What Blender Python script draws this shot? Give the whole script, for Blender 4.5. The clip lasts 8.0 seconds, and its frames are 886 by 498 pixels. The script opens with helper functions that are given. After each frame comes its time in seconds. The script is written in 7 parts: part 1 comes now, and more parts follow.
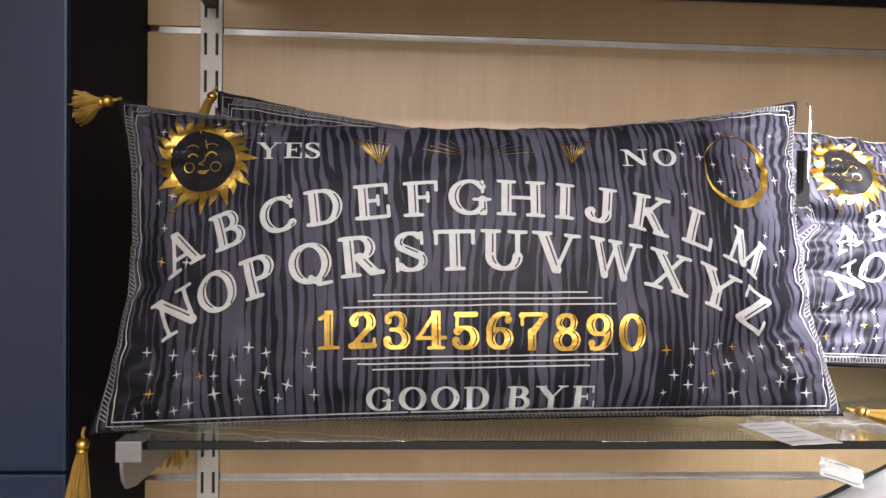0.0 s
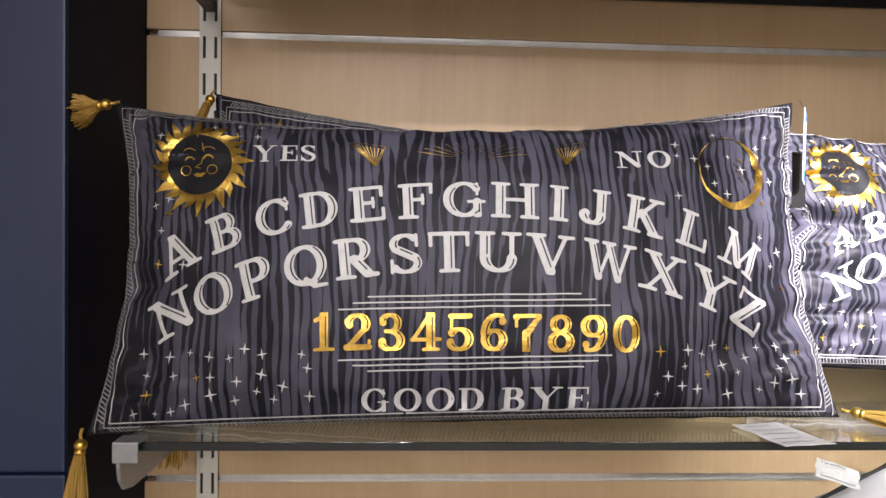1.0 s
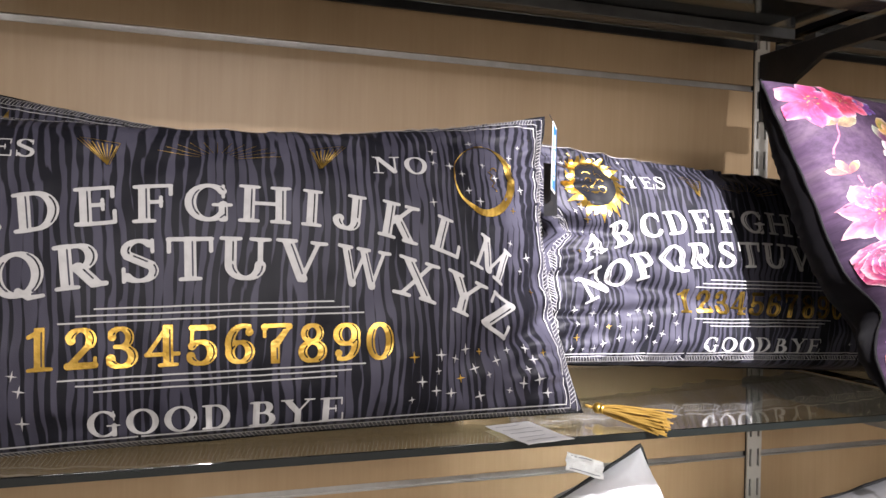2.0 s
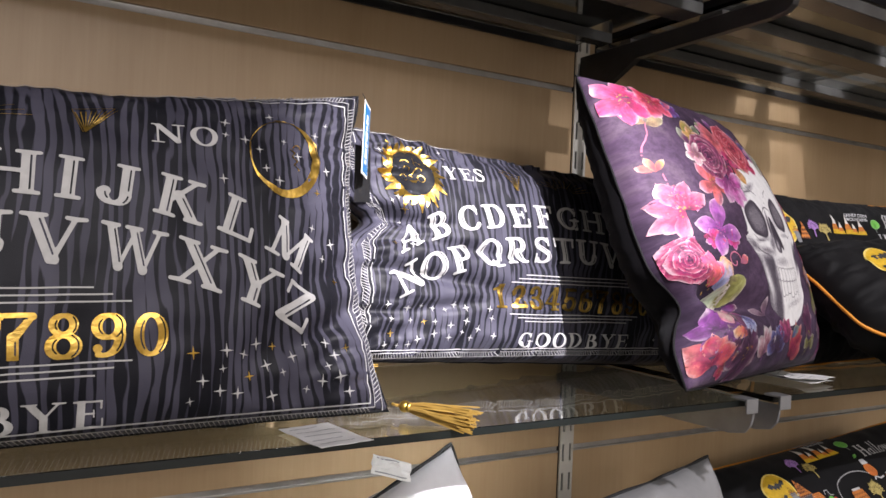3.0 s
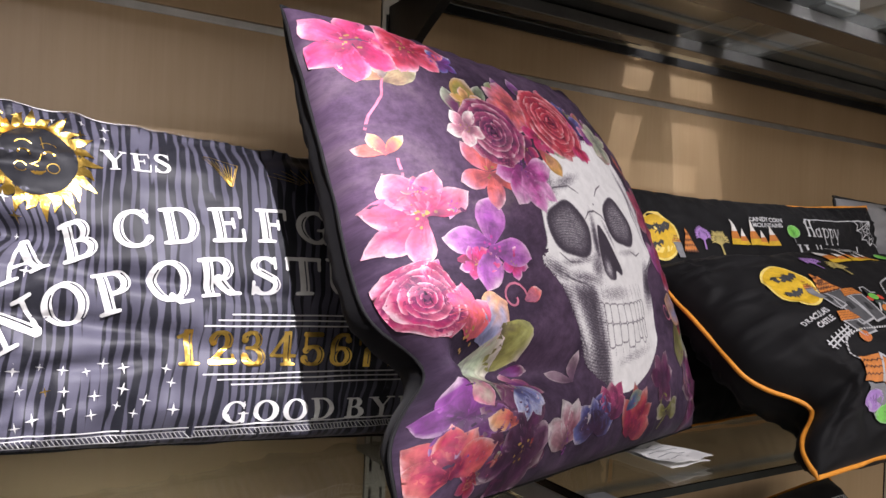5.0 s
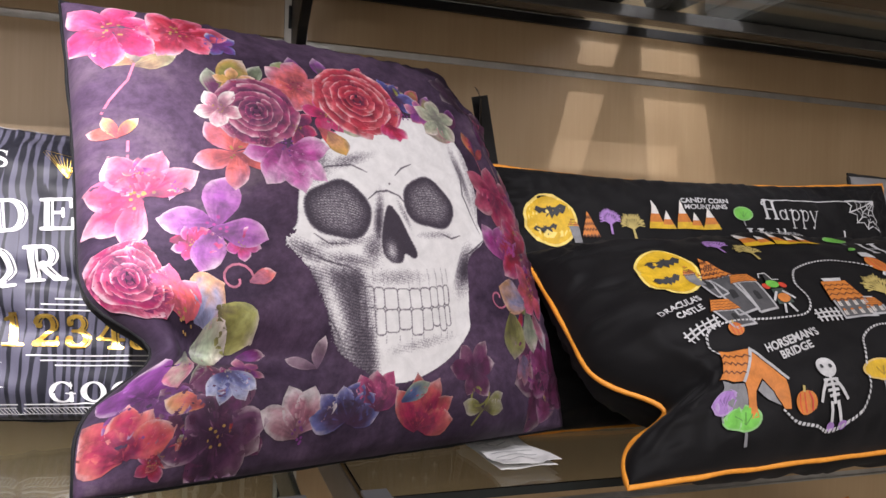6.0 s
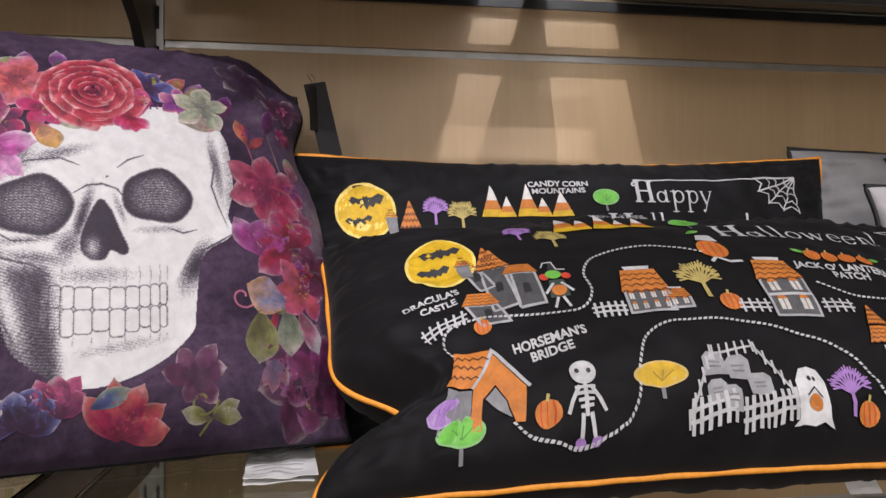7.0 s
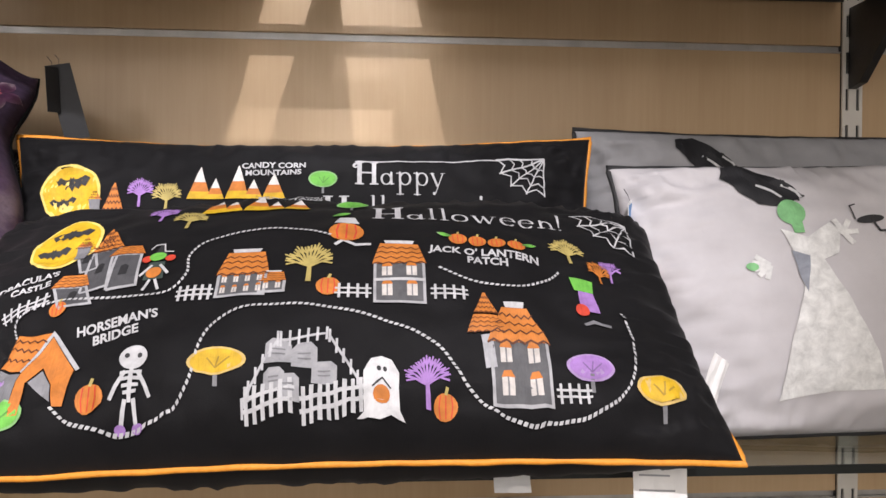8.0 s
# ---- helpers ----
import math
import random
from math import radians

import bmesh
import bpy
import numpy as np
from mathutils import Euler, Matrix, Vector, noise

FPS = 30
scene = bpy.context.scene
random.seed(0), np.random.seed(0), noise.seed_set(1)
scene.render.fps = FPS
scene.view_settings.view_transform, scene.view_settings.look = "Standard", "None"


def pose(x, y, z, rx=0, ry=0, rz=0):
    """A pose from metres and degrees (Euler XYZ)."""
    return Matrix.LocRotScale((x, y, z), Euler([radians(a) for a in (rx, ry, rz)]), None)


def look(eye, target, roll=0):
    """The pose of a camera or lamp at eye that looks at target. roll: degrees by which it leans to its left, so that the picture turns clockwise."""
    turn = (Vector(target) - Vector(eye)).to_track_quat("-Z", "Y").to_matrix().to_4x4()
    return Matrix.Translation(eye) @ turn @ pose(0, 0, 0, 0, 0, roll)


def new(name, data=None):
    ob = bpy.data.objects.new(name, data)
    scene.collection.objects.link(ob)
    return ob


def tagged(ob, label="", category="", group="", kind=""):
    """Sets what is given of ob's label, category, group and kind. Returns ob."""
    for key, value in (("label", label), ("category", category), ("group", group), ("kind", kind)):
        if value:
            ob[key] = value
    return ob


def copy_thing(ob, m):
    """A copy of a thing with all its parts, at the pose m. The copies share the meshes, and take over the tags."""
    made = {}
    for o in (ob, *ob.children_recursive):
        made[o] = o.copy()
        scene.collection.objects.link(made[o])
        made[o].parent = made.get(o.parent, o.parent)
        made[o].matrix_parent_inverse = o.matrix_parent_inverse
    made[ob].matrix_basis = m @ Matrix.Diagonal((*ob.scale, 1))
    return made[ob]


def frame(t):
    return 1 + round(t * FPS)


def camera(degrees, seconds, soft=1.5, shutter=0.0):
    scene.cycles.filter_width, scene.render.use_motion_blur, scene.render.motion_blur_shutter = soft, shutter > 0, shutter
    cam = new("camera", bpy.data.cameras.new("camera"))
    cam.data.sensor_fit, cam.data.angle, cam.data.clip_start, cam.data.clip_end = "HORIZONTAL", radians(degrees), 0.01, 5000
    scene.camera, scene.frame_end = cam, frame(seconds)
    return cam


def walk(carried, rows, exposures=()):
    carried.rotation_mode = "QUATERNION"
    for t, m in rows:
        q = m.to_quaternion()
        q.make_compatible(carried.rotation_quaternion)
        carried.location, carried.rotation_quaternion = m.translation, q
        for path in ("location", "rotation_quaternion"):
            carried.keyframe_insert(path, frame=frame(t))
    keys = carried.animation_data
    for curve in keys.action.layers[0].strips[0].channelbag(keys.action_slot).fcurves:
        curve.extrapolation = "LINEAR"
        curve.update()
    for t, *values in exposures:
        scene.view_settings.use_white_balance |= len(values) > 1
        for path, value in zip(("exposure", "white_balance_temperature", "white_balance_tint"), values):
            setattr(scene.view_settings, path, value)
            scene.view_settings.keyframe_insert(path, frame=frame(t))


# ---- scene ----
cam = camera(63.0, 8.0)
PATH = [
    (0, (0.263, -1.026, 1.496), (0.383, 0.969, 1.44), 1.0),
    (0.5, (0.269, -1.03, 1.499), (0.377, 0.967, 1.44), 0.9),
    (1, (0.272, -1.03, 1.497), (0.38, 0.967, 1.444), 0.9),
    (1.5, (0.288, -1.03, 1.5), (0.465, 0.962, 1.456), 0.9),
    (2, (0.334, -1.019, 1.495), (0.938, 0.887, 1.475), 1.0),
    (3.5, (0.465, -0.956, 1.478), (1.483, 0.765, 1.471), 2.6),
    (4, (0.589, -0.93, 1.49), (1.606, 0.792, 1.48), 2.6),
    (4.5, (0.693, -0.896, 1.496), (1.712, 0.825, 1.49), 2.5),
    (5, (0.813, -0.839, 1.516), (1.833, 0.881, 1.513), 2.2),
    (6.3, (1.214, -0.971, 1.502), (1.692, 0.971, 1.499), 0.8),
    (6.5, (1.276, -0.973, 1.495), (1.694, 0.983, 1.504), 0.2),
    (7, (1.452, -0.958, 1.5), (1.74, 1.021, 1.506), -0.1),
    (7.5, (1.622, -0.963, 1.5), (1.779, 1.03, 1.495), -0.6),
    (8, (1.801, -0.972, 1.495), (1.943, 1.023, 1.471), 0.3),
]
walk(cam, [(t, look(eye, target, roll)) for t, eye, target, roll in PATH],
     [(0, 0.32), (1.3, 0.34), (2.0, 0.0), (3.5, -0.50), (5.0, -0.58), (6.5, -0.42), (7.5, -0.22), (8.0, 0.08)])

# ---- light: shop ceiling with track spots, soft ceiling panels ----
world = bpy.data.worlds.new("shop_world")
world.use_nodes = True
world.node_tree.nodes["Background"].inputs[0].default_value = (0.9, 0.85, 0.8, 1)
world.node_tree.nodes["Background"].inputs[1].default_value = 0.005
scene.world = world


def spot(name, eye, target, watts, degrees, blend, size, colour=(1.0, 0.86, 0.68)):
    data = bpy.data.lights.new(name, "SPOT")
    data.energy, data.color, data.spot_size, data.spot_blend, data.shadow_soft_size = watts, colour, radians(degrees), blend, size
    ob = new(name, data)
    ob.matrix_world = look(eye, target)
    return ob


def panel_lamp(name, x, y, z, sx, sy, watts, colour=(1.0, 0.9, 0.78)):
    data = bpy.data.lights.new(name, "AREA")
    data.shape, data.size, data.size_y, data.energy, data.color = "RECTANGLE", sx, sy, watts, colour
    ob = new(name, data)
    ob.matrix_world = pose(x, y, z)
    return ob


SPOTS = [
    ((0.72, -2.30, 2.93), (0.52, -0.30, 1.46), 125, 24, 0.03),
    ((0.66, -2.35, 2.93), (0.90, -0.16, 1.42), 1900, 14, 0.02),
    ((1.743, -0.60, 2.25), (1.735, 0.0, 1.62), 15, 40, 0.004),
    ((1.20, -2.10, 2.93), (1.22, -0.30, 1.48), 165, 22, 0.02),
    ((1.95, -2.30, 2.93), (1.78, -0.30, 1.40), 190, 22, 0.02),
    # extra spot added far back to brighten the wall, with an unseen fitting
    ((0.30, -6.20, 2.93), (0.50, 0.0, 1.68), 150, 11, 0.05),
]
for eye, target, watts, cone, size in SPOTS:
    spot("spot_lamp", eye, target, watts, cone, 0.75, size, (0.97, 0.93, 1.0))
for x, y, watts in ((-0.3, -3.7, 30), (0.9, -3.7, 30), (2.2, -3.7, 26), (-0.4, -6.0, 140), (2.6, -6.0, 100)):
    panel_lamp("ceiling_panel_lamp", x, y, 2.97, 1.2, 2.2, watts, (1.0, 0.945, 0.95))


# ---- materials ----
def material(name, colour=(0.8, 0.8, 0.8), rough=0.5, metal=0.0):
    m = bpy.data.materials.new(name)
    m.use_nodes = True
    b = m.node_tree.nodes["Principled BSDF"]
    b.inputs["Base Color"].default_value = (*colour, 1)
    b.inputs["Roughness"].default_value = rough
    b.inputs["Metallic"].default_value = metal
    return m, m.node_tree, b


def node(tree, kind, **values):
    n = tree.nodes.new(kind)
    for key, value in values.items():
        if key in n.inputs:
            n.inputs[key].default_value = value
    return n


def ramp(tree, fac, stops):
    n = tree.nodes.new("ShaderNodeValToRGB")
    while len(n.color_ramp.elements) < len(stops):
        n.color_ramp.elements.new(0.5)
    for e, (p, c) in zip(n.color_ramp.elements, stops):
        e.position, e.color = p, (*c, 1)
    tree.links.new(fac, n.inputs[0])
    return n


def coords(tree, kind, scale):
    c = tree.nodes.new("ShaderNodeTexCoord")
    m = node(tree, "ShaderNodeMapping", Scale=scale)
    tree.links.new(c.outputs[kind], m.inputs[0])
    return m.outputs[0]


def bump(tree, b, height, strength, distance):
    n = node(tree, "ShaderNodeBump", Strength=strength, Distance=distance)
    tree.links.new(height, n.inputs["Height"])
    tree.links.new(n.outputs[0], b.inputs["Normal"])


def noisy(name, stops, rough, scale=(40, 40, 40), metal=0.0, detail=5.0, relief=0.15, depth=0.001, kind="Object", fine=None):
    """A surface whose colour drifts between the stops, with fine relief."""
    m, t, b = material(name, stops[0][1], rough, metal)
    n = node(t, "ShaderNodeTexNoise", Scale=1.0, Detail=detail, Roughness=0.6)
    t.links.new(coords(t, kind, scale), n.inputs["Vector"])
    t.links.new(ramp(t, n.outputs[0], stops).outputs[0], b.inputs["Base Color"])
    f = node(t, "ShaderNodeTexNoise", Scale=1.0, Detail=3.0)
    t.links.new(coords(t, kind, fine or tuple(8 * s for s in scale)), f.inputs["Vector"])
    bump(t, b, f.outputs[0], relief, depth)
    r = node(t, "ShaderNodeMapRange", **{"To Min": max(0.0, rough - 0.08), "To Max": min(1.0, rough + 0.08)})
    t.links.new(n.outputs[0], r.inputs[0])
    t.links.new(r.outputs[0], b.inputs["Roughness"])
    return m


def maple():
    """Pale maple laminate: broad drift of tone, fine upright grain, small flecks."""
    m, t, b = material("maple_laminate", rough=0.42)
    broad = node(t, "ShaderNodeTexNoise", Scale=1.0, Detail=6.0, Roughness=0.6, Distortion=0.8)
    t.links.new(coords(t, "Object", (5, 5, 0.9)), broad.inputs["Vector"])
    grain = node(t, "ShaderNodeTexNoise", Scale=1.0, Detail=4.0, Roughness=0.7)
    t.links.new(coords(t, "Object", (160, 160, 5)), grain.inputs["Vector"])
    a = ramp(t, broad.outputs[0], [(0.3, (0.475, 0.325, 0.176)), (0.7, (0.58, 0.415, 0.242))])
    g = ramp(t, grain.outputs[0], [(0.3, (0.93, 0.91, 0.88)), (0.7, (1.0, 1.0, 1.0))])
    mix = t.nodes.new("ShaderNodeMix")
    mix.data_type, mix.blend_type = "RGBA", "MULTIPLY"
    mix.inputs[0].default_value = 1.0
    t.links.new(a.outputs[0], mix.inputs[6])
    t.links.new(g.outputs[0], mix.inputs[7])
    t.links.new(mix.outputs[2], b.inputs["Base Color"])
    bump(t, b, grain.outputs[0], 0.05, 0.0005)
    return m


def weave(t, b, scale=900, strength=0.25, distance=0.0006):
    """Fine woven relief on cloth, in metres of the cloth."""
    c = coords(t, "UV", (scale, scale, 1))
    w = node(t, "ShaderNodeTexNoise", Scale=1.0, Detail=2.0)
    t.links.new(c, w.inputs["Vector"])
    bump(t, b, w.outputs[0], strength, distance)


def woodgrain_cloth():
    """Charcoal cloth printed with near-black wavy wood grain that runs up the cushion."""
    m, t, b = material("woodgrain_printed_cloth", rough=0.5)
    c = t.nodes.new("ShaderNodeTexCoord")
    warp = node(t, "ShaderNodeTexNoise", Scale=1.0, Detail=3.0, Roughness=0.55)
    t.links.new(coords(t, "UV", (5.5, 2.6, 1)), warp.inputs["Vector"])
    wobble = node(t, "ShaderNodeTexNoise", Scale=1.0, Detail=2.0)
    t.links.new(coords(t, "UV", (70, 16, 1)), wobble.inputs["Vector"])
    sep = t.nodes.new("ShaderNodeSeparateXYZ")
    t.links.new(c.outputs["UV"], sep.inputs[0])
    x = node(t, "ShaderNodeMath")
    x.operation = "MULTIPLY"
    x.inputs[1].default_value = 105.0
    t.links.new(sep.outputs[0], x.inputs[0])
    add = node(t, "ShaderNodeMath")
    add.operation = "MULTIPLY_ADD"
    add.inputs[1].default_value = 7.0
    t.links.new(warp.outputs[0], add.inputs[0])
    t.links.new(x.outputs[0], add.inputs[2])
    add2 = node(t, "ShaderNodeMath")
    add2.operation = "MULTIPLY_ADD"
    add2.inputs[1].default_value = 0.6
    t.links.new(wobble.outputs[0], add2.inputs[0])
    t.links.new(add.outputs[0], add2.inputs[2])
    ping = node(t, "ShaderNodeMath")
    ping.operation = "PINGPONG"
    ping.inputs[1].default_value = 0.5
    t.links.new(add2.outputs[0], ping.inputs[0])
    wide = node(t, "ShaderNodeTexNoise", Scale=1.0, Detail=3.0, Roughness=0.7)
    t.links.new(coords(t, "UV", (34, 5.0, 1)), wide.inputs["Vector"])
    less = node(t, "ShaderNodeMath")
    less.operation = "MULTIPLY_ADD"
    less.inputs[1].default_value = 1.9
    less.inputs[2].default_value = -0.74
    t.links.new(wide.outputs[0], less.inputs[0])
    diff = node(t, "ShaderNodeMath")
    diff.operation = "SUBTRACT"
    t.links.new(ping.outputs[0], diff.inputs[0])
    t.links.new(less.outputs[0], diff.inputs[1])
    r = ramp(t, diff.outputs[0], [(0.0, (0.012, 0.012, 0.016)), (0.06, (0.066, 0.063, 0.086))])
    tone = node(t, "ShaderNodeTexNoise", Scale=1.0, Detail=2.0)
    t.links.new(coords(t, "UV", (26, 3.0, 1)), tone.inputs["Vector"])
    shade = ramp(t, tone.outputs[0], [(0.35, (0.62, 0.62, 0.64)), (0.6, (1.0, 1.0, 1.0))])
    mix = t.nodes.new("ShaderNodeMix")
    mix.data_type, mix.blend_type = "RGBA", "MULTIPLY"
    mix.inputs[0].default_value = 1.0
    t.links.new(r.outputs[0], mix.inputs[6])
    t.links.new(shade.outputs[0], mix.inputs[7])
    t.links.new(mix.outputs[2], b.inputs["Base Color"])
    b.inputs["Specular IOR Level"].default_value = 0.16
    b.inputs["Sheen Weight"].default_value = 0.03
    b.inputs["Sheen Roughness"].default_value = 0.35
    b.inputs["Sheen Tint"].default_value = (0.85, 0.82, 1.0, 1)
    weave(t, b)
    return m


def cloth(name, dark, light, rough=0.8, sheen=0.2, scale=900, relief=0.25, drift=14):
    m, t, b = material(name, dark, rough)
    n = node(t, "ShaderNodeTexNoise", Scale=1.0, Detail=5.0, Roughness=0.6)
    t.links.new(coords(t, "UV", (drift, drift, 1)), n.inputs["Vector"])
    t.links.new(ramp(t, n.outputs[0], [(0.3, dark), (0.7, light)]).outputs[0], b.inputs["Base Color"])
    b.inputs["Sheen Weight"].default_value = sheen * 0.1
    b.inputs["Specular IOR Level"].default_value = 0.08
    weave(t, b, scale, relief)
    return m


def velvet_print():
    """Plum velvet with a watercolour wash of violet, mauve and grey."""
    m, t, b = material("plum_velvet", rough=0.7)
    n = node(t, "ShaderNodeTexNoise", Scale=1.0, Detail=7.0, Roughness=0.65, Distortion=0.7)
    t.links.new(coords(t, "UV", (7.5, 7.5, 1)), n.inputs["Vector"])
    r = ramp(t, n.outputs[0], [(0.30, (0.016, 0.010, 0.020)), (0.44, (0.052, 0.033, 0.060)), (0.56, (0.095, 0.058, 0.104)), (0.70, (0.17, 0.125, 0.155))])
    fine = node(t, "ShaderNodeTexNoise", Scale=1.0, Detail=3.0, Roughness=0.7)
    t.links.new(coords(t, "UV", (120, 120, 1)), fine.inputs["Vector"])
    g = ramp(t, fine.outputs[0], [(0.3, (0.65, 0.65, 0.65)), (0.7, (1.1, 1.1, 1.1))])
    mix = t.nodes.new("ShaderNodeMix")
    mix.data_type, mix.blend_type = "RGBA", "MULTIPLY"
    mix.inputs[0].default_value = 1.0
    t.links.new(r.outputs[0], mix.inputs[6])
    t.links.new(g.outputs[0], mix.inputs[7])
    t.links.new(mix.outputs[2], b.inputs["Base Color"])
    b.inputs["Sheen Weight"].default_value = 0.03
    b.inputs["Specular IOR Level"].default_value = 0.12
    b.inputs["Sheen Roughness"].default_value = 0.4
    weave(t, b, 700, 0.3)
    return m


def ink(name, rough, wash=0.0, relief=0.0, metal=0.0, stitch=(420, 60), blend=None):
    """Ink or thread whose colour is the print's own colour; wash: how far it mottles; relief: how far stitches stand up."""
    m, t, b = material(name, rough=rough, metal=metal)
    a = t.nodes.new("ShaderNodeVertexColor")
    a.layer_name = "Col"
    n = node(t, "ShaderNodeTexNoise", Scale=1.0, Detail=5.0, Roughness=0.65, Distortion=0.4)
    t.links.new(coords(t, "UV", (90, 90, 1)), n.inputs["Vector"])
    g = ramp(t, n.outputs[0], [(0.3, (1 - wash,) * 3), (0.7, (1 + wash * 0.6,) * 3)])
    mix = t.nodes.new("ShaderNodeMix")
    mix.data_type, mix.blend_type = "RGBA", "MULTIPLY"
    mix.inputs[0].default_value = 1.0
    t.links.new(a.outputs[0], mix.inputs[6])
    t.links.new(g.outputs[0], mix.inputs[7])
    t.links.new(mix.outputs[2], b.inputs["Base Color"])
    if blend:
        thin = node(t, "ShaderNodeTexNoise", Scale=1.0, Detail=6.0, Roughness=0.7, Distortion=0.6)
        t.links.new(coords(t, "UV", (55, 55, 1)), thin.inputs["Vector"])
        f = node(t, "ShaderNodeMapRange", **{"From Min": 0.50, "From Max": 0.74, "To Min": 0.0, "To Max": 0.55})
        t.links.new(thin.outputs[0], f.inputs[0])
        sink = t.nodes.new("ShaderNodeMix")
        sink.data_type = "RGBA"
        t.links.new(f.outputs[0], sink.inputs[0])
        t.links.new(mix.outputs[2], sink.inputs[6])
        sink.inputs[7].default_value = (*blend, 1)
        t.links.new(sink.outputs[2], b.inputs["Base Color"])
    if relief:
        s = node(t, "ShaderNodeTexNoise", Scale=1.0, Detail=2.0)
        t.links.new(coords(t, "UV", (*stitch, 1)), s.inputs["Vector"])
        bump(t, b, s.outputs[0], relief, 0.0012)
    return m


def gold_foil():
    m, t, b = material("gold_foil", (0.75, 0.47, 0.09), 0.34, 1.0)
    n = node(t, "ShaderNodeTexNoise", Scale=1.0, Detail=4.0, Roughness=0.7)
    t.links.new(coords(t, "UV", (70, 70, 1)), n.inputs["Vector"])
    t.links.new(ramp(t, n.outputs[0], [(0.3, (0.62, 0.37, 0.06)), (0.7, (0.86, 0.58, 0.15))]).outputs[0], b.inputs["Base Color"])
    f = node(t, "ShaderNodeTexNoise", Scale=1.0, Detail=3.0)
    t.links.new(coords(t, "UV", (260, 260, 1)), f.inputs["Vector"])
    bump(t, b, f.outputs[0], 0.5, 0.001)
    return m


def glass():
    m, t, b = material("shelf_glass", (0.86, 0.93, 0.90), 0.03)
    b.inputs["Transmission Weight"].default_value = 1.0
    b.inputs["IOR"].default_value = 1.5
    n = node(t, "ShaderNodeTexNoise", Scale=1.0, Detail=5.0)
    t.links.new(coords(t, "Object", (9, 9, 9)), n.inputs["Vector"])
    r = node(t, "ShaderNodeMapRange", **{"To Min": 0.0, "To Max": 0.06})
    t.links.new(n.outputs[0], r.inputs[0])
    t.links.new(r.outputs[0], b.inputs["Roughness"])
    return m


MAPLE = maple()
ALUMINIUM = noisy("brushed_aluminium", [(0.3, (0.42, 0.41, 0.39)), (0.7, (0.55, 0.54, 0.52))], 0.38, (30, 30, 3), 0.8)
SATIN_STEEL = noisy("satin_grey_steel", [(0.3, (0.26, 0.26, 0.265)), (0.7, (0.34, 0.34, 0.345))], 0.35, (25, 25, 25), 0.5)
CREAM_STEEL = noisy("cream_painted_steel", [(0.3, (0.60, 0.57, 0.51)), (0.7, (0.68, 0.65, 0.58))], 0.4, (20, 20, 6))
BLACK_STEEL = noisy("black_painted_steel", [(0.3, (0.012, 0.012, 0.013)), (0.7, (0.028, 0.027, 0.027))], 0.4, (30, 30, 30))
GREY_STEEL = noisy("dark_grey_painted_steel", [(0.3, (0.055, 0.054, 0.052)), (0.7, (0.085, 0.083, 0.08))], 0.16, (20, 20, 20))
NAVY = noisy("navy_paint", [(0.3, (0.007, 0.017, 0.052)), (0.7, (0.010, 0.022, 0.068))], 0.45, (6, 6, 2), relief=0.1)
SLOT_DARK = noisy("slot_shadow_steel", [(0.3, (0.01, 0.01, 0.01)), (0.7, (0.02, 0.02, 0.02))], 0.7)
PLASTER = noisy("shop_wall_paint", [(0.3, (0.55, 0.52, 0.47)), (0.7, (0.62, 0.59, 0.54))], 0.8, (3, 3, 3))
FLOOR_MAT = noisy("grey_vinyl_floor", [(0.3, (0.20, 0.19, 0.175)), (0.7, (0.27, 0.255, 0.235))], 0.35, (4, 4, 4))
GLASS = glass()
GLASS_EDGE = noisy("green_glass_edge", [(0.3, (0.001, 0.0025, 0.002)), (0.7, (0.002, 0.005, 0.0035))], 0.5, (30, 30, 30))
BLACK_CARD = noisy("black_card", [(0.3, (0.006, 0.006, 0.007)), (0.7, (0.012, 0.012, 0.013))], 0.6)
# near-black navy: the shade on the column's side is put into its colour
SIDE_SHADE = noisy("shaded_side_navy", [(0.3, (0.0028, 0.0045, 0.012)), (0.7, (0.0045, 0.007, 0.018))], 0.62, (5, 5, 3))
SIDE_SHADE.node_tree.nodes["Principled BSDF"].inputs["Specular IOR Level"].default_value = 0.12
PAPER = noisy("white_paper", [(0.3, (0.72, 0.71, 0.69)), (0.7, (0.80, 0.79, 0.77))], 0.75, (60, 60, 60))
GREY_INK = noisy("grey_print", [(0.3, (0.25, 0.25, 0.26)), (0.7, (0.35, 0.35, 0.36))], 0.7)
BLUE_CARD = noisy("blue_card", [(0.3, (0.01, 0.16, 0.42)), (0.7, (0.015, 0.19, 0.48))], 0.35)
GOLD_THREAD = noisy("gold_thread", [(0.3, (0.33, 0.19, 0.035)), (0.7, (0.58, 0.37, 0.09))], 0.42, (300, 300, 30), 0.35)
GRAIN_CLOTH = woodgrain_cloth()
BLACK_CLOTH = cloth("black_cotton", (0.005, 0.0048, 0.0053), (0.009, 0.0086, 0.0094), 0.68, 0.4)
BLACK_CLOTH.node_tree.nodes["Principled BSDF"].inputs["Specular IOR Level"].default_value = 0.14
BLACK_VELVET = cloth("black_velvet", (0.003, 0.0025, 0.0035), (0.006, 0.005, 0.0065), 0.85, 0.3)
PLUM = velvet_print()
PALE_CLOTH = cloth("pale_grey_linen", (0.52, 0.50, 0.51), (0.60, 0.58, 0.59), 0.85, 0.1)
GREY_CLOTH = cloth("grey_linen", (0.27, 0.27, 0.275), (0.34, 0.335, 0.34), 0.85, 0.1)
ORANGE_CORD = noisy("orange_piping", [(0.3, (0.72, 0.26, 0.02)), (0.7, (0.85, 0.34, 0.035))], 0.6, (200, 200, 200))
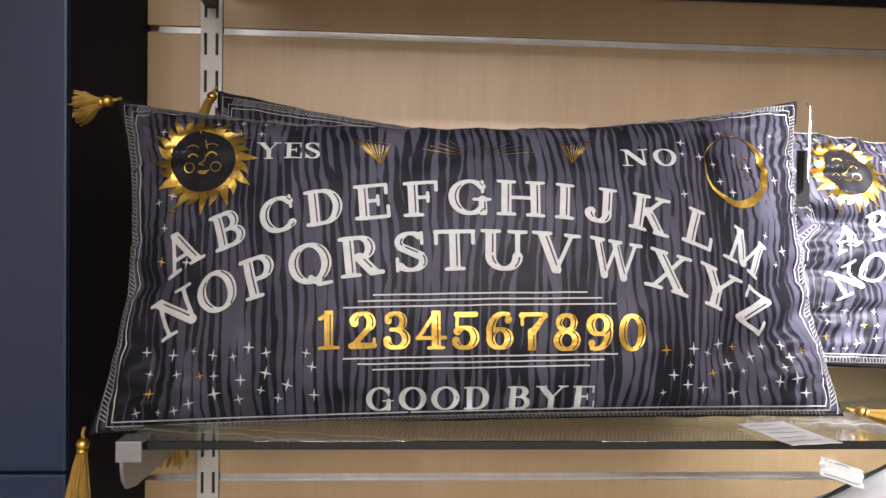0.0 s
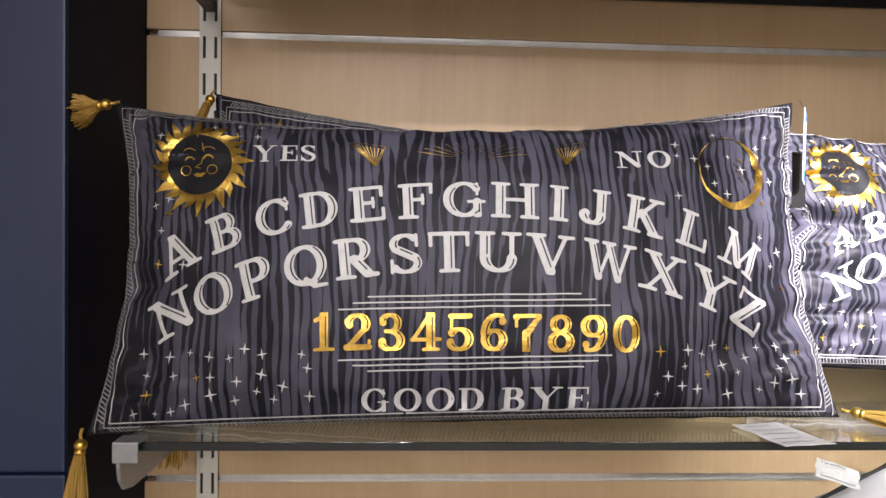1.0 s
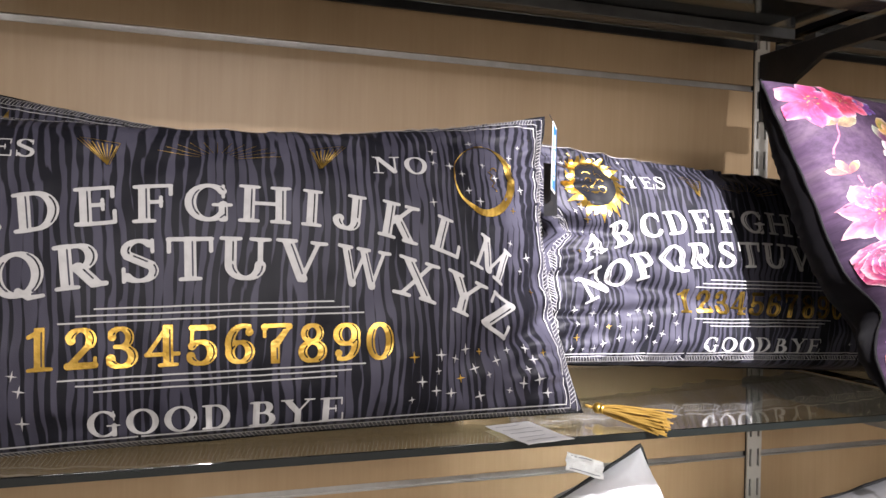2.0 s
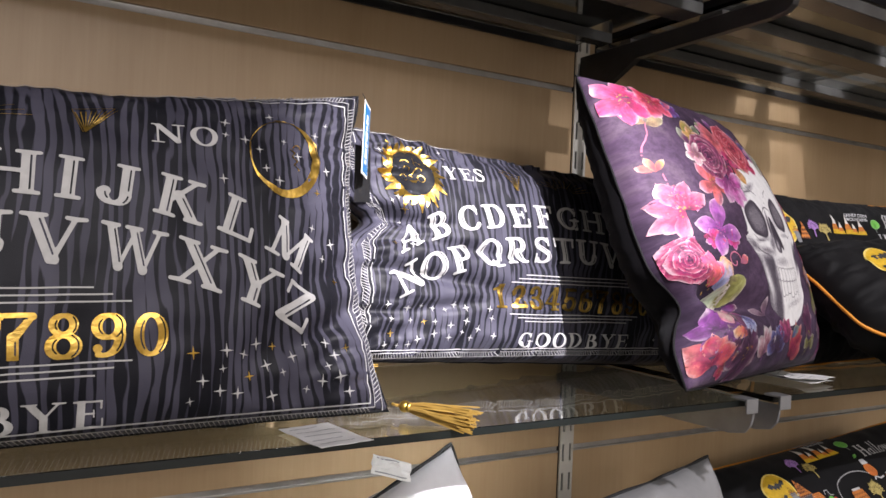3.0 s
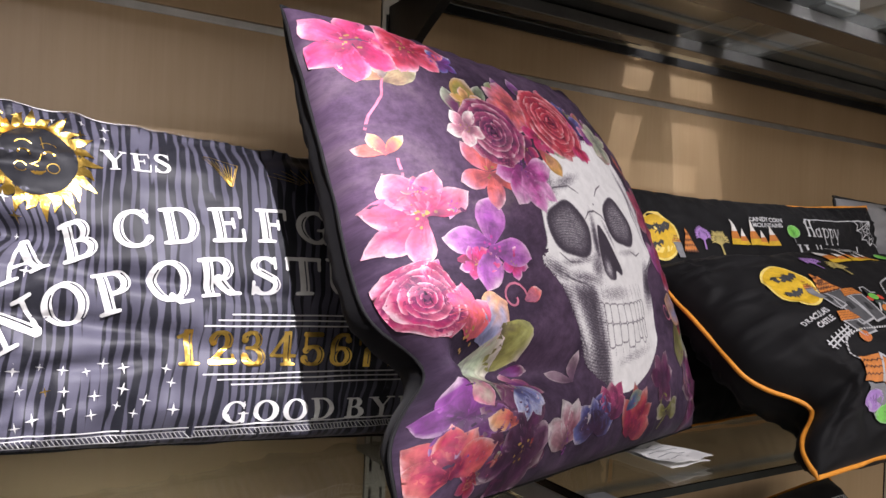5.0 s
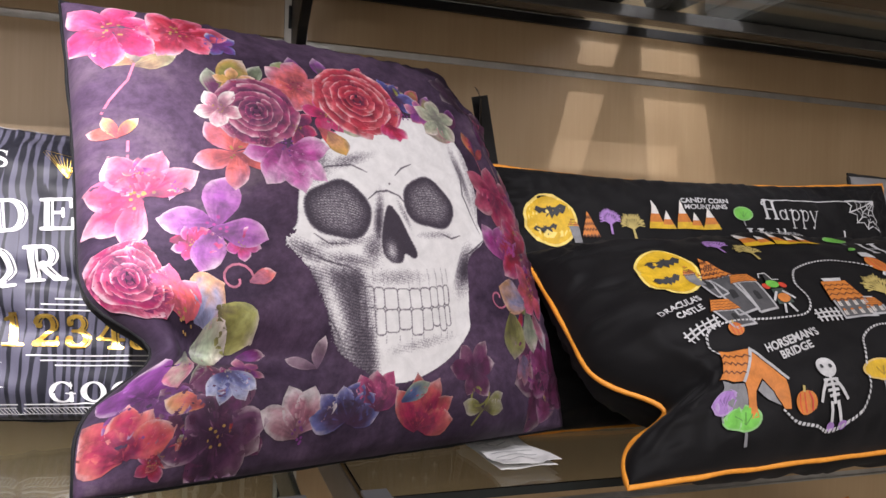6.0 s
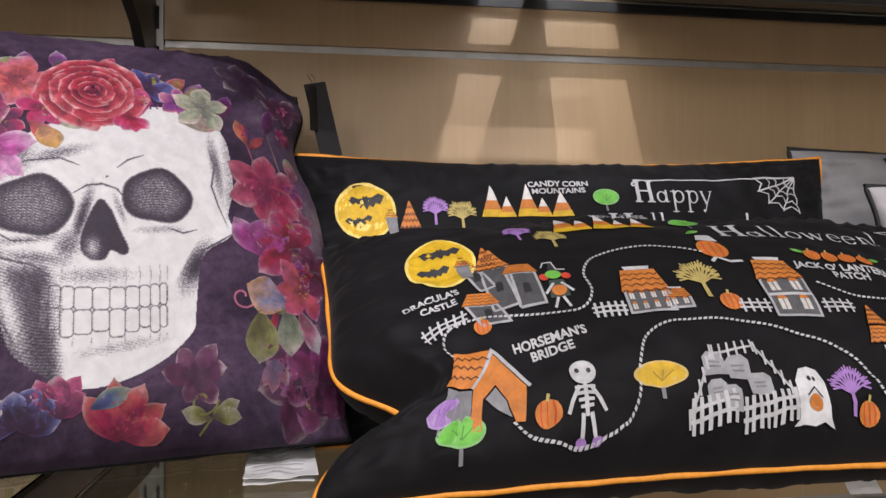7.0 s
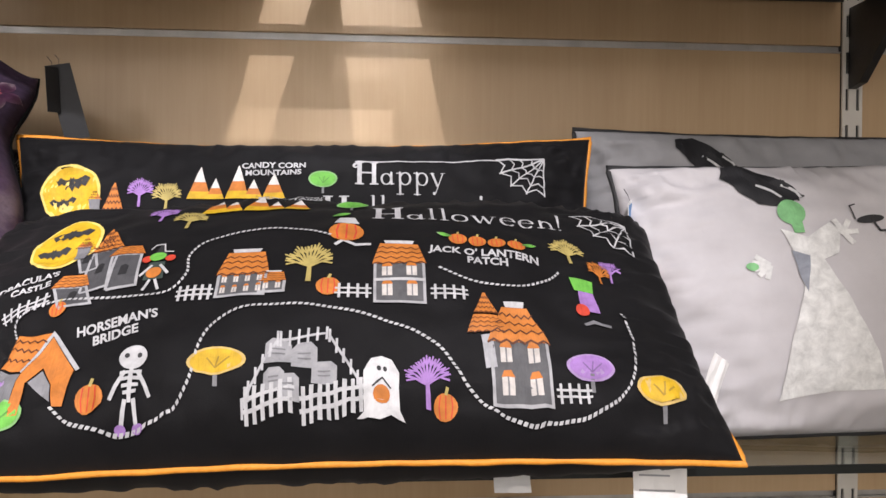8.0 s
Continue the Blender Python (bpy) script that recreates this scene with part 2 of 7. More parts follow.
BLACK_CORD = noisy("black_piping", [(0.3, (0.010, 0.010, 0.011)), (0.7, (0.02, 0.02, 0.021))], 0.7, (200, 200, 200))
PRINT_INK = ink("printed_ink", 0.6, 0.12)
PRINT_INK.node_tree.nodes["Principled BSDF"].inputs["Specular IOR Level"].default_value = 0.2
WATERCOLOUR = ink("watercolour_ink", 0.65, 0.5, blend=(0.075, 0.035, 0.075))
THREAD = ink("embroidery_thread", 0.68, 0.26, 0.4)
FOIL = gold_foil()


# ---- builders ----
def part(name, bm, mat, parent=None, label="", smooth=False, m=None):
    """Links a bmesh as one mesh object, under parent if there is one."""
    me = bpy.data.meshes.new(name)
    bm.to_mesh(me)
    bm.free()
    for mt in mat if isinstance(mat, (list, tuple)) else (mat,):
        me.materials.append(mt)
    if smooth:
        me.polygons.foreach_set("use_smooth", [True] * len(me.polygons))
    ob = new(name, me)
    if m is not None:
        ob.matrix_basis = m
    if parent:
        ob.parent = parent
    return tagged(ob, label)


def thing(name, m, label, category, group=""):
    ob = new(name)
    ob.empty_display_size = 0.05
    ob.matrix_basis = m
    return tagged(ob, label, category, group)


def add_box(bm, x0, y0, z0, x1, y1, z1, bevel=0.0):
    vs = bmesh.ops.create_cube(bm, size=1.0)["verts"]
    for v in vs:
        v.co = Vector(((x0 + x1) / 2 + v.co.x * (x1 - x0), (y0 + y1) / 2 + v.co.y * (y1 - y0), (z0 + z1) / 2 + v.co.z * (z1 - z0)))
    if bevel:
        es = list({e for v in vs for e in v.link_edges})
        bmesh.ops.bevel(bm, geom=es, offset=bevel, segments=2, affect="EDGES", profile=0.6)


def box(x0, y0, z0, x1, y1, z1, bevel=0.0):
    bm = bmesh.new()
    add_box(bm, x0, y0, z0, x1, y1, z1, bevel)
    return bm


def extrude_profile(pts, axis, a, b, bevel=0.0):
    """A slab with the outline pts, in the two other axes, from a to b along axis."""
    bm = bmesh.new()
    def at(p, k):
        q = list(p)
        q.insert(axis, k)
        return bm.verts.new(q)
    lo, hi = [at(p, a) for p in pts], [at(p, b) for p in pts]
    bm.faces.new(lo)
    bm.faces.new(hi)
    for i in range(len(pts)):
        j = (i + 1) % len(pts)
        bm.faces.new((lo[i], lo[j], hi[j], hi[i]))
    bmesh.ops.recalc_face_normals(bm, faces=bm.faces)
    if bevel:
        bmesh.ops.bevel(bm, geom=list(bm.edges), offset=bevel, segments=1, affect="EDGES")
    return bm


def add_tube(bm, pts, radius, sides=8, closed=False):
    """A round cord through pts."""
    pts = [Vector(p) for p in pts]
    n, rings = len(pts), []
    up = Vector((0.13, 0.31, 0.94))
    for i, p in enumerate(pts):
        a = pts[(i - 1) % n] if closed or i > 0 else p
        b = pts[(i + 1) % n] if closed or i < n - 1 else p
        d = (b - a).normalized()
        s = d.cross(up).normalized()
        w = s.cross(d)
        r = radius(i / max(1, n - 1)) if callable(radius) else radius
        rings.append([bm.verts.new(p + r * (math.cos(k * math.tau / sides) * s + math.sin(k * math.tau / sides) * w)) for k in range(sides)])
    for i in range(n if closed else n - 1):
        q, r = rings[i], rings[(i + 1) % n]
        for k in range(sides):
            bm.faces.new((q[k], q[(k + 1) % sides], r[(k + 1) % sides], r[k]))
    if not closed:
        bm.faces.new(rings[0][::-1])
        bm.faces.new(rings[-1])


class Cushion:
    """The shape of a stuffed cushion: x along it, z up it, its front towards -y. u and v run from -1 to 1 across the cloth."""

    def __init__(self, w, h, t, side=0.05, top=0.10, bottom=0.03, seed=0, wrinkle=0.004, dents=(), power=0.42, fold=None, printed=None, drift=(0, 1, 0, 0, 0, 1)):
        self.w, self.h, self.t, self.side, self.top, self.bottom = w, h, t, side, top, bottom
        self.seed, self.wrinkle, self.dents, self.power, self.fold = seed, wrinkle, dents, power, fold
        self.print_w, self.print_h = printed or (w, h)
        self.drift, self.net = drift, None

    def at(self, u, v, back=False):
        uu, vv = u * u, v * v
        x = self.w / 2 * u * (1 - self.side * (1 - vv) * uu)
        z = self.h / 2 * v * (1 - (self.top if v > 0 else self.bottom) * (1 - uu) * vv)
        e = max(0.0, (1 - uu) * (1 - vv))
        depth = self.t / 2 * e ** self.power
        if self.wrinkle:
            edge = min(1.0, 14 * e) * (1 - 0.75 * e)
            n = noise.noise(Vector((u * 3.1 + self.seed, v * 2.3, self.seed * 1.7)))
            n2 = noise.noise(Vector((u * 9.0 * self.w / 0.5 - self.seed, v * 7.0, 3.0 + self.seed)))
            # soft creases that run in from the seams
            side = 1 - abs(noise.noise(Vector((u * 2.2 * self.w / 0.5 + v * 1.5 + self.seed * 3, v * 9.0 - u * 2, self.seed)))) * 2.4
            up = 1 - abs(noise.noise(Vector((u * 15.0 * self.w / 0.7 + self.seed * 2, v * 2.6, 7 + self.seed)))) * 2.4
            rim_u, rim_v = max(0.0, abs(u) - 0.55) / 0.45, max(0.0, abs(v) - 0.55) / 0.45
            depth += self.wrinkle * edge * (1.2 * n + 0.9 * n2 + 1.5 * max(0.0, side) ** 2 * rim_u + 1.2 * max(0.0, up) ** 2 * rim_v)
            for cu in (-1, 1):
                for cv in (-1, 1):
                    du, dv = (u - cu) * self.w, (v - cv) * self.h
                    r = math.hypot(du, dv)
                    if r < 0.25:
                        a = math.atan2(dv * cv, du * cu)
                        depth += self.wrinkle * 0.8 * edge * math.sin(a * 13 + cu * 2 + self.seed) * math.exp(-r / 0.09) * min(1, r / 0.04)
        if not back:
            for du, dv, su, sv, amp, turn in self.dents:
                c, s = math.cos(turn), math.sin(turn)
                a, b = u - du, v - dv
                p, q = (a * c + b * s) / su, (b * c - a * s) / sv
                depth += amp * math.exp(-p * p - q * q) * min(1.0, 6 * e)
        y = depth if back else -depth
        p = Vector((x, y, z))
        return self.fold(p, u, v) if self.fold else p

    def sheet(self, nu=150, nv=110):
        """The front of the cloth and its normals on an even net, built once."""
        if self.net is None:
            spot = np.array([[self.at(-0.995 + 1.99 * i / nu, -0.995 + 1.99 * j / nv) for j in range(nv + 1)] for i in range(nu + 1)])
            n = np.cross(np.gradient(spot, axis=0), np.gradient(spot, axis=1))
            n /= np.linalg.norm(n, axis=2, keepdims=True) + 1e-12
            self.net = spot, np.where(n[..., 1:2] > 0, -n, n)
        return self.net

    def lift(self, xs, ys, ds):
        """Points ds above the front of the cloth, where the print's metres xs, ys lie."""
        spot, n = self.sheet()
        a0, ax, ay, b0, bx, by = self.drift
        xs, ys = a0 + ax * xs + ay * ys, b0 + bx * xs + by * ys
        nu, nv = spot.shape[0] - 1, spot.shape[1] - 1
        a = np.clip((xs / (self.print_w / 2) + 0.995) / 1.99 * nu, 0, nu - 1e-6)
        b = np.clip((ys / (self.print_h / 2) + 0.995) / 1.99 * nv, 0, nv - 1e-6)
        i, j = a.astype(int), b.astype(int)
        p, q = (a - i)[:, None], (b - j)[:, None]
        mix = lambda g: (g[i, j] * (1 - p) + g[i + 1, j] * p) * (1 - q) + (g[i, j + 1] * (1 - p) + g[i + 1, j + 1] * p) * q
        return mix(spot) + ds[:, None] * mix(n)

    def body(self, nu, nv):
        """A closed mesh: faces of the front carry material 0, of the back 1; the cloth's metres as UVs."""
        bm = bmesh.new()
        layer = bm.loops.layers.uv.new("UVMap")
        us = [math.sin(math.pi / 2 * (2 * i / nu - 1)) * 0.35 + 0.65 * (2 * i / nu - 1) for i in range(nu + 1)]
        vs = [math.sin(math.pi / 2 * (2 * j / nv - 1)) * 0.35 + 0.65 * (2 * j / nv - 1) for j in range(nv + 1)]
        front = [[bm.verts.new(self.at(u, v)) for v in vs] for u in us]
        back = [[front[i][j] if i in (0, nu) or j in (0, nv) else bm.verts.new(self.at(us[i], vs[j], True)) for j in range(nv + 1)] for i in range(nu + 1)]
        for side, grid in ((0, front), (1, back)):
            for i in range(nu):
                for j in range(nv):
                    q = [(i, j), (i + 1, j), (i + 1, j + 1), (i, j + 1)]
                    if side:
                        q.reverse()
                    f = bm.faces.new([grid[a][b] for a, b in q])
                    f.material_index, f.smooth = side, True
                    for lp, (a, b) in zip(f.loops, q):
                        lp[layer].uv = (us[a] * self.w / 2, vs[b] * self.h / 2)
        return bm

    def rim(self, n=40):
        """Points along the seam, all round."""
        s = [2 * i / n - 1 for i in range(n)]
        uv = [(a, -1) for a in s] + [(1, a) for a in s] + [(-a, 1) for a in s] + [(-1, -a) for a in s]
        return [self.at(u, v) for u, v in uv]


GLYPHS = {}


def rounded(pts, n=5):
    """A closed outline drawn smoothly through pts."""
    out, m = [], len(pts)
    for i in range(m):
        p0, p1, p2, p3 = (pts[(i + k) % m] for k in (-1, 0, 1, 2))
        for k in range(n):
            t = k / n
            out.append(tuple(0.5 * (2 * b + (c - a) * t + (2 * a - 5 * b + 4 * c - d) * t * t + (3 * b - a - 3 * c + d) * t ** 3) for a, b, c, d in zip(p0, p1, p2, p3)))
    return out


def glyph(body, offset):
    """Flat pieces of a word in the built-in font, scaled to capitals 1 high, from x = 0; and its width."""
    if (body, offset) not in GLYPHS:
        cu = bpy.data.curves.new("word", "FONT")
        cu.body, cu.offset, cu.resolution_u, cu.fill_mode = body, offset, 3, "FRONT"
        ob = bpy.data.objects.new("word", cu)
        scene.collection.objects.link(ob)
        bpy.context.view_layer.update()
        me = bpy.data.meshes.new_from_object(ob.evaluated_get(bpy.context.evaluated_depsgraph_get()))
        cap = 0.729
        pts = [(v.co.x / cap, v.co.y / cap) for v in me.vertices]
        left, right = min(p[0] for p in pts), max(p[0] for p in pts)
        pieces = [[(pts[i][0] - left, pts[i][1]) for i in p.vertices] for p in me.polygons]
        bpy.data.objects.remove(ob)
        bpy.data.curves.remove(cu)
        bpy.data.meshes.remove(me)
        GLYPHS[body, offset] = (pieces, right - left)
    return GLYPHS[body, offset]


# ---- a bold slab-serif face, capitals 1 high: strokes (x0, y0, x1, y1, width at each end) ----
THICK, THIN = 0.235, 0.10


def seg(x0, y0, x1, y1, w=THICK, w2=None):
    return [(x0, y0, x1, y1, w, w if w2 is None else w2)]


def stem(x, lo=0.0, hi=1.0, w=THICK):
    return seg(x, lo, x, hi, w)


def bar(x0, x1, y, w=THIN):
    return seg(x0, y, x1, y, w)


def foot(x, top=0, r=0.19):
    """A serif at the base or the head of a stroke, hollowed a little in its middle."""
    y, k = (0.97, -1) if top else (0.03, 1)
    return seg(x - r, y, x, y + 0.012 * k, 0.085, 0.10) + seg(x, y + 0.012 * k, x + r, y, 0.10, 0.085)


def bowl(cx, cy, rx, ry, a0, a1, thick=THICK, thin=THIN):
    n = max(3, int(abs(a1 - a0) / 14))
    at = [math.radians(a0 + (a1 - a0) * i / n) for i in range(n + 1)]
    pt = [(cx + rx * math.cos(a), cy + ry * math.sin(a), thin + (thick - thin) * abs(math.cos(a)) ** 1.3) for a in at]
    return [(*p[:2], *q[:2], p[2], q[2]) for p, q in zip(pt, pt[1:])]


def dot(x, y, r=0.1):
    return seg(x, y, x + 0.001, y, 2 * r)


def strokes(c):
    """The strokes of one character."""
    round_o = bowl(0.52, 0.5, 0.38, 0.46, 0, 360)
    if c == "A": return seg(0.15, 0.04, 0.48, 0.97, 0.10) + seg(0.50, 0.94, 0.84, 0.04) + bar(0.27, 0.68, 0.33) + foot(0.15) + foot(0.84)
    if c == "B": return stem(0.26) + bar(0.08, 0.5, 0.955) + bar(0.24, 0.5, 0.52) + bar(0.08, 0.5, 0.045) + bowl(0.48, 0.74, 0.20, 0.215, -90, 90) + bowl(0.50, 0.28, 0.26, 0.235, -90, 90)
    if c == "C": return bowl(0.52, 0.5, 0.38, 0.46, 42, 318) + seg(0.82, 0.62, 0.82, 0.96, 0.075)
    if c == "D": return stem(0.26) + bar(0.08, 0.5, 0.955) + bar(0.08, 0.5, 0.045) + bowl(0.48, 0.5, 0.34, 0.455, -90, 90)
    if c in "EF":
        low = bar(0.08, 0.82, 0.045) + seg(0.83, 0.04, 0.83, 0.33, 0.085) if c == "E" else foot(0.26, 0, 0.2)
        return stem(0.26) + bar(0.08, 0.80, 0.955) + seg(0.80, 0.96, 0.80, 0.70, 0.085) + bar(0.24, 0.6, 0.52) + seg(0.60, 0.65, 0.60, 0.39, 0.075) + low
    if c == "G": return bowl(0.52, 0.5, 0.38, 0.46, 42, 318) + seg(0.82, 0.64, 0.82, 0.96, 0.075) + stem(0.82, 0.06, 0.44, 0.19) + foot(0.82, 0, 0.0) + bar(0.62, 0.98, 0.43, 0.085)
    if c == "H": return stem(0.24) + stem(0.92) + bar(0.24, 0.92, 0.5) + foot(0.24) + foot(0.24, 1) + foot(0.92) + foot(0.92, 1)
    if c == "I": return stem(0.26) + foot(0.26) + foot(0.26, 1)
    if c == "J": return stem(0.56, 0.28) + foot(0.56, 1) + bowl(0.35, 0.26, 0.215, 0.215, 180, 360, THICK, 0.10) + dot(0.17, 0.30, 0.11)
    if c == "K": return stem(0.26) + foot(0.26) + foot(0.26, 1) + seg(0.34, 0.40, 0.80, 0.96, 0.10) + seg(0.48, 0.56, 0.86, 0.04) + foot(0.80, 1, 0.16) + foot(0.88, 0, 0.18)
    if c == "L": return stem(0.26) + foot(0.26, 1) + bar(0.08, 0.8, 0.045) + seg(0.81, 0.04, 0.81, 0.36, 0.09)
    if c == "M": return seg(0.20, 0.03, 0.20, 0.96, 0.10) + stem(1.00) + seg(0.22, 0.93, 0.59, 0.12) + seg(0.59, 0.10, 0.98, 0.96, 0.09) + foot(0.20) + foot(1.00) + foot(0.16, 1, 0.14) + foot(1.04, 1, 0.14)
    if c == "N": return seg(0.20, 0.03, 0.20, 0.96, 0.10) + seg(0.22, 0.92, 0.84, 0.10) + seg(0.88, 0.04, 0.88, 0.96, 0.10) + foot(0.20) + foot(0.14, 1, 0.13) + foot(0.88, 1)
    if c == "O": return round_o
    if c == "P" or c == "R":
        leg = seg(0.48, 0.46, 0.76, 0.08) + seg(0.76, 0.06, 0.96, 0.05, 0.11) if c == "R" else []
        return stem(0.26) + foot(0.26) + bar(0.08, 0.5, 0.955) + bar(0.24, 0.5, 0.44) + bowl(0.49, 0.70, 0.25, 0.255, -90, 90) + leg
    if c == "Q": return round_o + seg(0.50, 0.14, 0.70, -0.06, 0.13) + seg(0.70, -0.06, 0.94, -0.06, 0.12, 0.08)
    if c == "S": return bowl(0.46, 0.745, 0.25, 0.215, 35, 205, 0.19, 0.09) + seg(0.25, 0.63, 0.68, 0.38, 0.20) + bowl(0.46, 0.26, 0.27, 0.215, 30, -150, 0.19, 0.09) + seg(0.72, 0.96, 0.72, 0.68, 0.075) + seg(0.16, 0.04, 0.16, 0.34, 0.075)
    if c == "T": return stem(0.48) + foot(0.48) + bar(0.06, 0.90, 0.955) + seg(0.07, 0.96, 0.07, 0.66, 0.085) + seg(0.89, 0.96, 0.89, 0.66, 0.085)
    if c == "U": return stem(0.24, 0.34) + foot(0.24, 1) + bowl(0.54, 0.34, 0.30, 0.30, 180, 360, THICK, 0.10) + seg(0.84, 0.34, 0.84, 0.96, 0.11) + foot(0.84, 1)
    if c == "V": return seg(0.18, 0.96, 0.52, 0.08) + seg(0.52, 0.06, 0.84, 0.96, 0.09) + foot(0.16, 1) + foot(0.86, 1, 0.16)
    if c == "W": return seg(0.16, 0.96, 0.42, 0.08, 0.19) + seg(0.42, 0.06, 0.66, 0.88, 0.085) + seg(0.62, 0.96, 0.92, 0.08, 0.19) + seg(0.92, 0.06, 1.16, 0.96, 0.085) + foot(0.14, 1, 0.16) + foot(0.62, 1, 0.15) + foot(1.18, 1, 0.14)
    if c == "X": return seg(0.20, 0.96, 0.82, 0.04) + seg(0.80, 0.96, 0.18, 0.04, 0.095) + foot(0.18) + foot(0.84) + foot(0.18, 1) + foot(0.82, 1, 0.16)
    if c == "Y": return seg(0.16, 0.96, 0.50, 0.48) + seg(0.86, 0.96, 0.52, 0.48, 0.095) + stem(0.51, 0.0, 0.50) + foot(0.51) + foot(0.14, 1) + foot(0.88, 1, 0.16)
    if c == "Z": return bar(0.14, 0.80, 0.955) + bar(0.1, 0.84, 0.045) + seg(0.74, 0.92, 0.20, 0.08) + seg(0.14, 0.96, 0.14, 0.66, 0.08) + seg(0.83, 0.04, 0.83, 0.34, 0.08)
    if c == "1": return stem(0.36) + foot(0.36, 0, 0.26) + seg(0.36, 0.92, 0.12, 0.80, 0.11)
    if c == "2": return bowl(0.42, 0.70, 0.24, 0.235, -25, 165) + seg(0.62, 0.57, 0.20, 0.14, 0.14) + seg(0.12, 0.09, 0.74, 0.09, 0.17, 0.15) + seg(0.74, 0.06, 0.74, 0.26, 0.08) + dot(0.21, 0.68, 0.10)
    if c == "3": return bowl(0.38, 0.735, 0.22, 0.215, -80, 150, 0.20) + bowl(0.40, 0.27, 0.27, 0.235, -150, 85) + bar(0.26, 0.42, 0.52) + dot(0.19, 0.76, 0.095) + dot(0.16, 0.24, 0.105)
    if c == "4": return stem(0.56) + foot(0.56, 0, 0.2) + bar(0.05, 0.80, 0.30, 0.10) + seg(0.53, 0.94, 0.09, 0.32, 0.10)
    if c == "5": return bar(0.18, 0.70, 0.93, 0.14) + seg(0.20, 0.95, 0.18, 0.50, 0.085) + bowl(0.40, 0.31, 0.27, 0.265, -150, 140) + dot(0.16, 0.24, 0.105)
    if c == "6": return bowl(0.43, 0.30, 0.25, 0.25, 0, 360) + bowl(0.53, 0.5, 0.35, 0.45, 70, 195, THICK, 0.10) + dot(0.66, 0.79, 0.10)
    if c == "7": return bar(0.1, 0.74, 0.92, 0.16) + seg(0.70, 0.88, 0.38, 0.46, 0.13, 0.19) + stem(0.37, 0.0, 0.48, 0.22) + seg(0.11, 0.97, 0.11, 0.68, 0.085)
    if c == "8": return bowl(0.42, 0.745, 0.21, 0.205, 0, 360, 0.19) + bowl(0.42, 0.27, 0.26, 0.235, 0, 360)
    if c == "9": return bowl(0.41, 0.70, 0.25, 0.25, 0, 360) + bowl(0.31, 0.5, 0.35, 0.45, -110, 15, THICK, 0.10) + dot(0.18, 0.21, 0.10)
    if c == "0": return bowl(0.42, 0.5, 0.28, 0.45, 0, 360)
    low = {"a": lambda: bowl(0.34, 0.24, 0.22, 0.22, 0, 360, 0.13, 0.07) + stem(0.58, 0.03, 0.50, 0.13) + bar(0.56, 0.70, 0.04, 0.07),
           "p": lambda: stem(0.18, -0.38, 0.50, 0.13) + bowl(0.42, 0.25, 0.24, 0.24, 0, 360, 0.13, 0.07) + bar(0.02, 0.34, -0.38, 0.07) + bar(0.02, 0.18, 0.48, 0.07),
           "y": lambda: seg(0.10, 0.48, 0.36, 0.0, 0.13) + seg(0.62, 0.48, 0.28, -0.28, 0.08) + dot(0.20, -0.32, 0.08) + bar(0.0, 0.22, 0.49, 0.06) + bar(0.5, 0.72, 0.49, 0.06),
           "l": lambda: stem(0.16, 0.02, 1.04, 0.13) + bar(0.02, 0.30, 0.03, 0.07) + bar(0.04, 0.16, 1.02, 0.06),
           "o": lambda: bowl(0.36, 0.25, 0.26, 0.24, 0, 360, 0.13, 0.07),
           "w": lambda: seg(0.10, 0.48, 0.30, 0.02, 0.13) + seg(0.30, 0.02, 0.46, 0.46, 0.07) + seg(0.44, 0.48, 0.64, 0.02, 0.13) + seg(0.64, 0.02, 0.82, 0.48, 0.07) + bar(0.0, 0.2, 0.49, 0.06) + bar(0.72, 0.92, 0.49, 0.06),
           "e": lambda: bowl(0.34, 0.25, 0.25, 0.24, 10, 315, 0.13, 0.07) + bar(0.12, 0.58, 0.28, 0.06),
           "n": lambda: stem(0.16, 0.02, 0.50, 0.13) + bowl(0.36, 0.28, 0.20, 0.20, 0, 150, 0.13, 0.07) + stem(0.56, 0.02, 0.28, 0.13) + bar(0.02, 0.30, 0.03, 0.06) + bar(0.44, 0.70, 0.03, 0.06),
           "!": lambda: seg(0.14, 0.28, 0.16, 1.0, 0.07, 0.16) + dot(0.14, 0.08, 0.08)}
    return low[c]()


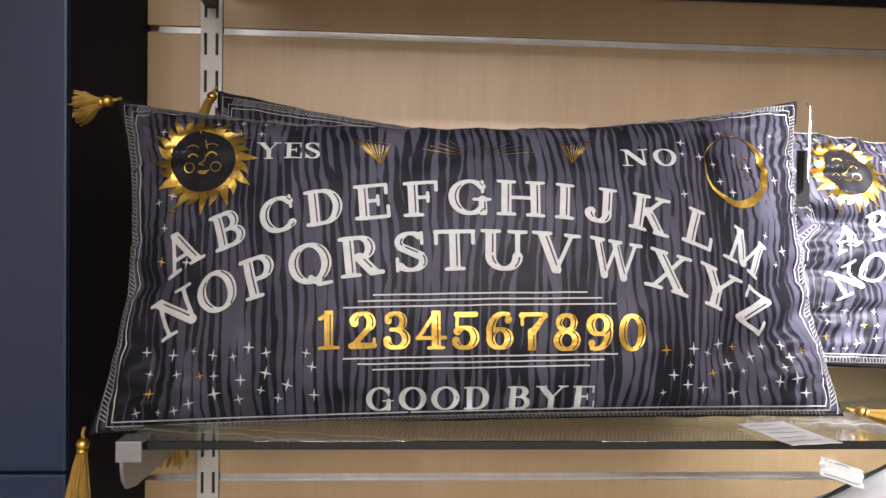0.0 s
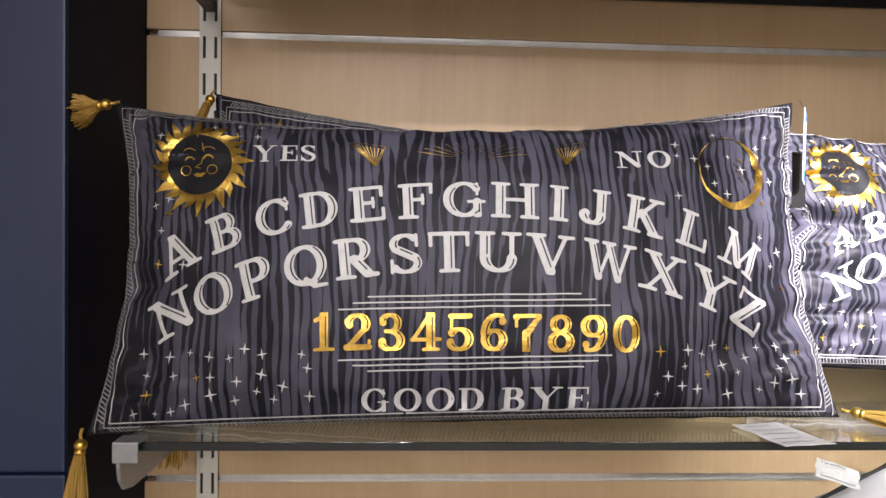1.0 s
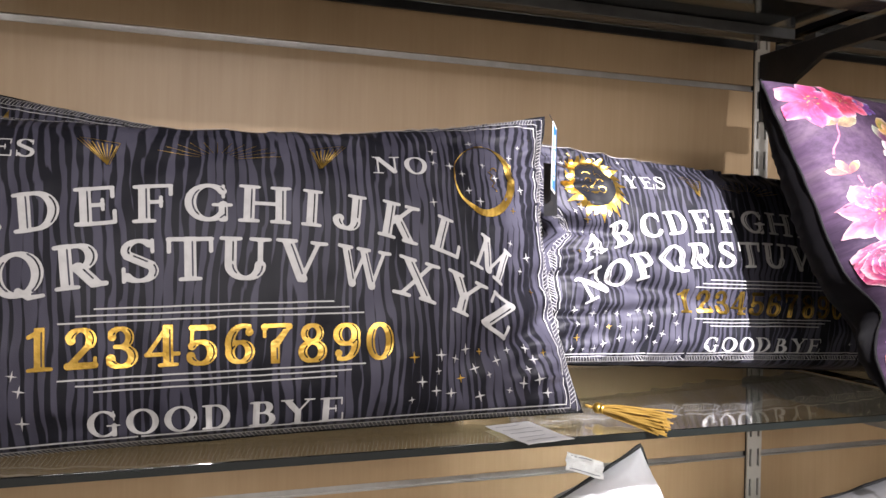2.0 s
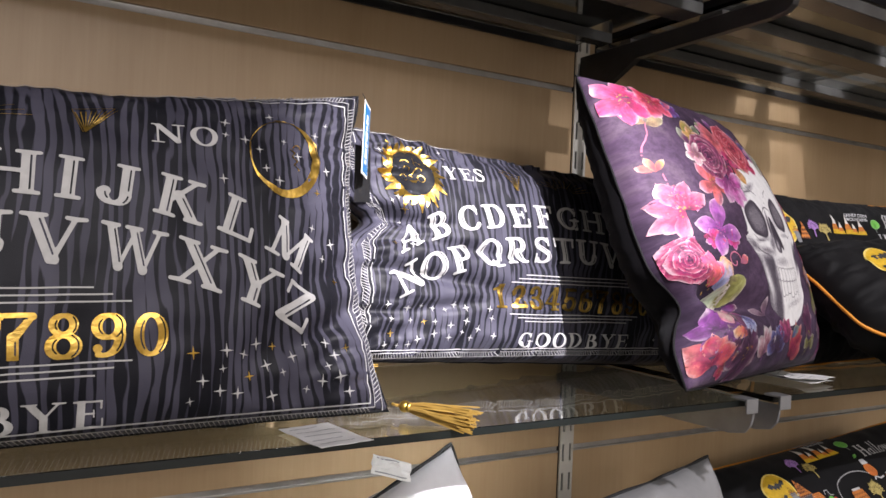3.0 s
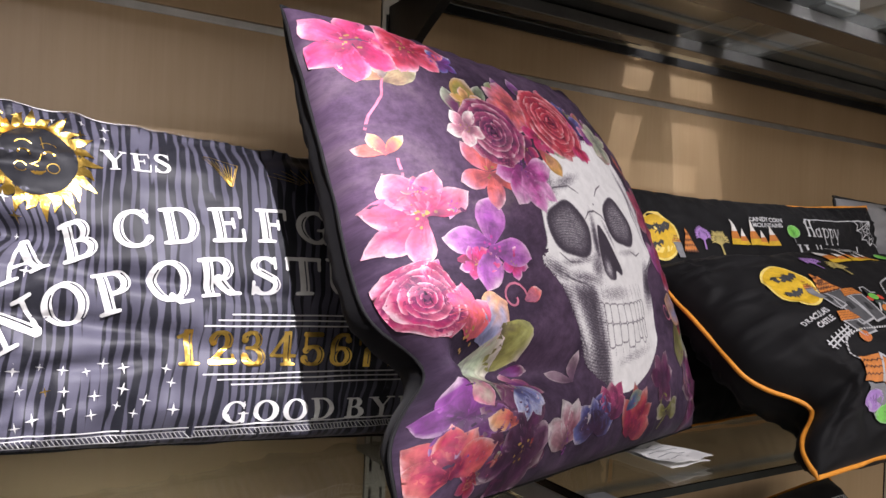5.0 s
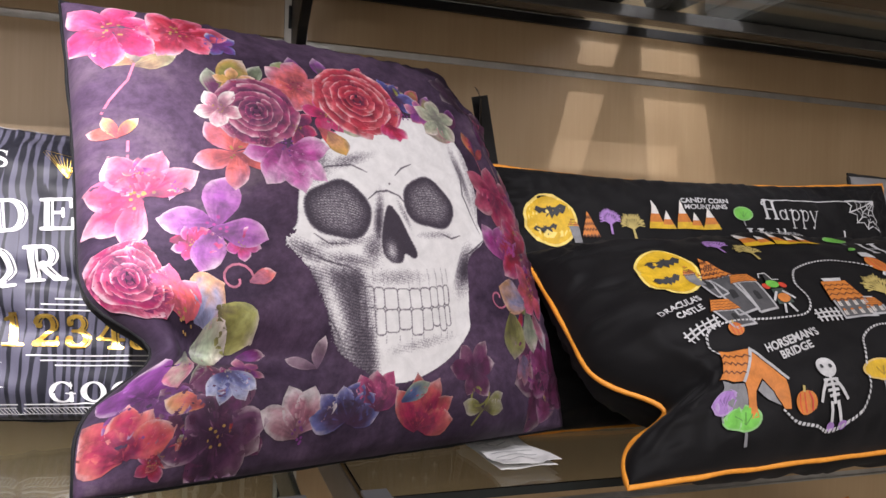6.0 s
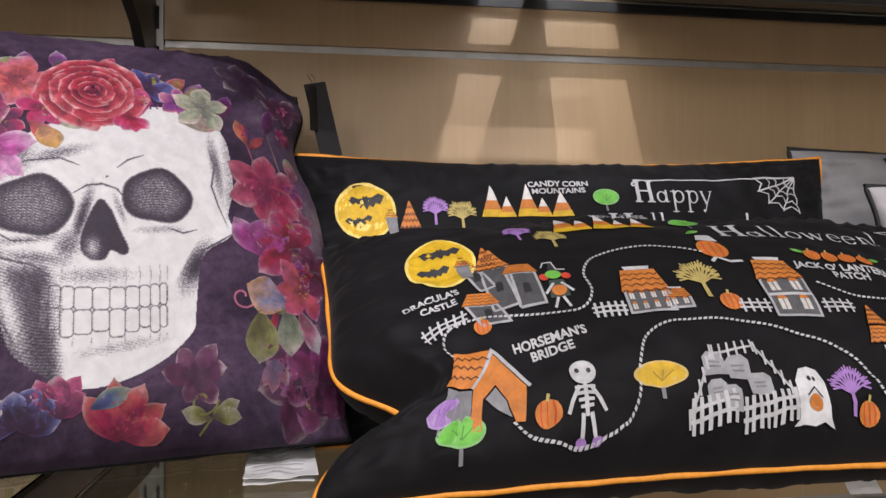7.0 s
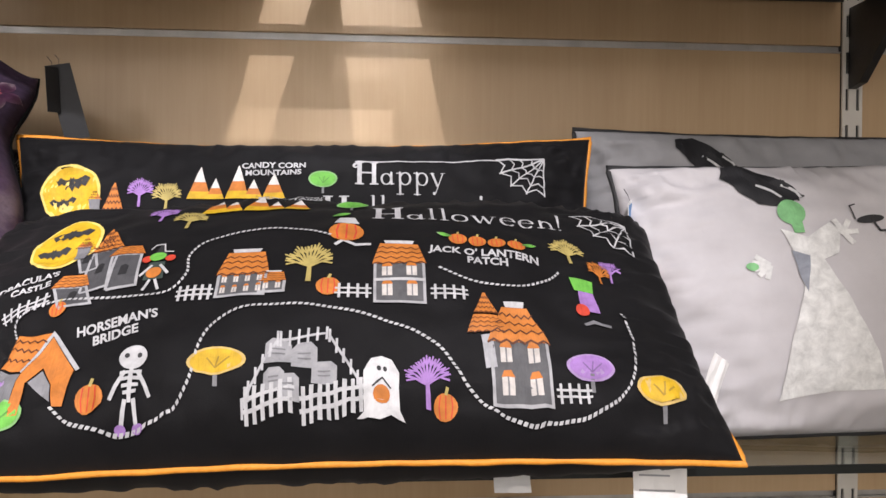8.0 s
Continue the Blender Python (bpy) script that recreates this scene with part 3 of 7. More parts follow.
def slab(c, inline, cell=0.027):
    """Points and faces of a character in the slab face; inline: a thin gap down its thick strokes. And its width."""
    if (c, inline, "slab") not in GLYPHS:
        st = strokes(c)
        x0, x1 = min(min(q[0] - q[4] / 2, q[2] - q[5] / 2) for q in st) - cell, max(max(q[0] + q[4] / 2, q[2] + q[5] / 2) for q in st) + cell
        xs, ys = np.arange(x0, x1 + cell, cell), np.arange(-0.5 if c in "py" else -0.16, 1.14, cell)
        X, Y = np.meshgrid(xs, ys, indexing="ij")
        def near(ax, ay, bx, by, wa, wb):
            dx, dy = bx - ax, by - ay
            t = np.clip(((X - ax) * dx + (Y - ay) * dy) / (dx * dx + dy * dy), 0, 1)
            return np.hypot(X - ax - t * dx, Y - ay - t * dy) - (wa + (wb - wa) * t) / 2
        field = np.full(X.shape, 9.0)
        for q in st:
            field = np.minimum(field, near(*q))
        field = np.maximum(field, np.maximum(-0.1 - Y if c == "Q" else (-0.45 - Y if c in "py" else -0.012 - Y), Y - (1.012 if c not in "l!" else 1.06)))
        if inline:
            for ax, ay, bx, by, wa, wb in st:
                d = math.hypot(bx - ax, by - ay)
                if min(wa, wb) > 0.155 and d > 0.03:
                    nx, ny = (by - ay) / d, -(bx - ax) / d
                    if nx < 0:
                        nx, ny = -nx, -ny
                    o, e = 0.045, min(0.10, 0.2 * d) if d > 0.3 else 0.0
                    ux, uy = (bx - ax) / d * e, (by - ay) / d * e
                    field = np.maximum(field, -near(ax + nx * o + ux, ay + ny * o + uy, bx + nx * o - ux, by + ny * o - uy, 0.036, 0.036))
        else:
            field += 0.016
        pts, faces, made = [], [], {}
        def vert(key, p):
            if key not in made:
                made[key] = len(pts)
                pts.append(p)
            return made[key]
        for i in range(len(xs) - 1):
            for j in range(len(ys) - 1):
                ring = ((i, j), (i + 1, j), (i + 1, j + 1), (i, j + 1))
                f = [field[k] for k in ring]
                if min(f) >= 0:
                    continue
                face = []
                for k in range(4):
                    a, b, fa, fb = ring[k], ring[(k + 1) % 4], f[k], f[(k + 1) % 4]
                    if fa < 0:
                        face.append(vert(a, (xs[a[0]], ys[a[1]])))
                    if (fa < 0) != (fb < 0):
                        t = min(0.96, max(0.04, fa / (fa - fb)))
                        key = (min(a, b), max(a, b))
                        face.append(vert(key, (xs[a[0]] + (xs[b[0]] - xs[a[0]]) * t, ys[a[1]] + (ys[b[1]] - ys[a[1]]) * t)))
                if len(face) > 2:
                    faces.append(face)
        left, right = min(p[0] for p in pts), max(p[0] for p in pts)
        GLYPHS[c, inline, "slab"] = ([(p[0] - left, p[1]) for p in pts], faces, right - left)
    return GLYPHS[c, inline, "slab"]


class Print:
    """Flat shapes in metres across the cloth, from its middle, to be laid on a cushion: printed, foiled or stitched."""

    def __init__(self):
        self.polys, self.pieces = [], []

    def begin(self, name, label=""):
        """What is drawn from here on is a part of its own."""
        self.pieces.append((name, label))

    def poly(self, pts, colour, level=0):
        self.polys.append((list(pts), colour, level, len(self.pieces) - 1))

    def disc(self, x, y, rx, ry, colour, level=0, turn=0.0, n=20):
        c, s = math.cos(turn), math.sin(turn)
        ring = [(rx * math.cos(k * math.tau / n), ry * math.sin(k * math.tau / n)) for k in range(n)]
        self.poly([(x + a * c - b * s, y + a * s + b * c) for a, b in ring], colour, level)

    def stroke(self, pts, width, colour, level=0, taper=None):
        """A ribbon along pts; taper: the width at its end."""
        n = len(pts)
        ways = []
        for (x0, y0), (x1, y1) in zip(pts, pts[1:]):
            d = math.hypot(x1 - x0, y1 - y0) or 1e-6
            ways.append(((x1 - x0) / d, (y1 - y0) / d))
        net = []
        for i, (x, y) in enumerate(pts):
            (ax, ay), (bx, by) = ways[max(0, i - 1)], ways[min(n - 2, i)]
            mx, my = ax + bx, ay + by
            m = math.hypot(mx, my) or 1e-6
            lean = max(0.5, m / 2)
            w = (width if taper is None else width + (taper - width) * i / (n - 1)) / 2 / lean
            net += [(x + my / m * w, y - mx / m * w), (x - my / m * w, y + mx / m * w)]
        self.patch(net, [(2 * i, 2 * i + 2, 2 * i + 3, 2 * i + 1) for i in range(n - 1)], [colour] * len(net), level)

    def word(self, body, x, y, size, colour, turn=0.0, wide=1.0, offset=0.0, level=0):
        """A word with capitals `size` high, its middle at x, y, turned by `turn`."""
        pieces, w = glyph(body, offset)
        c, s = math.cos(turn), math.sin(turn)
        def put(p, q):
            a, b = (p - w / 2) * size * wide, (q - 0.5) * size
            return x + a * c - b * s, y + a * s + b * c
        for piece in pieces:
            self.poly([put(*p) for p in piece], colour, level)

    def capital(self, body, x, y, size, colour, turn=0.0, wide=1.0, inline=False, level=0):
        """One character of the slab face, its middle at x, y."""
        pts, faces, w = slab(body, inline)
        c, s = math.cos(turn), math.sin(turn)
        put = [(x + a * c - b * s, y + a * s + b * c) for a, b in (((p - w / 2) * size * wide, (q - 0.5) * size) for p, q in pts)]
        self.patch(put, faces, [colour] * len(put), level)

    def star(self, x, y, r, colour, level=0, turn=0.0):
        pts = [((r if k % 2 == 0 else r * 0.2) * math.cos(turn + k * math.pi / 4), (r if k % 2 == 0 else r * 0.2) * math.sin(turn + k * math.pi / 4)) for k in range(8)]
        self.poly([(x + a, y + b) for a, b in pts], colour, level)

    def patch(self, pts, faces, colours, level=0):
        """A net of points with a colour each."""
        self.polys.append(((pts, faces, colours), None, level, len(self.pieces) - 1))

    def build(self, cushion, mat, parent, lift=0.0012, step=0.0075, gap=0.00035):
        """Lays the shapes on the cushion, each piece as one mesh of fine faces."""
        groups = {}
        for pts, colour, level, piece in self.polys:
            groups.setdefault(piece, []).append((pts, colour, level))
        for piece, shapes in groups.items():
            self.lay(*self.pieces[piece], shapes, cushion, mat, parent, lift, step, gap)

    def lay(self, name, label, shapes, cushion, mat, parent, lift, step, gap):
        bm = bmesh.new()
        uv, col = bm.loops.layers.uv.new("UVMap"), bm.loops.layers.float_color.new("Col")
        for pts, colour, level in shapes:
            if colour is None:
                net, faces, colours = pts
                vs = [bm.verts.new((a, b, level)) for a, b in net]
                for q in faces:
                    f = bm.faces.new([vs[k] for k in q])
                    for lp, k in zip(f.loops, q):
                        lp[col] = (*colours[k], 1.0)
            elif len(pts) > 2:
                f = bm.faces.new([bm.verts.new((a, b, level)) for a, b in pts])
                for lp in f.loops:
                    lp[col] = (*colour, 1.0)
        bmesh.ops.remove_doubles(bm, verts=bm.verts, dist=2e-6)
        bmesh.ops.triangulate(bm, faces=[f for f in bm.faces if len(f.verts) > 4])
        for _ in range(5):
            es = [e for e in bm.edges if e.calc_length() > step]
            if not es:
                break
            bmesh.ops.subdivide_edges(bm, edges=es, cuts=1)
            bmesh.ops.triangulate(bm, faces=[f for f in bm.faces if len(f.verts) > 4])
        for f in bm.faces:
            f.smooth = True
            for lp in f.loops:
                lp[uv].uv = lp.vert.co.xy
        flat = np.array([v.co for v in bm.verts])
        for v, p in zip(bm.verts, cushion.lift(flat[:, 0], flat[:, 1], lift + gap * flat[:, 2])):
            v.co = p
        for f in bm.faces:
            f.normal_update()
            if f.normal.y > 0:
                f.normal_flip()
        return part(name, bm, mat, parent, label)


# ---- the shop round the shelves ----
def structure(name, bm, mat, label, category, parent=None):
    ob = part(name, bm, mat, parent, label)
    return tagged(ob, label, category, "", "structure")


structure("floor", box(-3.0, -7.2, -0.05, 5.6, 0.30, 0.0), FLOOR_MAT, "grey vinyl shop floor", "floor")
structure("ceiling", box(-3.0, -7.2, 3.0, 5.6, 0.30, 3.05), PLASTER, "plain painted shop ceiling", "ceiling")
structure("wall_back", box(-3.0, -7.3, 0.0, 5.6, -7.2, 3.0), PLASTER, "plain painted wall across the aisle", "wall")
structure("wall_west", box(-3.1, -7.2, 0.0, -3.0, 0.30, 3.0), PLASTER, "plain painted end wall", "wall")
structure("wall_east", box(5.6, -7.2, 0.0, 5.7, 0.30, 3.0), PLASTER, "plain painted end wall", "wall")
wall = structure("wall_display", box(-0.60, 0.024, 0.0, 4.9, 0.30, 3.0), PLASTER, "backing wall behind the maple display panels", "wall")

STANDARDS = (0.0, 1.22, 2.44, 3.66)
GROOVES = (0.535, 1.141, 1.765, 2.38)
LEFT_END = -0.088


def column():
    """The navy end column beside the display, with a thin seam low on its front."""
    bm = bmesh.new()
    add_box(bm, -0.62, -0.236, 0.0, LEFT_END - 0.002, 0.02, 1.226, 0.003)
    add_box(bm, -0.62, -0.236, 1.2285, LEFT_END - 0.002, 0.02, 3.0, 0.003)
    add_box(bm, -0.60, -0.226, 1.16, LEFT_END - 0.012, 0.018, 1.30)
    return structure("column", bm, NAVY, "navy blue painted end column beside the shelves", "column")


column()
# thin darkened sheet that paints shade on the column's side
structure("column_side", box(LEFT_END - 0.0015, -0.2335, 0.0, LEFT_END, 0.0, 3.0), SIDE_SHADE, "side of the navy end column, darkened for shade", "column")


def standard(x):
    """A slotted upright: a folded steel channel with two rows of slots."""
    ob = thing("shelf_standard", pose(x, 0, 0), "cream slotted steel shelf standard fixed to the wall", "shelf standard", "slotted standards")
    ob["kind"] = "structure"
    bm = bmesh.new()
    half, front, pitch, slot = 0.0145, -0.004, 0.0508, 0.030
    xs = (-half, -0.0098, -0.0056, 0.0056, 0.0098, half)
    for a, b in ((0, 1), (2, 3), (4, 5)):
        add_box(bm, xs[a], front - 0.002, 0.05, xs[b], front + 0.001, 2.9)
    z = 0.10 + 0.004
    while z < 2.85:
        for a, b in ((1, 2), (3, 4)):
            add_box(bm, xs[a], front - 0.002, z + slot, xs[b], front + 0.001, z + pitch)
        z += pitch
    part("channel", bm, CREAM_STEEL, ob)
    # near-black block stands in for the shade inside the slots
    part("slot_backing", box(-half, front + 0.001, 0.05, half, 0.012, 2.9), SLOT_DARK, ob, "dark backing that stands for the shade in the slots")
    return ob


first = standard(STANDARDS[0])
for x in STANDARDS[1:]:
    copy_thing(first, pose(x, 0, 0))


def knife(name, x, z, reach, mat, label, high=0.045, toe=0.034, thick=0.0035, hook=0.0):
    """A shelf bracket: a tapered steel blade from the standard to the front of the glass."""
    ob = thing(name, pose(x, 0, z), label, "shelf bracket", name)
    pts = [(-0.004, 0.0), (-0.004, -high - hook), (-0.03, -high - hook * 0.95), (-0.08, -high - hook * 0.35), (-0.14, -high), (-reach + 0.035, -toe * 1.15), (-reach + 0.012, -toe), (-reach + 0.003, -toe * 0.7), (-reach, -toe * 0.35), (-reach, 0.0)]
    part("blade", extrude_profile(pts, 0, -thick / 2, thick / 2, 0.0008), mat, ob)
    return ob


def glass_shelf(x0, x1, z, y0, y1, label):
    ob = thing("glass_shelf", pose((x0 + x1) / 2, (y0 + y1) / 2, z), label, "shelf", "glass shelves")
    w, d = (x1 - x0) / 2, (y1 - y0) / 2
    part("pane", box(-w, -d, 0.0, w, d, 0.008, 0.0012), GLASS, ob)
    part("front_edge", box(-w, -d - 0.0006, 0.0004, w, -d - 0.0001, 0.0076), GLASS_EDGE, ob, "green-black polished glass edge")
    return ob


FRONT, BACK, SHELF_Z = -0.382, -0.022, 1.297
for i in range(3):
    a, b = STANDARDS[i] + 0.024, STANDARDS[i + 1] - 0.024
    glass_shelf(a, b, SHELF_Z, FRONT, BACK, "clear glass display shelf with a green-black polished edge")
    glass_shelf(a, b, 0.925, FRONT, BACK, "clear glass lower shelf under the cushions")
    for x, s in ((a + 0.002, 1), (b - 0.002, -1)):
        for z in (SHELF_Z, 0.925):
            ob = knife("shelf_bracket", x, z - 0.001, 0.392, SATIN_STEEL, "grey steel knife bracket holding a glass shelf")
            bm = bmesh.new()
            lo, hi = min(-0.004 * s, 0.018 * s), max(-0.004 * s, 0.018 * s)
            add_box(bm, lo, -0.395, -0.006, hi, -0.3915, 0.0125, 0.001)
            add_box(bm, lo, -0.3945, 0.0095, hi, -0.370, 0.0122, 0.0008)
            part("glass_clip", bm, SATIN_STEEL, ob, "grey clip wrapped over the glass edge")

# upper shelf: glass on glossy dark rails
UP = 1.822
for i in range(3):
    a, b = STANDARDS[i] + 0.02, STANDARDS[i + 1] - 0.02
    ob = thing("upper_shelf", pose((a + b) / 2, 0, UP), "glass upper shelf carried on glossy dark steel rails", "shelf", "upper shelves")
    w = (b - a) / 2
    part("pane", box(-w, -0.405, 0.017, w, -0.012, 0.023), GLASS, ob).visible_shadow = False
    for y0, y1 in ((-0.099, -0.074), (-0.280, -0.238), (-0.41, -0.375)):
        part("rail", box(-w, y0, 0.0, w, y1, 0.0165, 0.0015), GREY_STEEL, ob, "dark grey steel rail")
    part("back_edge", box(-w, -0.016, 0.004, w, -0.012, 0.0165), BLACK_STEEL, ob, "thin black edge strip")
for x in STANDARDS:
    knife("upper_bracket", x, UP - 0.001, 0.41, BLACK_STEEL, "black curved steel bracket under the upper shelf", 0.028, 0.022, 0.012, 0.085 if x else 0.0)


def spot_fitting(eye, target):
    """A track spotlight: a black can on a short stem, with a lit face."""
    m = look(eye, target)
    ob = thing("track_spotlight", m, "unseen black ceiling spotlight aimed at the shelves, lit", "spotlight", "ceiling spotlights")
    bm = bmesh.new()
    bmesh.ops.create_cone(bm, cap_ends=False, segments=20, radius1=0.045, radius2=0.045, depth=0.12, matrix=pose(0, 0, 0.0))
    part("can", bm, BLACK_STEEL, ob)
    bm = bmesh.new()
    up = m.inverted() @ Vector((eye[0], eye[1], 3.0))
    add_tube(bm, [(0, 0, 0.05), up * 0.5 + Vector((0, 0, 0.03)), up], 0.008)
    part("stem", bm, BLACK_STEEL, ob)


for eye, target, *rest in SPOTS:
    spot_fitting(eye, target)


# ---- cushions ----
def seat(ob_name, cushion, m, mats, label, nu=120, nv=72, group=""):
    ob = thing(ob_name, m, label, "cushion", group)
    part("cover", cushion.body(nu, nv), mats, ob)
    return ob


WHITE, SILVER = (0.74, 0.72, 0.69), (0.55, 0.55, 0.57)

def notch(side, v0, amount, su, sv):
    """A pinch in one side seam of a cushion."""
    def bend(p, u, v):
        return p - Vector((side * amount * math.exp(-(((u - side) / su) ** 2) - (((v - v0) / sv) ** 2)), 0, 0))
    return bend


def slumped(p, u, v):
    """A pinch low in one side, a softer one in the other, and an upper corner that sinks back."""
    p = notch(1, 0.42, 0.022, 0.24, 0.26)(notch(-1, -0.52, 0.05, 0.30, 0.15)(p, u, v), u, v)
    k = math.exp(-(((1 - u) / 0.22) ** 2) - ((1 - v) / 0.26) ** 2)
    return p + k * Vector((-0.012, 0.020, -0.024))


P1_DENTS = [(0.86, -0.50, 0.20, 0.05, -0.018, 0.75), (0.64, -0.62, 0.22, 0.045, -0.006, 1.0), (0.90, -0.20, 0.16, 0.05, -0.010, 0.5), (0.78, -0.74, 0.16, 0.045, -0.008, 0.9), (-0.92, -0.18, 0.16, 0.06, -0.012, -0.3), (-0.86, -0.62, 0.2, 0.07, -0.010, -0.7), (-0.2, -0.88, 0.5, 0.06, -0.004, 0.05)]
P2_DENTS = [(-0.84, 0.16, 0.22, 0.055, -0.016, -0.12), (-0.72, -0.28, 0.30, 0.05, -0.013, -0.25), (-0.66, -0.55, 0.3, 0.05, -0.011, 0.3), (-0.52, -0.06, 0.42, 0.045, -0.009, -0.22), (-0.80, -0.80, 0.20, 0.06, -0.009, 0.9), (-0.35, -0.42, 0.34, 0.05, -0.006, -0.35), (-0.4, 0.9, 0.5, 0.12, -0.008, 0.0)]
SK_DENTS = [(-0.66, -0.56, 0.34, 0.075, -0.045, -0.22), (-0.74, -0.80, 0.26, 0.16, 0.018, 0.0), (0.86, 0.80, 0.22, 0.2, -0.02, 0.6)]

P1 = Cushion(0.754, 0.347, 0.165, 0.078, 0.265, 0.027, seed=1.0, wrinkle=0.006, dents=P1_DENTS)
M1 = pose(0.339, -0.268, 1.470, -15.1, -1.5, -0.2)
P2 = Cushion(0.776, 0.312, 0.150, 0.050, 0.123, 0.019, seed=4.0, wrinkle=0.010, dents=P2_DENTS, fold=notch(-1, 0.16, 0.034, 0.22, 0.13), printed=(0.775, 0.347), drift=(-0.0345, 0.8891, -0.0786, 0.0175, 0.0258, 1.0171))
M2 = pose(1.105, -0.111, 1.467, -10.2, 3.1, -0.7)
SK = Cushion(0.444, 0.410, 0.165, 0.035, 0.054, 0.000, seed=2.0, wrinkle=0.0032, dents=SK_DENTS, fold=slumped)
MSK = pose(1.229, -0.277, 1.518, -23.9, 0.6, 16.4)
P3 = Cushion(0.623, 0.278, 0.165, 0.040, 0.030, 0.070, seed=3.0, wrinkle=0.006, fold=notch(-1, -0.50, 0.060, 0.24, 0.20), drift=(-0.0021, 0.9998, -0.0081, -0.0094, -0.0027, 0.9856))
M3 = pose(1.745, -0.357, 1.418, -50.4, -1.0, -0.8)
P4 = Cushion(0.622, 0.305, 0.120, 0.053, 0.089, 0.022, seed=5.0, wrinkle=0.006)
M4 = pose(1.717, -0.197, 1.458, -11.5, -0.7, 0.7)
P5 = Cushion(0.551, 0.271, 0.140, 0.050, 0.025, 0.024, seed=6.0, wrinkle=0.007, power=0.5)
M5 = pose(2.298, -0.284, 1.443, -13.7, -1.0, -1.5)
P6 = Cushion(0.570, 0.323, 0.110, 0.040, 0.031, 0.022, seed=8.0, wrinkle=0.007, power=0.5)
M6 = pose(2.304, -0.128, 1.468, -7.4, 0.2, 0.7)
P1B = Cushion(0.660, 0.345, 0.11, 0.05, 0.12, 0.02, seed=7.0, printed=(0.754, 0.347))
M1B = pose(0.342, -0.105, 1.468, -9, 5.0, 0)


c1 = seat("lumbar_cushion", P1, M1, (GRAIN_CLOTH, BLACK_CLOTH), "charcoal wood-grain lumbar cushion printed with white alphabet and gold numerals", group="alphabet cushions")
c1b = seat("lumbar_cushion", P1B, M1B, (GRAIN_CLOTH, BLACK_CLOTH), "charcoal wood-grain alphabet cushion tucked behind another cushion", group="alphabet cushions")
c2 = seat("lumbar_cushion", P2, M2, (GRAIN_CLOTH, BLACK_CLOTH), "wrinkled charcoal alphabet cushion partly hidden by the skull cushion", group="alphabet cushions")
skull = seat("square_cushion", SK, MSK, (PLUM, BLACK_VELVET), "square plum velvet cushion printed with a skull and bright flowers", 110, 110)
c3 = seat("lumbar_cushion", P3, M3, (BLACK_CLOTH, BLACK_CLOTH), "black cushion embroidered with a Halloween village map, orange piping", group="village cushions")
c4 = seat("lumbar_cushion", P4, M4, (BLACK_CLOTH, BLACK_CLOTH), "black Halloween village cushion standing behind its twin", group="village cushions")
c5 = seat("lumbar_cushion", P5, M5, (PALE_CLOTH, PALE_CLOTH), "pale grey cushion with an embroidered figure in a white gown", group="pale cushions")
c6 = seat("lumbar_cushion", P6, M6, (GREY_CLOTH, GREY_CLOTH), "grey cushion with black piping standing behind a paler one", group="pale cushions")


# ---- prints and stitching ----
INK_WHITE = (0.48, 0.47, 0.455)


def letters(p, text, x0, x1, y, size, colour, slope=0.0, name="letter", label="", gap=0.16):
    """A word set letter by letter in the slab face between x0 and x1."""
    widths = [0.30 if c == " " else slab(c, False)[2] for c in text]
    k = (x1 - x0) / (sum(widths) + gap * (len(text) - 1))
    x = x0
    for c, w in zip(text, widths):
        if c != " ":
            p.begin(name, label)
            p.capital(c, x + w * k / 2, y + slope * (x - x0), size, colour, math.atan(slope), k / size, False)
        x += (w + gap) * k


def arc_row(p, text, xs, x0, y0, k2, k4, size):
    """A row of letters along a shallow arch, each turned with it."""
    for c, x in zip(text, xs):
        d = x - x0
        turn = math.atan(-(2 * k2 * d + 4 * k4 * d ** 3)) * 1.12
        p.begin("letter")
        p.capital(c, x, y0 - k2 * d * d - k4 * d ** 4, size, INK_WHITE, turn, 1.0 if c in "MW" else 1.12, True)


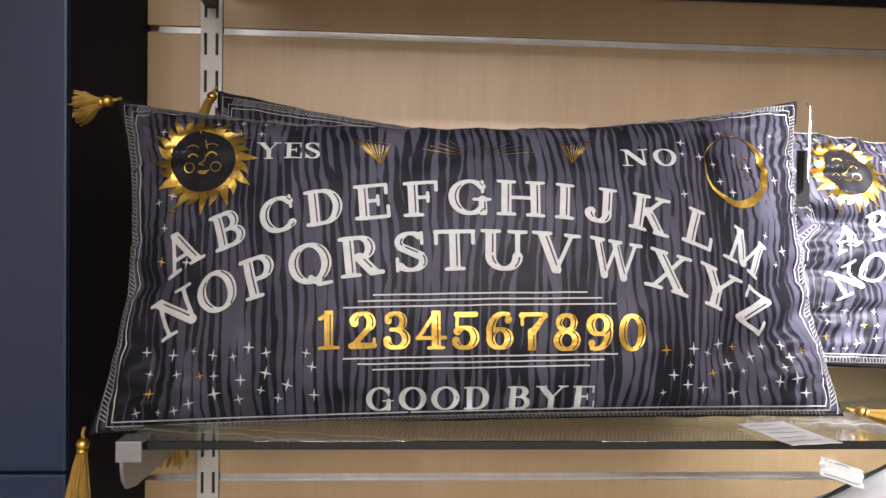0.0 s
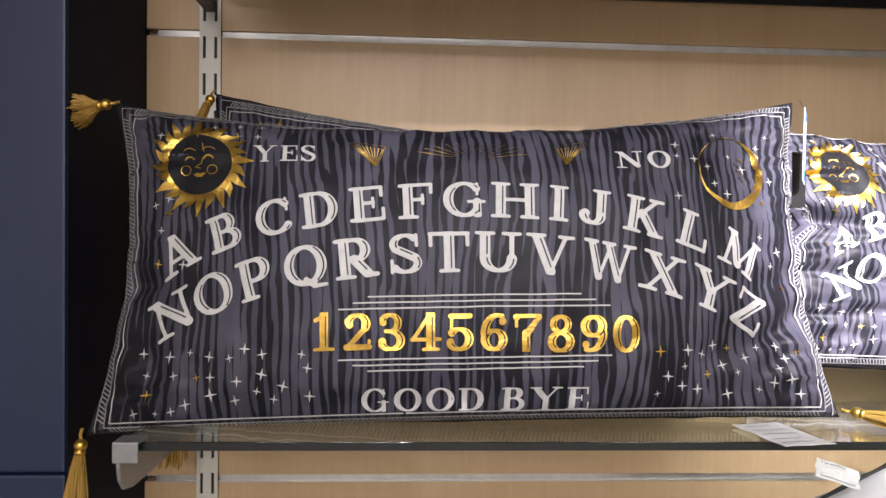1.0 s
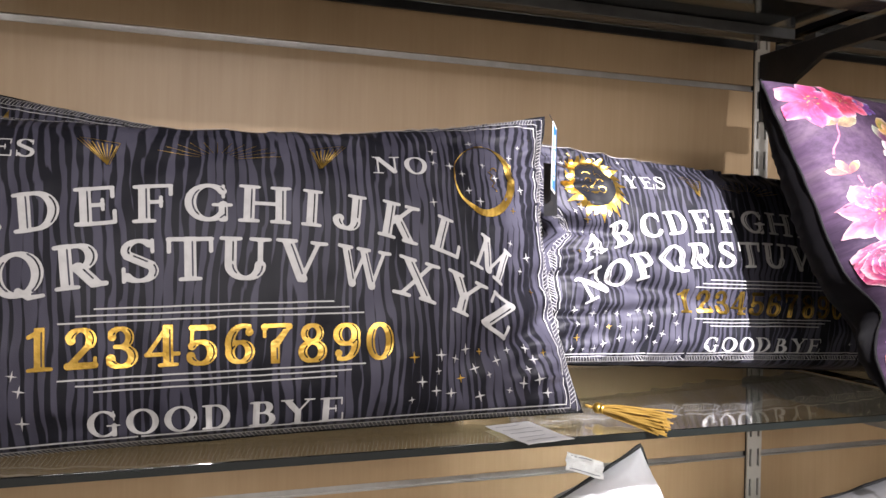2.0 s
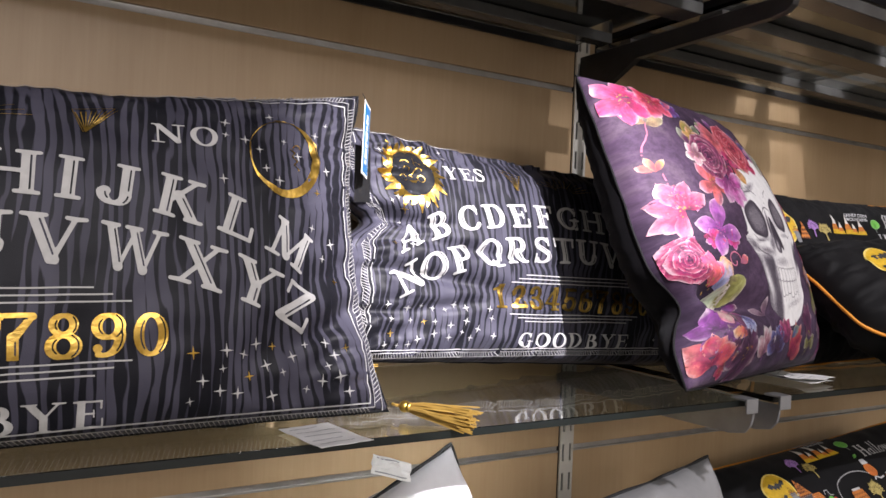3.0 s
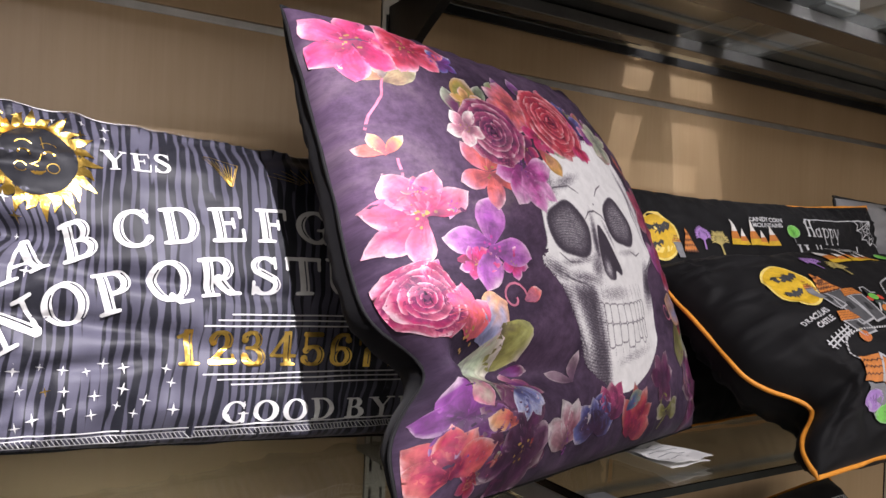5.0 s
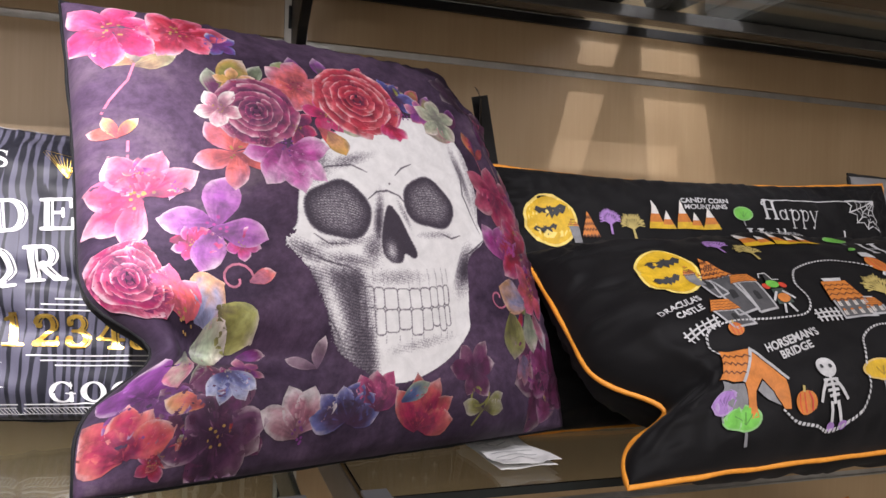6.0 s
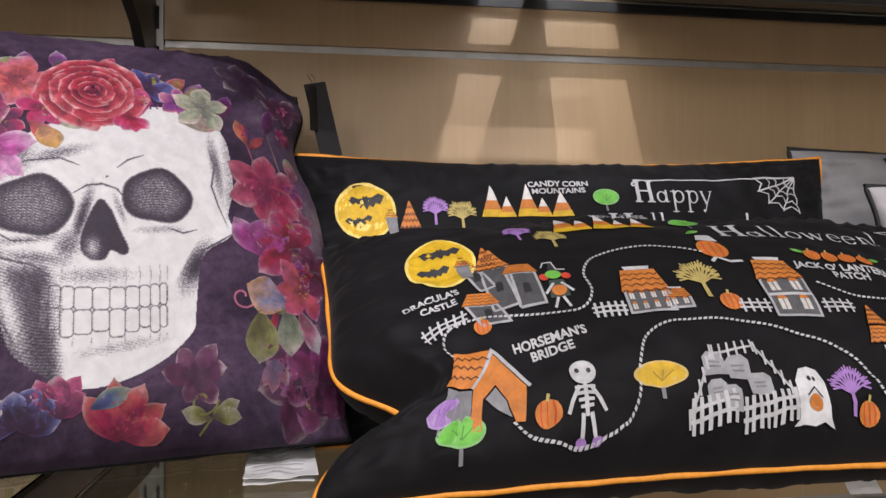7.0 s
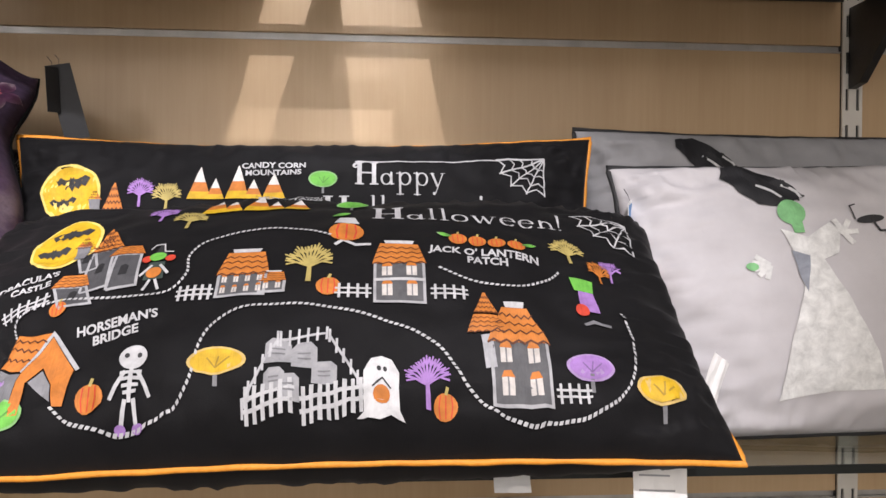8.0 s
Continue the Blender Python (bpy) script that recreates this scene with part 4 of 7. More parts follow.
def alphabet_prints(cushion, ob, full=True):
    """The lettering, gold foil and borders of an alphabet cushion."""
    rnd = random.Random(11)
    p = Print()
    arc_row(p, "ABCDEFGHIJKLM", (-0.299, -0.247, -0.195, -0.149, -0.102, -0.055, -0.008, 0.041, 0.084, 0.120, 0.172, 0.224, 0.277), -0.020, 0.0372, 0.36, 2.6, 0.0368)
    arc_row(p, "NOPQRSTUVWXYZ", (-0.298, -0.255, -0.212, -0.161, -0.112, -0.065, -0.024, 0.0225, 0.072, 0.130, 0.186, 0.237, 0.279), -0.016, -0.0150, 0.42, 2.6, 0.0380)
    letters(p, "YES", -0.2186, -0.1538, 0.0975, 0.0232, INK_WHITE)
    letters(p, "NO", 0.148, 0.207, 0.0865, 0.0232, INK_WHITE)
    letters(p, "GOOD BYE", -0.1085, 0.1093, -0.1515, 0.0225, INK_WHITE, -0.012)
    p.build(cushion, PRINT_INK, ob)

    p = Print()
    for k in range(3):
        for y, w in ((-0.0558 - 0.0055 * k, 0.101 + 0.014 * k), (-0.1240 + 0.0052 * k, 0.102 + 0.0137 * k)):
            p.begin("rule_line", "thin white printed line")
            p.stroke([(-w + 2 * w * i / 14, y) for i in range(15)], 0.0013, INK_WHITE)
    p.begin("border_print", "white hatched border lines")
    x, top, low = 0.354, 0.151, -0.1645
    hatch_ink = (0.42, 0.41, 0.40)
    ring = lambda g: [(-x - g, low - g * 0.7), (x + g, low - g * 0.7), (x + g, top + g), (-x - g, top + g), (-x - g, low - g * 0.7)]
    def along(q, n=24):
        return [(q[i][0] + (q[i + 1][0] - q[i][0]) * t / n, q[i][1] + (q[i + 1][1] - q[i][1]) * t / n) for i in range(4) for t in range(n)] + [q[0]]
    p.stroke(along(ring(0.0)), 0.0012, INK_WHITE)
    p.stroke(along(ring(0.0055)), 0.0007, hatch_ink)
    p.stroke(along(ring(0.0150)), 0.0007, hatch_ink)
    for (ax, ay), (bx, by), horizontal in (((-x, low), (x, low), True), ((-x, top), (x, top), True), ((-x, low), (-x, top), False), ((x, low), (x, top), False)):
        length = math.hypot(bx - ax, by - ay)
        n = int(length / 0.0042)
        for i in range(n):
            s = i / n
            px, py = ax + (bx - ax) * s, ay + (by - ay) * s
            if horizontal:
                o = 1 if py > 0 else -0.7
                p.stroke([(px, py + o * 0.0062), (px + 0.0045, py + o * 0.0145)], 0.0008, hatch_ink)
            else:
                o = 1 if px > 0 else -1
                p.stroke([(px + o * 0.0062, py), (px + o * 0.0145, py + 0.0045)], 0.0008, hatch_ink)
    p.build(cushion, PRINT_INK, ob)

    p, g = Print(), Print()
    fields = [(-0.335, -0.155, -0.158, -0.100, 26), (0.172, 0.335, -0.158, -0.104, 24), (-0.34, -0.29, -0.02, 0.05, 7), (0.20, 0.33, 0.035, 0.125, 14), (-0.33, -0.2, 0.115, 0.14, 8), (0.30, 0.335, -0.05, 0.03, 4)]
    for x0, x1, y0, y1, n in fields:
        done = []
        for i in range(n * 6):
            if len(done) >= n:
                break
            a, b = rnd.uniform(x0, x1), rnd.uniform(y0, y1)
            if all(math.hypot(a - c, b - d) > 0.014 for c, d in done):
                done.append((a, b))
                q = g if rnd.random() < 0.2 else p
                q.begin("star")
                q.star(a, b, rnd.uniform(0.0035, 0.0068), INK_WHITE, 0, rnd.uniform(-0.25, 0.25))
    p.begin("sun_disc", "black printed disc under the sun's face")
    p.disc(-0.277, 0.088, 0.0372, 0.0372, (0.008, 0.008, 0.010), -0.5, 0, 40)
    p.build(cushion, PRINT_INK, ob)

    gold = (0.8, 0.55, 0.12)
    # sun: a ring of wavy rays round a dark disc with a plain face of line work
    sx, sy = -0.277, 0.088
    g.begin("sun_motif", "gold foil sun with wavy rays")
    for k in range(24):
        a = k * math.tau / 24
        r1 = 0.060 if k % 2 == 0 else 0.053
        pts = []
        for s, w in ((0.0372, 0.0046), (0.0415, 0.0052), (0.0475, 0.0040), (r1, 0.0003)):
            b = a + 0.09 * math.sin((s - 0.0372) * 270)
            pts.append((s, w, b))
        left = [(sx + s * math.cos(b) - w * math.sin(b), sy + s * math.sin(b) + w * math.cos(b)) for s, w, b in pts]
        right = [(sx + s * math.cos(b) + w * math.sin(b), sy + s * math.sin(b) - w * math.cos(b)) for s, w, b in pts]
        g.poly(left + right[::-1], gold)
    circle = lambda cx, cy, r, n=28, a0=0.0, a1=math.tau: [(cx + r * math.cos(a0 + (a1 - a0) * i / n), cy + r * math.sin(a0 + (a1 - a0) * i / n)) for i in range(n + 1)]
    g.stroke(circle(sx, sy, 0.0370), 0.0016, gold)
    for e in (-0.0115, 0.0105):
        g.stroke(circle(sx + e, sy + 0.002, 0.0065, 8, 0.5, 2.6), 0.0014, gold)
        g.stroke(circle(sx + e, sy + 0.010, 0.009, 8, 0.6, 2.5), 0.0010, gold)
        g.stroke(circle(sx + e * 1.35, sy - 0.008, 0.0056, 14), 0.0009, gold)
    g.stroke([(sx + 0.004, sy + 0.024), (sx + 0.006, sy + 0.012), (sx + 0.002, sy), (sx - 0.005, sy - 0.004), (sx + 0.001, sy - 0.006)], 0.0011, gold)
    g.poly([(sx - 0.007, sy - 0.013), (sx - 0.002, sy - 0.0112), (sx + 0.001, sy - 0.0122), (sx + 0.008, sy - 0.011), (sx + 0.003, sy - 0.016), (sx - 0.003, sy - 0.016)], gold)
    # moon: a crescent, thickest at its lower end, with a line profile
    mx, my, n = 0.279, 0.074, 30
    g.begin("moon_motif", "gold foil crescent moon")
    outer = [(mx + 0.040 * math.cos(a), my + 0.044 * math.sin(a)) for a in (math.radians(-195 + 300 * i / n) for i in range(n + 1))]
    inner = [(mx - 0.0045 + 0.036 * math.cos(a), my + 0.0045 + 0.0405 * math.sin(a)) for a in (math.radians(-193 + 296 * i / n) for i in range(n + 1))]
    for i in range(n):
        g.poly([outer[i], outer[i + 1], inner[i + 1], inner[i]], gold)
    g.stroke([(mx + 0.006, my + 0.012), (mx + 0.012, my + 0.008), (mx + 0.008, my + 0.002), (mx + 0.013, my - 0.003), (mx + 0.009, my - 0.008), (mx + 0.014, my - 0.014)], 0.0012, gold)
    g.stroke(circle(mx + 0.014, my + 0.012, 0.005, 8, 0.4, 2.8), 0.001, gold)
    g.stroke(circle(mx, my + 0.002, 0.041, 40, -0.6, 4.6), 0.0008, gold)
    # fans of fine lines near the top edge
    for c, o in ((-0.098, 1), (0.100, -1)):
        g.begin("fan_motif", "fan of thin gold lines")
        for i in range(9):
            g.stroke([(c + o * 0.004, 0.078), (c + o * (-0.022 + 0.0042 * i), 0.112 - 0.0012 * i)], 0.0004 + 0.00006 * i, gold)
        g.stroke([(c - o * 0.02, 0.114), (c + o * 0.014, 0.106), (c + o * 0.006, 0.078), (c - o * 0.02, 0.114)], 0.0006, gold)
    g.begin("ray_motif", "spray of thin gold lines")
    for i in range(12):
        a = math.radians(18 + 12 * i)
        g.stroke([(0.018 * math.cos(a), 0.083 + 0.012 * math.sin(a)), (0.060 * math.cos(a), 0.083 + 0.03 * math.sin(a))], 0.0004, gold)
    g.build(cushion, FOIL, ob)

    p = Print()
    for k, c in enumerate("1234567890"):
        p.begin("numeral", "shiny gold foil numeral")
        p.capital(c, -0.1425 + 0.0318 * k, -0.0868 - 0.0008 * k, 0.0345, gold, 0.0, 1.0, True)
    p.build(cushion, FOIL, ob, 0.0014)


alphabet_prints(P1, c1)
alphabet_prints(P2, c2)
alphabet_prints(P1B, c1b)


# ---- the flower and skull print ----
MAGENTA, PINK, ROSE, CRIMSON, CORAL = (0.44, 0.04, 0.28), (0.60, 0.06, 0.22), (0.46, 0.015, 0.10), (0.42, 0.01, 0.03), (0.68, 0.12, 0.10)
PLUM_C, VIOLET, BLUE, BLUSH, CREAM = (0.14, 0.02, 0.09), (0.22, 0.04, 0.26), (0.09, 0.11, 0.40), (0.52, 0.15, 0.24), (0.48, 0.44, 0.34)
OLIVE, SAGE, PEACH, OCHRE, DEEP = (0.26, 0.25, 0.06), (0.34, 0.40, 0.28), (0.72, 0.36, 0.16), (0.45, 0.27, 0.06), (0.05, 0.015, 0.05)


def mixc(a, b, f):
    return tuple(x + (y - x) * f for x, y in zip(a, b))


def petal(p, x, y, length, width, turn, base, tip, level):
    """A painted petal: tone runs from base to tip, with a dark heart line, one shaded and one pale side."""
    c, s = math.cos(turn), math.sin(turn)
    prof = ((0.0, 0.12), (0.14, 0.40), (0.30, 0.74), (0.46, 0.95), (0.60, 1.0), (0.74, 0.93), (0.86, 0.72), (0.95, 0.42), (1.0, 0.10))
    pts, colours, across = [], [], 12
    ruffle = noise.noise(Vector((x * 50, y * 50, turn)))
    for i, (a, w) in enumerate(prof):
        for k in range(across + 1):
            e = 2 * k / across - 1
            bend = 0.10 * width * math.sin(a * 2.6 + 3 * ruffle) + 0.05 * width * noise.noise(Vector((a * 4, e * 2, x * 40 + turn)))
            q, b = a * length * (1 - 0.06 * e * e), e * w * width / 2 + bend
            pts.append((x + q * c - b * s, y + q * s + b * c))
            wash = noise.noise(Vector((pts[-1][0] * 85, pts[-1][1] * 85, turn * 3))) + 0.4 * noise.noise(Vector((pts[-1][0] * 260, pts[-1][1] * 260, 5)))
            vein = 0.5 + 0.5 * math.cos(e * 17 + a * 2)
            rim = max(0.0, abs(e) - 0.55) * 0.9 + max(0.0, a - 0.72) * 1.2
            f = 0.85 * a - 0.12 + rim + 0.55 * wash - 0.30 * vein * (1 - a) + 0.18 * e
            f = 0.5 + (f - 0.48) * 1.45
            tone = mixc(base, tip, max(0.0, min(1.0, f)))
            if f > 0.95:
                tone = mixc(tone, (0.80, 0.68, 0.71), min(0.6, 0.9 * (f - 0.95)))
            colours.append(mixc(tone, DEEP, max(0.0, min(0.55, -0.9 * f + 0.35 - 0.6 * a))))
    n = across + 1
    p.patch(pts, [(i * n + k, (i + 1) * n + k, (i + 1) * n + k + 1, i * n + k + 1) for i in range(len(prof) - 1) for k in range(across)], colours, level)


def flower(p, rnd, x, y, r, n, base, tip, heart=None, turn=0.0, spread=math.tau, width=0.66, level=1):
    p.begin("flower")
    r, width = r * 0.98, width * 0.98
    for k in range(n):
        a = turn + spread * k / n + rnd.uniform(-0.12, 0.12)
        petal(p, x, y, r * rnd.uniform(0.86, 1.1), r * width * rnd.uniform(0.85, 1.1), a, mixc(base, tip, rnd.uniform(0, 0.25)), mixc(tip, (0.8, 0.7, 0.7), rnd.uniform(0, 0.10)), level + 0.12 * k)
    if heart:
        for k in range(9):
            a, q = rnd.uniform(0, math.tau), r * 0.22 * rnd.random() ** 0.5
            p.disc(x + q * math.cos(a), y + q * math.sin(a), r * 0.034, r * 0.028, mixc(heart, DEEP, 0.3), level + 2, 0, 7)


def rose(p, rnd, x, y, r, dark, light, level=1):
    """A full rose: rings of short overlapping petals that close to the middle."""
    p.begin("rose")
    lev = level
    for ring, (q, n) in enumerate(((1.0, 9), (0.80, 8), (0.61, 7), (0.43, 6), (0.27, 5), (0.15, 3))):
        for k in range(n):
            a = math.tau * k / n + ring * 0.5 + rnd.uniform(-0.12, 0.12)
            h, w = r * q * rnd.uniform(0.60, 0.70), r * q * rnd.uniform(1.0, 1.25)
            tip = mixc(light, (0.80, 0.45, 0.48), rnd.uniform(0.0, 0.22))
            petal(p, x + r * q * 0.36 * math.cos(a), y + r * q * 0.36 * math.sin(a), h, w, a, mixc(dark, DEEP, 0.45), mixc(dark, tip, rnd.uniform(0.55, 1.0)), lev)
            lev += 0.06
    p.disc(x, y, r * 0.07, r * 0.06, mixc(dark, DEEP, 0.6), lev + 0.2)


def leaf(p, x, y, length, width, turn, dark, light, level=0.5):
    p.begin("leaf")
    petal(p, x, y, length, width, turn, dark, light, level)


def curl(p, x, y, r, colour, sign=1, level=0.6):
    p.begin("tendril")
    p.stroke([(x + r * (1 - 0.055 * i) * math.cos(0.42 * i * sign), y + r * (1 - 0.055 * i) * math.sin(0.42 * i * sign)) for i in range(16)], 0.0018, colour, level)


def floral_prints(cushion, ob):
    rnd = random.Random(5)
    p = Print()
    p.begin("stem_print")
    # washes of shadowy flowers low on the cloth
    for x, y, r, c in ((-0.145, -0.168, 0.045, PLUM_C), (-0.19, -0.15, 0.035, VIOLET), (0.085, -0.150, 0.026, PLUM_C), (0.175, -0.155, 0.05, (0.20, 0.03, 0.12)), (0.19, 0.13, 0.03, PLUM_C), (0.14, 0.15, 0.03, DEEP), (0.195, -0.06, 0.03, (0.24, 0.03, 0.10))):
        flower(p, rnd, x, y, r, 6, mixc(c, DEEP, 0.5), c, None, rnd.random(), level=0)
    # top corner blossoms
    flower(p, rnd, -0.190, 0.158, 0.042, 6, ROSE, PINK, OCHRE, 0.3)
    flower(p, rnd, -0.140, 0.162, 0.040, 6, CRIMSON, (0.75, 0.12, 0.24), OCHRE, 0.0)
    flower(p, rnd, -0.110, 0.150, 0.020, 5, VIOLET, BLUE, None, 0.5)
    for a, c in ((2.6, OCHRE), (0.2, OLIVE), (1.4, SAGE)):
        leaf(p, -0.178, 0.122, 0.034, 0.020, a, mixc(c, BLUSH, 0.3), mixc(c, CREAM, 0.5))
    p.stroke([(-0.178, 0.122), (-0.184, 0.105), (-0.198, 0.088), (-0.205, 0.075)], 0.002, BLUSH)
    # the wreath on the skull's brow
    leaf(p, -0.118, 0.095, 0.045, 0.026, 0.9, OLIVE, OCHRE, 0.8)
    leaf(p, -0.020, 0.112, 0.045, 0.022, 0.4, OLIVE, SAGE, 0.8)
    leaf(p, 0.02, 0.118, 0.045, 0.022, 0.1, (0.05, 0.06, 0.02), OLIVE, 0.8)
    flower(p, rnd, -0.052, 0.104, 0.036, 6, CORAL, BLUSH, ROSE, 0.2, level=1.5)
    flower(p, rnd, -0.112, 0.032, 0.034, 5, CORAL, BLUSH, OCHRE, 2.2, level=1.2)
    flower(p, rnd, 0.050, 0.112, 0.026, 6, DEEP, BLUE, None, 0.1, level=1.2)
    rose(p, rnd, 0.006, 0.100, 0.043, CRIMSON, (0.62, 0.055, 0.085), 3)
    rose(p, rnd, -0.090, 0.073, 0.035, PLUM_C, (0.40, 0.03, 0.14), 3)
    flower(p, rnd, -0.120, 0.074, 0.022, 5, BLUSH, (0.80, 0.74, 0.70), OCHRE, 0.9, level=4)
    flower(p, rnd, 0.052, 0.090, 0.032, 3, PINK, BLUSH, VIOLET, 2.2, 2.0, level=3)
    flower(p, rnd, 0.096, 0.096, 0.030, 5, SAGE, CREAM, None, 0.2, level=3)
    leaf(p, 0.075, 0.075, 0.038, 0.018, 0.0, CREAM, BLUSH, 3)
    flower(p, rnd, -0.070, 0.038, 0.040, 5, MAGENTA, (0.60, 0.28, 0.52), VIOLET, 3.4, 3.6, 0.6, level=3)
    leaf(p, -0.040, 0.060, 0.030, 0.016, -0.8, CORAL, PINK, 3)
    leaf(p, -0.030, 0.068, 0.036, 0.018, -0.2, SAGE, CREAM, 3)
    leaf(p, -0.030, 0.058, 0.026, 0.020, -1.2, PEACH, OCHRE, 3.2)
    flower(p, rnd, -0.030, 0.076, 0.022, 5, ROSE, PINK, OCHRE, 0.4, level=2.5)
    flower(p, rnd, 0.038, 0.074, 0.020, 4, CRIMSON, PINK, None, 3.6, 2.6, level=4)
    flower(p, rnd, -0.058, 0.058, 0.020, 5, PLUM_C, ROSE, OCHRE, 0.8, level=2.8)
    flower(p, rnd, 0.074, 0.098, 0.020, 5, VIOLET, BLUSH, None, 0.2, level=2.5)
    flower(p, rnd, -0.104, 0.104, 0.018, 5, OCHRE, PEACH, CRIMSON, 0.2, level=1.4)
    for k in range(10):
        a = k / 9
        leaf(p, -0.12 + 0.23 * a, 0.085 + 0.034 * math.sin(a * 3.1), 0.034, 0.015, 1.2 + 0.5 * math.sin(5 * k) + 0.9 * (a - 0.5) * -1, rnd.choice((OLIVE, PLUM_C, (0.05, 0.06, 0.03))), rnd.choice((SAGE, OLIVE, ROSE, VIOLET)), 0.3)
    # left hand spray
    for a, c in ((1.9, PEACH), (0.7, OCHRE), (2.6, CORAL)):
        leaf(p, -0.196, 0.052, 0.022, 0.010, a, CORAL, c)
    flower(p, rnd, -0.182, -0.004, 0.044, 6, ROSE, BLUSH, OCHRE, 0.5, 4.6, 0.62)
    p.stroke([(-0.175, 0.0), (-0.19, 0.03), (-0.188, 0.048)], 0.002, BLUSH)
    flower(p, rnd, -0.132, -0.030, 0.044, 4, VIOLET, (0.44, 0.13, 0.42), MAGENTA, 1.2, math.tau, 0.66)
    leaf(p, -0.165, -0.040, 0.04, 0.02, -0.1, ROSE, PINK, 1)
    rose(p, rnd, -0.198, -0.062, 0.027, (0.22, 0.015, 0.09), ROSE, 2)
    flower(p, rnd, -0.180, -0.092, 0.038, 3, CORAL, PINK, OCHRE, 0.6, 1.6, 0.6, level=3)
    leaf(p, -0.170, -0.090, 0.042, 0.034, 0.3, (0.30, 0.34, 0.55), PEACH, 2)
    leaf(p, -0.172, -0.106, 0.048, 0.034, -0.3, SAGE, CREAM, 2.5)
    leaf(p, -0.186, -0.110, 0.040, 0.026, -1.2, SAGE, BLUSH, 2.5)
    leaf(p, -0.142, -0.088, 0.044, 0.030, -0.7, OLIVE, (0.40, 0.40, 0.14), 2)
    curl(p, -0.122, -0.072, 0.014, BLUSH)
    leaf(p, -0.112, -0.074, 0.022, 0.012, 0.2, BLUSH, CORAL)
    p.stroke([(-0.150, -0.118), (-0.143, -0.14), (-0.150, -0.160)], 0.0022, BLUSH)
    flower(p, rnd, -0.132, -0.136, 0.026, 4, BLUE, (0.52, 0.54, 0.72), CREAM, -2.4, 2.4, 0.6, level=2)
    leaf(p, -0.150, -0.162, 0.028, 0.014, 2.8, CORAL, PEACH, 2)
    # bottom run
    flower(p, rnd, -0.138, -0.180, 0.036, 6, DEEP, (0.18, 0.03, 0.14), OCHRE, 0.2, level=1.5)
    flower(p, rnd, -0.195, -0.185, 0.034, 5, ROSE, CORAL, None, 0.4, 3.2, level=2)
    flower(p, rnd, -0.075, -0.184, 0.036, 4, BLUSH, (0.70, 0.62, 0.64), VIOLET, 0.5, 3.0, 0.55, level=2)
    flower(p, rnd, -0.038, -0.180, 0.030, 6, DEEP, BLUE, None, 0.1, 3.4, 0.6, level=2)
    flower(p, rnd, -0.015, -0.174, 0.030, 4, PLUM_C, PINK, None, 0.5, 2.0, 0.6, level=2)
    flower(p, rnd, 0.030, -0.192, 0.040, 5, ROSE, CORAL, None, 0.2, 2.6, 0.5, level=2)
    leaf(p, 0.010, -0.172, 0.03, 0.014, 0.5, (0.1, 0.16, 0.4), SAGE, 2.5)
    curl(p, 0.090, -0.170, 0.012, OLIVE, -1)
    p.stroke([(0.102, -0.170), (0.098, -0.182), (0.088, -0.194)], 0.0018, OLIVE)
    for a in (0.4, 2.9, -0.1):
        leaf(p, 0.097, -0.182, 0.024, 0.013, a, OLIVE, CREAM)
    # right hand spray
    leaf(p, 0.138, 0.060, 0.030, 0.012, 1.9, CORAL, PEACH)
    leaf(p, 0.138, 0.058, 0.026, 0.010, 0.6, CORAL, ROSE)
    p.stroke([(0.138, 0.06), (0.146, 0.03), (0.150, 0.01)], 0.0018, BLUSH)
    p.stroke([(0.165, 0.08), (0.172, 0.04), (0.165, 0.01)], 0.0018, (0.30, 0.18, 0.18))
    leaf(p, 0.165, 0.078, 0.04, 0.018, 1.4, PLUM_C, VIOLET)
    flower(p, rnd, 0.154, 0.016, 0.042, 6, ROSE, (0.62, 0.12, 0.22), None, 0.4)
    leaf(p, 0.185, 0.03, 0.03, 0.02, 1.2, BLUSH, SAGE, 2)
    flower(p, rnd, 0.142, -0.050, 0.038, 3, MAGENTA, (0.50, 0.12, 0.42), None, 0.6, 2.2, level=2)
    flower(p, rnd, 0.172, -0.040, 0.042, 4, CRIMSON, PINK, None, 0.9, 4.0, 0.6, level=2)
    flower(p, rnd, 0.182, -0.078, 0.032, 4, CORAL, PINK, OCHRE, 2.2, 3.8, 0.6, level=3)
    leaf(p, 0.165, -0.092, 0.040, 0.032, 2.8, (0.30, 0.3, 0.5), PEACH, 3)
    leaf(p, 0.162, -0.096, 0.042, 0.026, -1.5, SAGE, CREAM, 3.2)
    leaf(p, 0.176, -0.096, 0.042, 0.020, -1.2, BLUSH, (0.6, 0.58, 0.62), 3.2)
    leaf(p, 0.140, -0.100, 0.044, 0.030, -1.7, OLIVE, (0.38, 0.36, 0.16), 2.8)
    curl(p, 0.124, -0.088, 0.012, BLUSH, -1)
    flower(p, rnd, 0.150, -0.140, 0.026, 3, (0.3, 0.28, 0.5), BLUSH, None, -2.2, 1.6, 0.5, level=3)
    flower(p, rnd, 0.190, -0.158, 0.044, 6, (0.22, 0.02, 0.10), MAGENTA, None, 0.2, level=1)
    leaf(p, -0.060, -0.140, 0.024, 0.010, 1.3, (0.16, 0.08, 0.13), (0.3, 0.2, 0.26))
    leaf(p, -0.060, -0.140, 0.024, 0.010, 2.6, (0.16, 0.08, 0.13), (0.3, 0.2, 0.26))
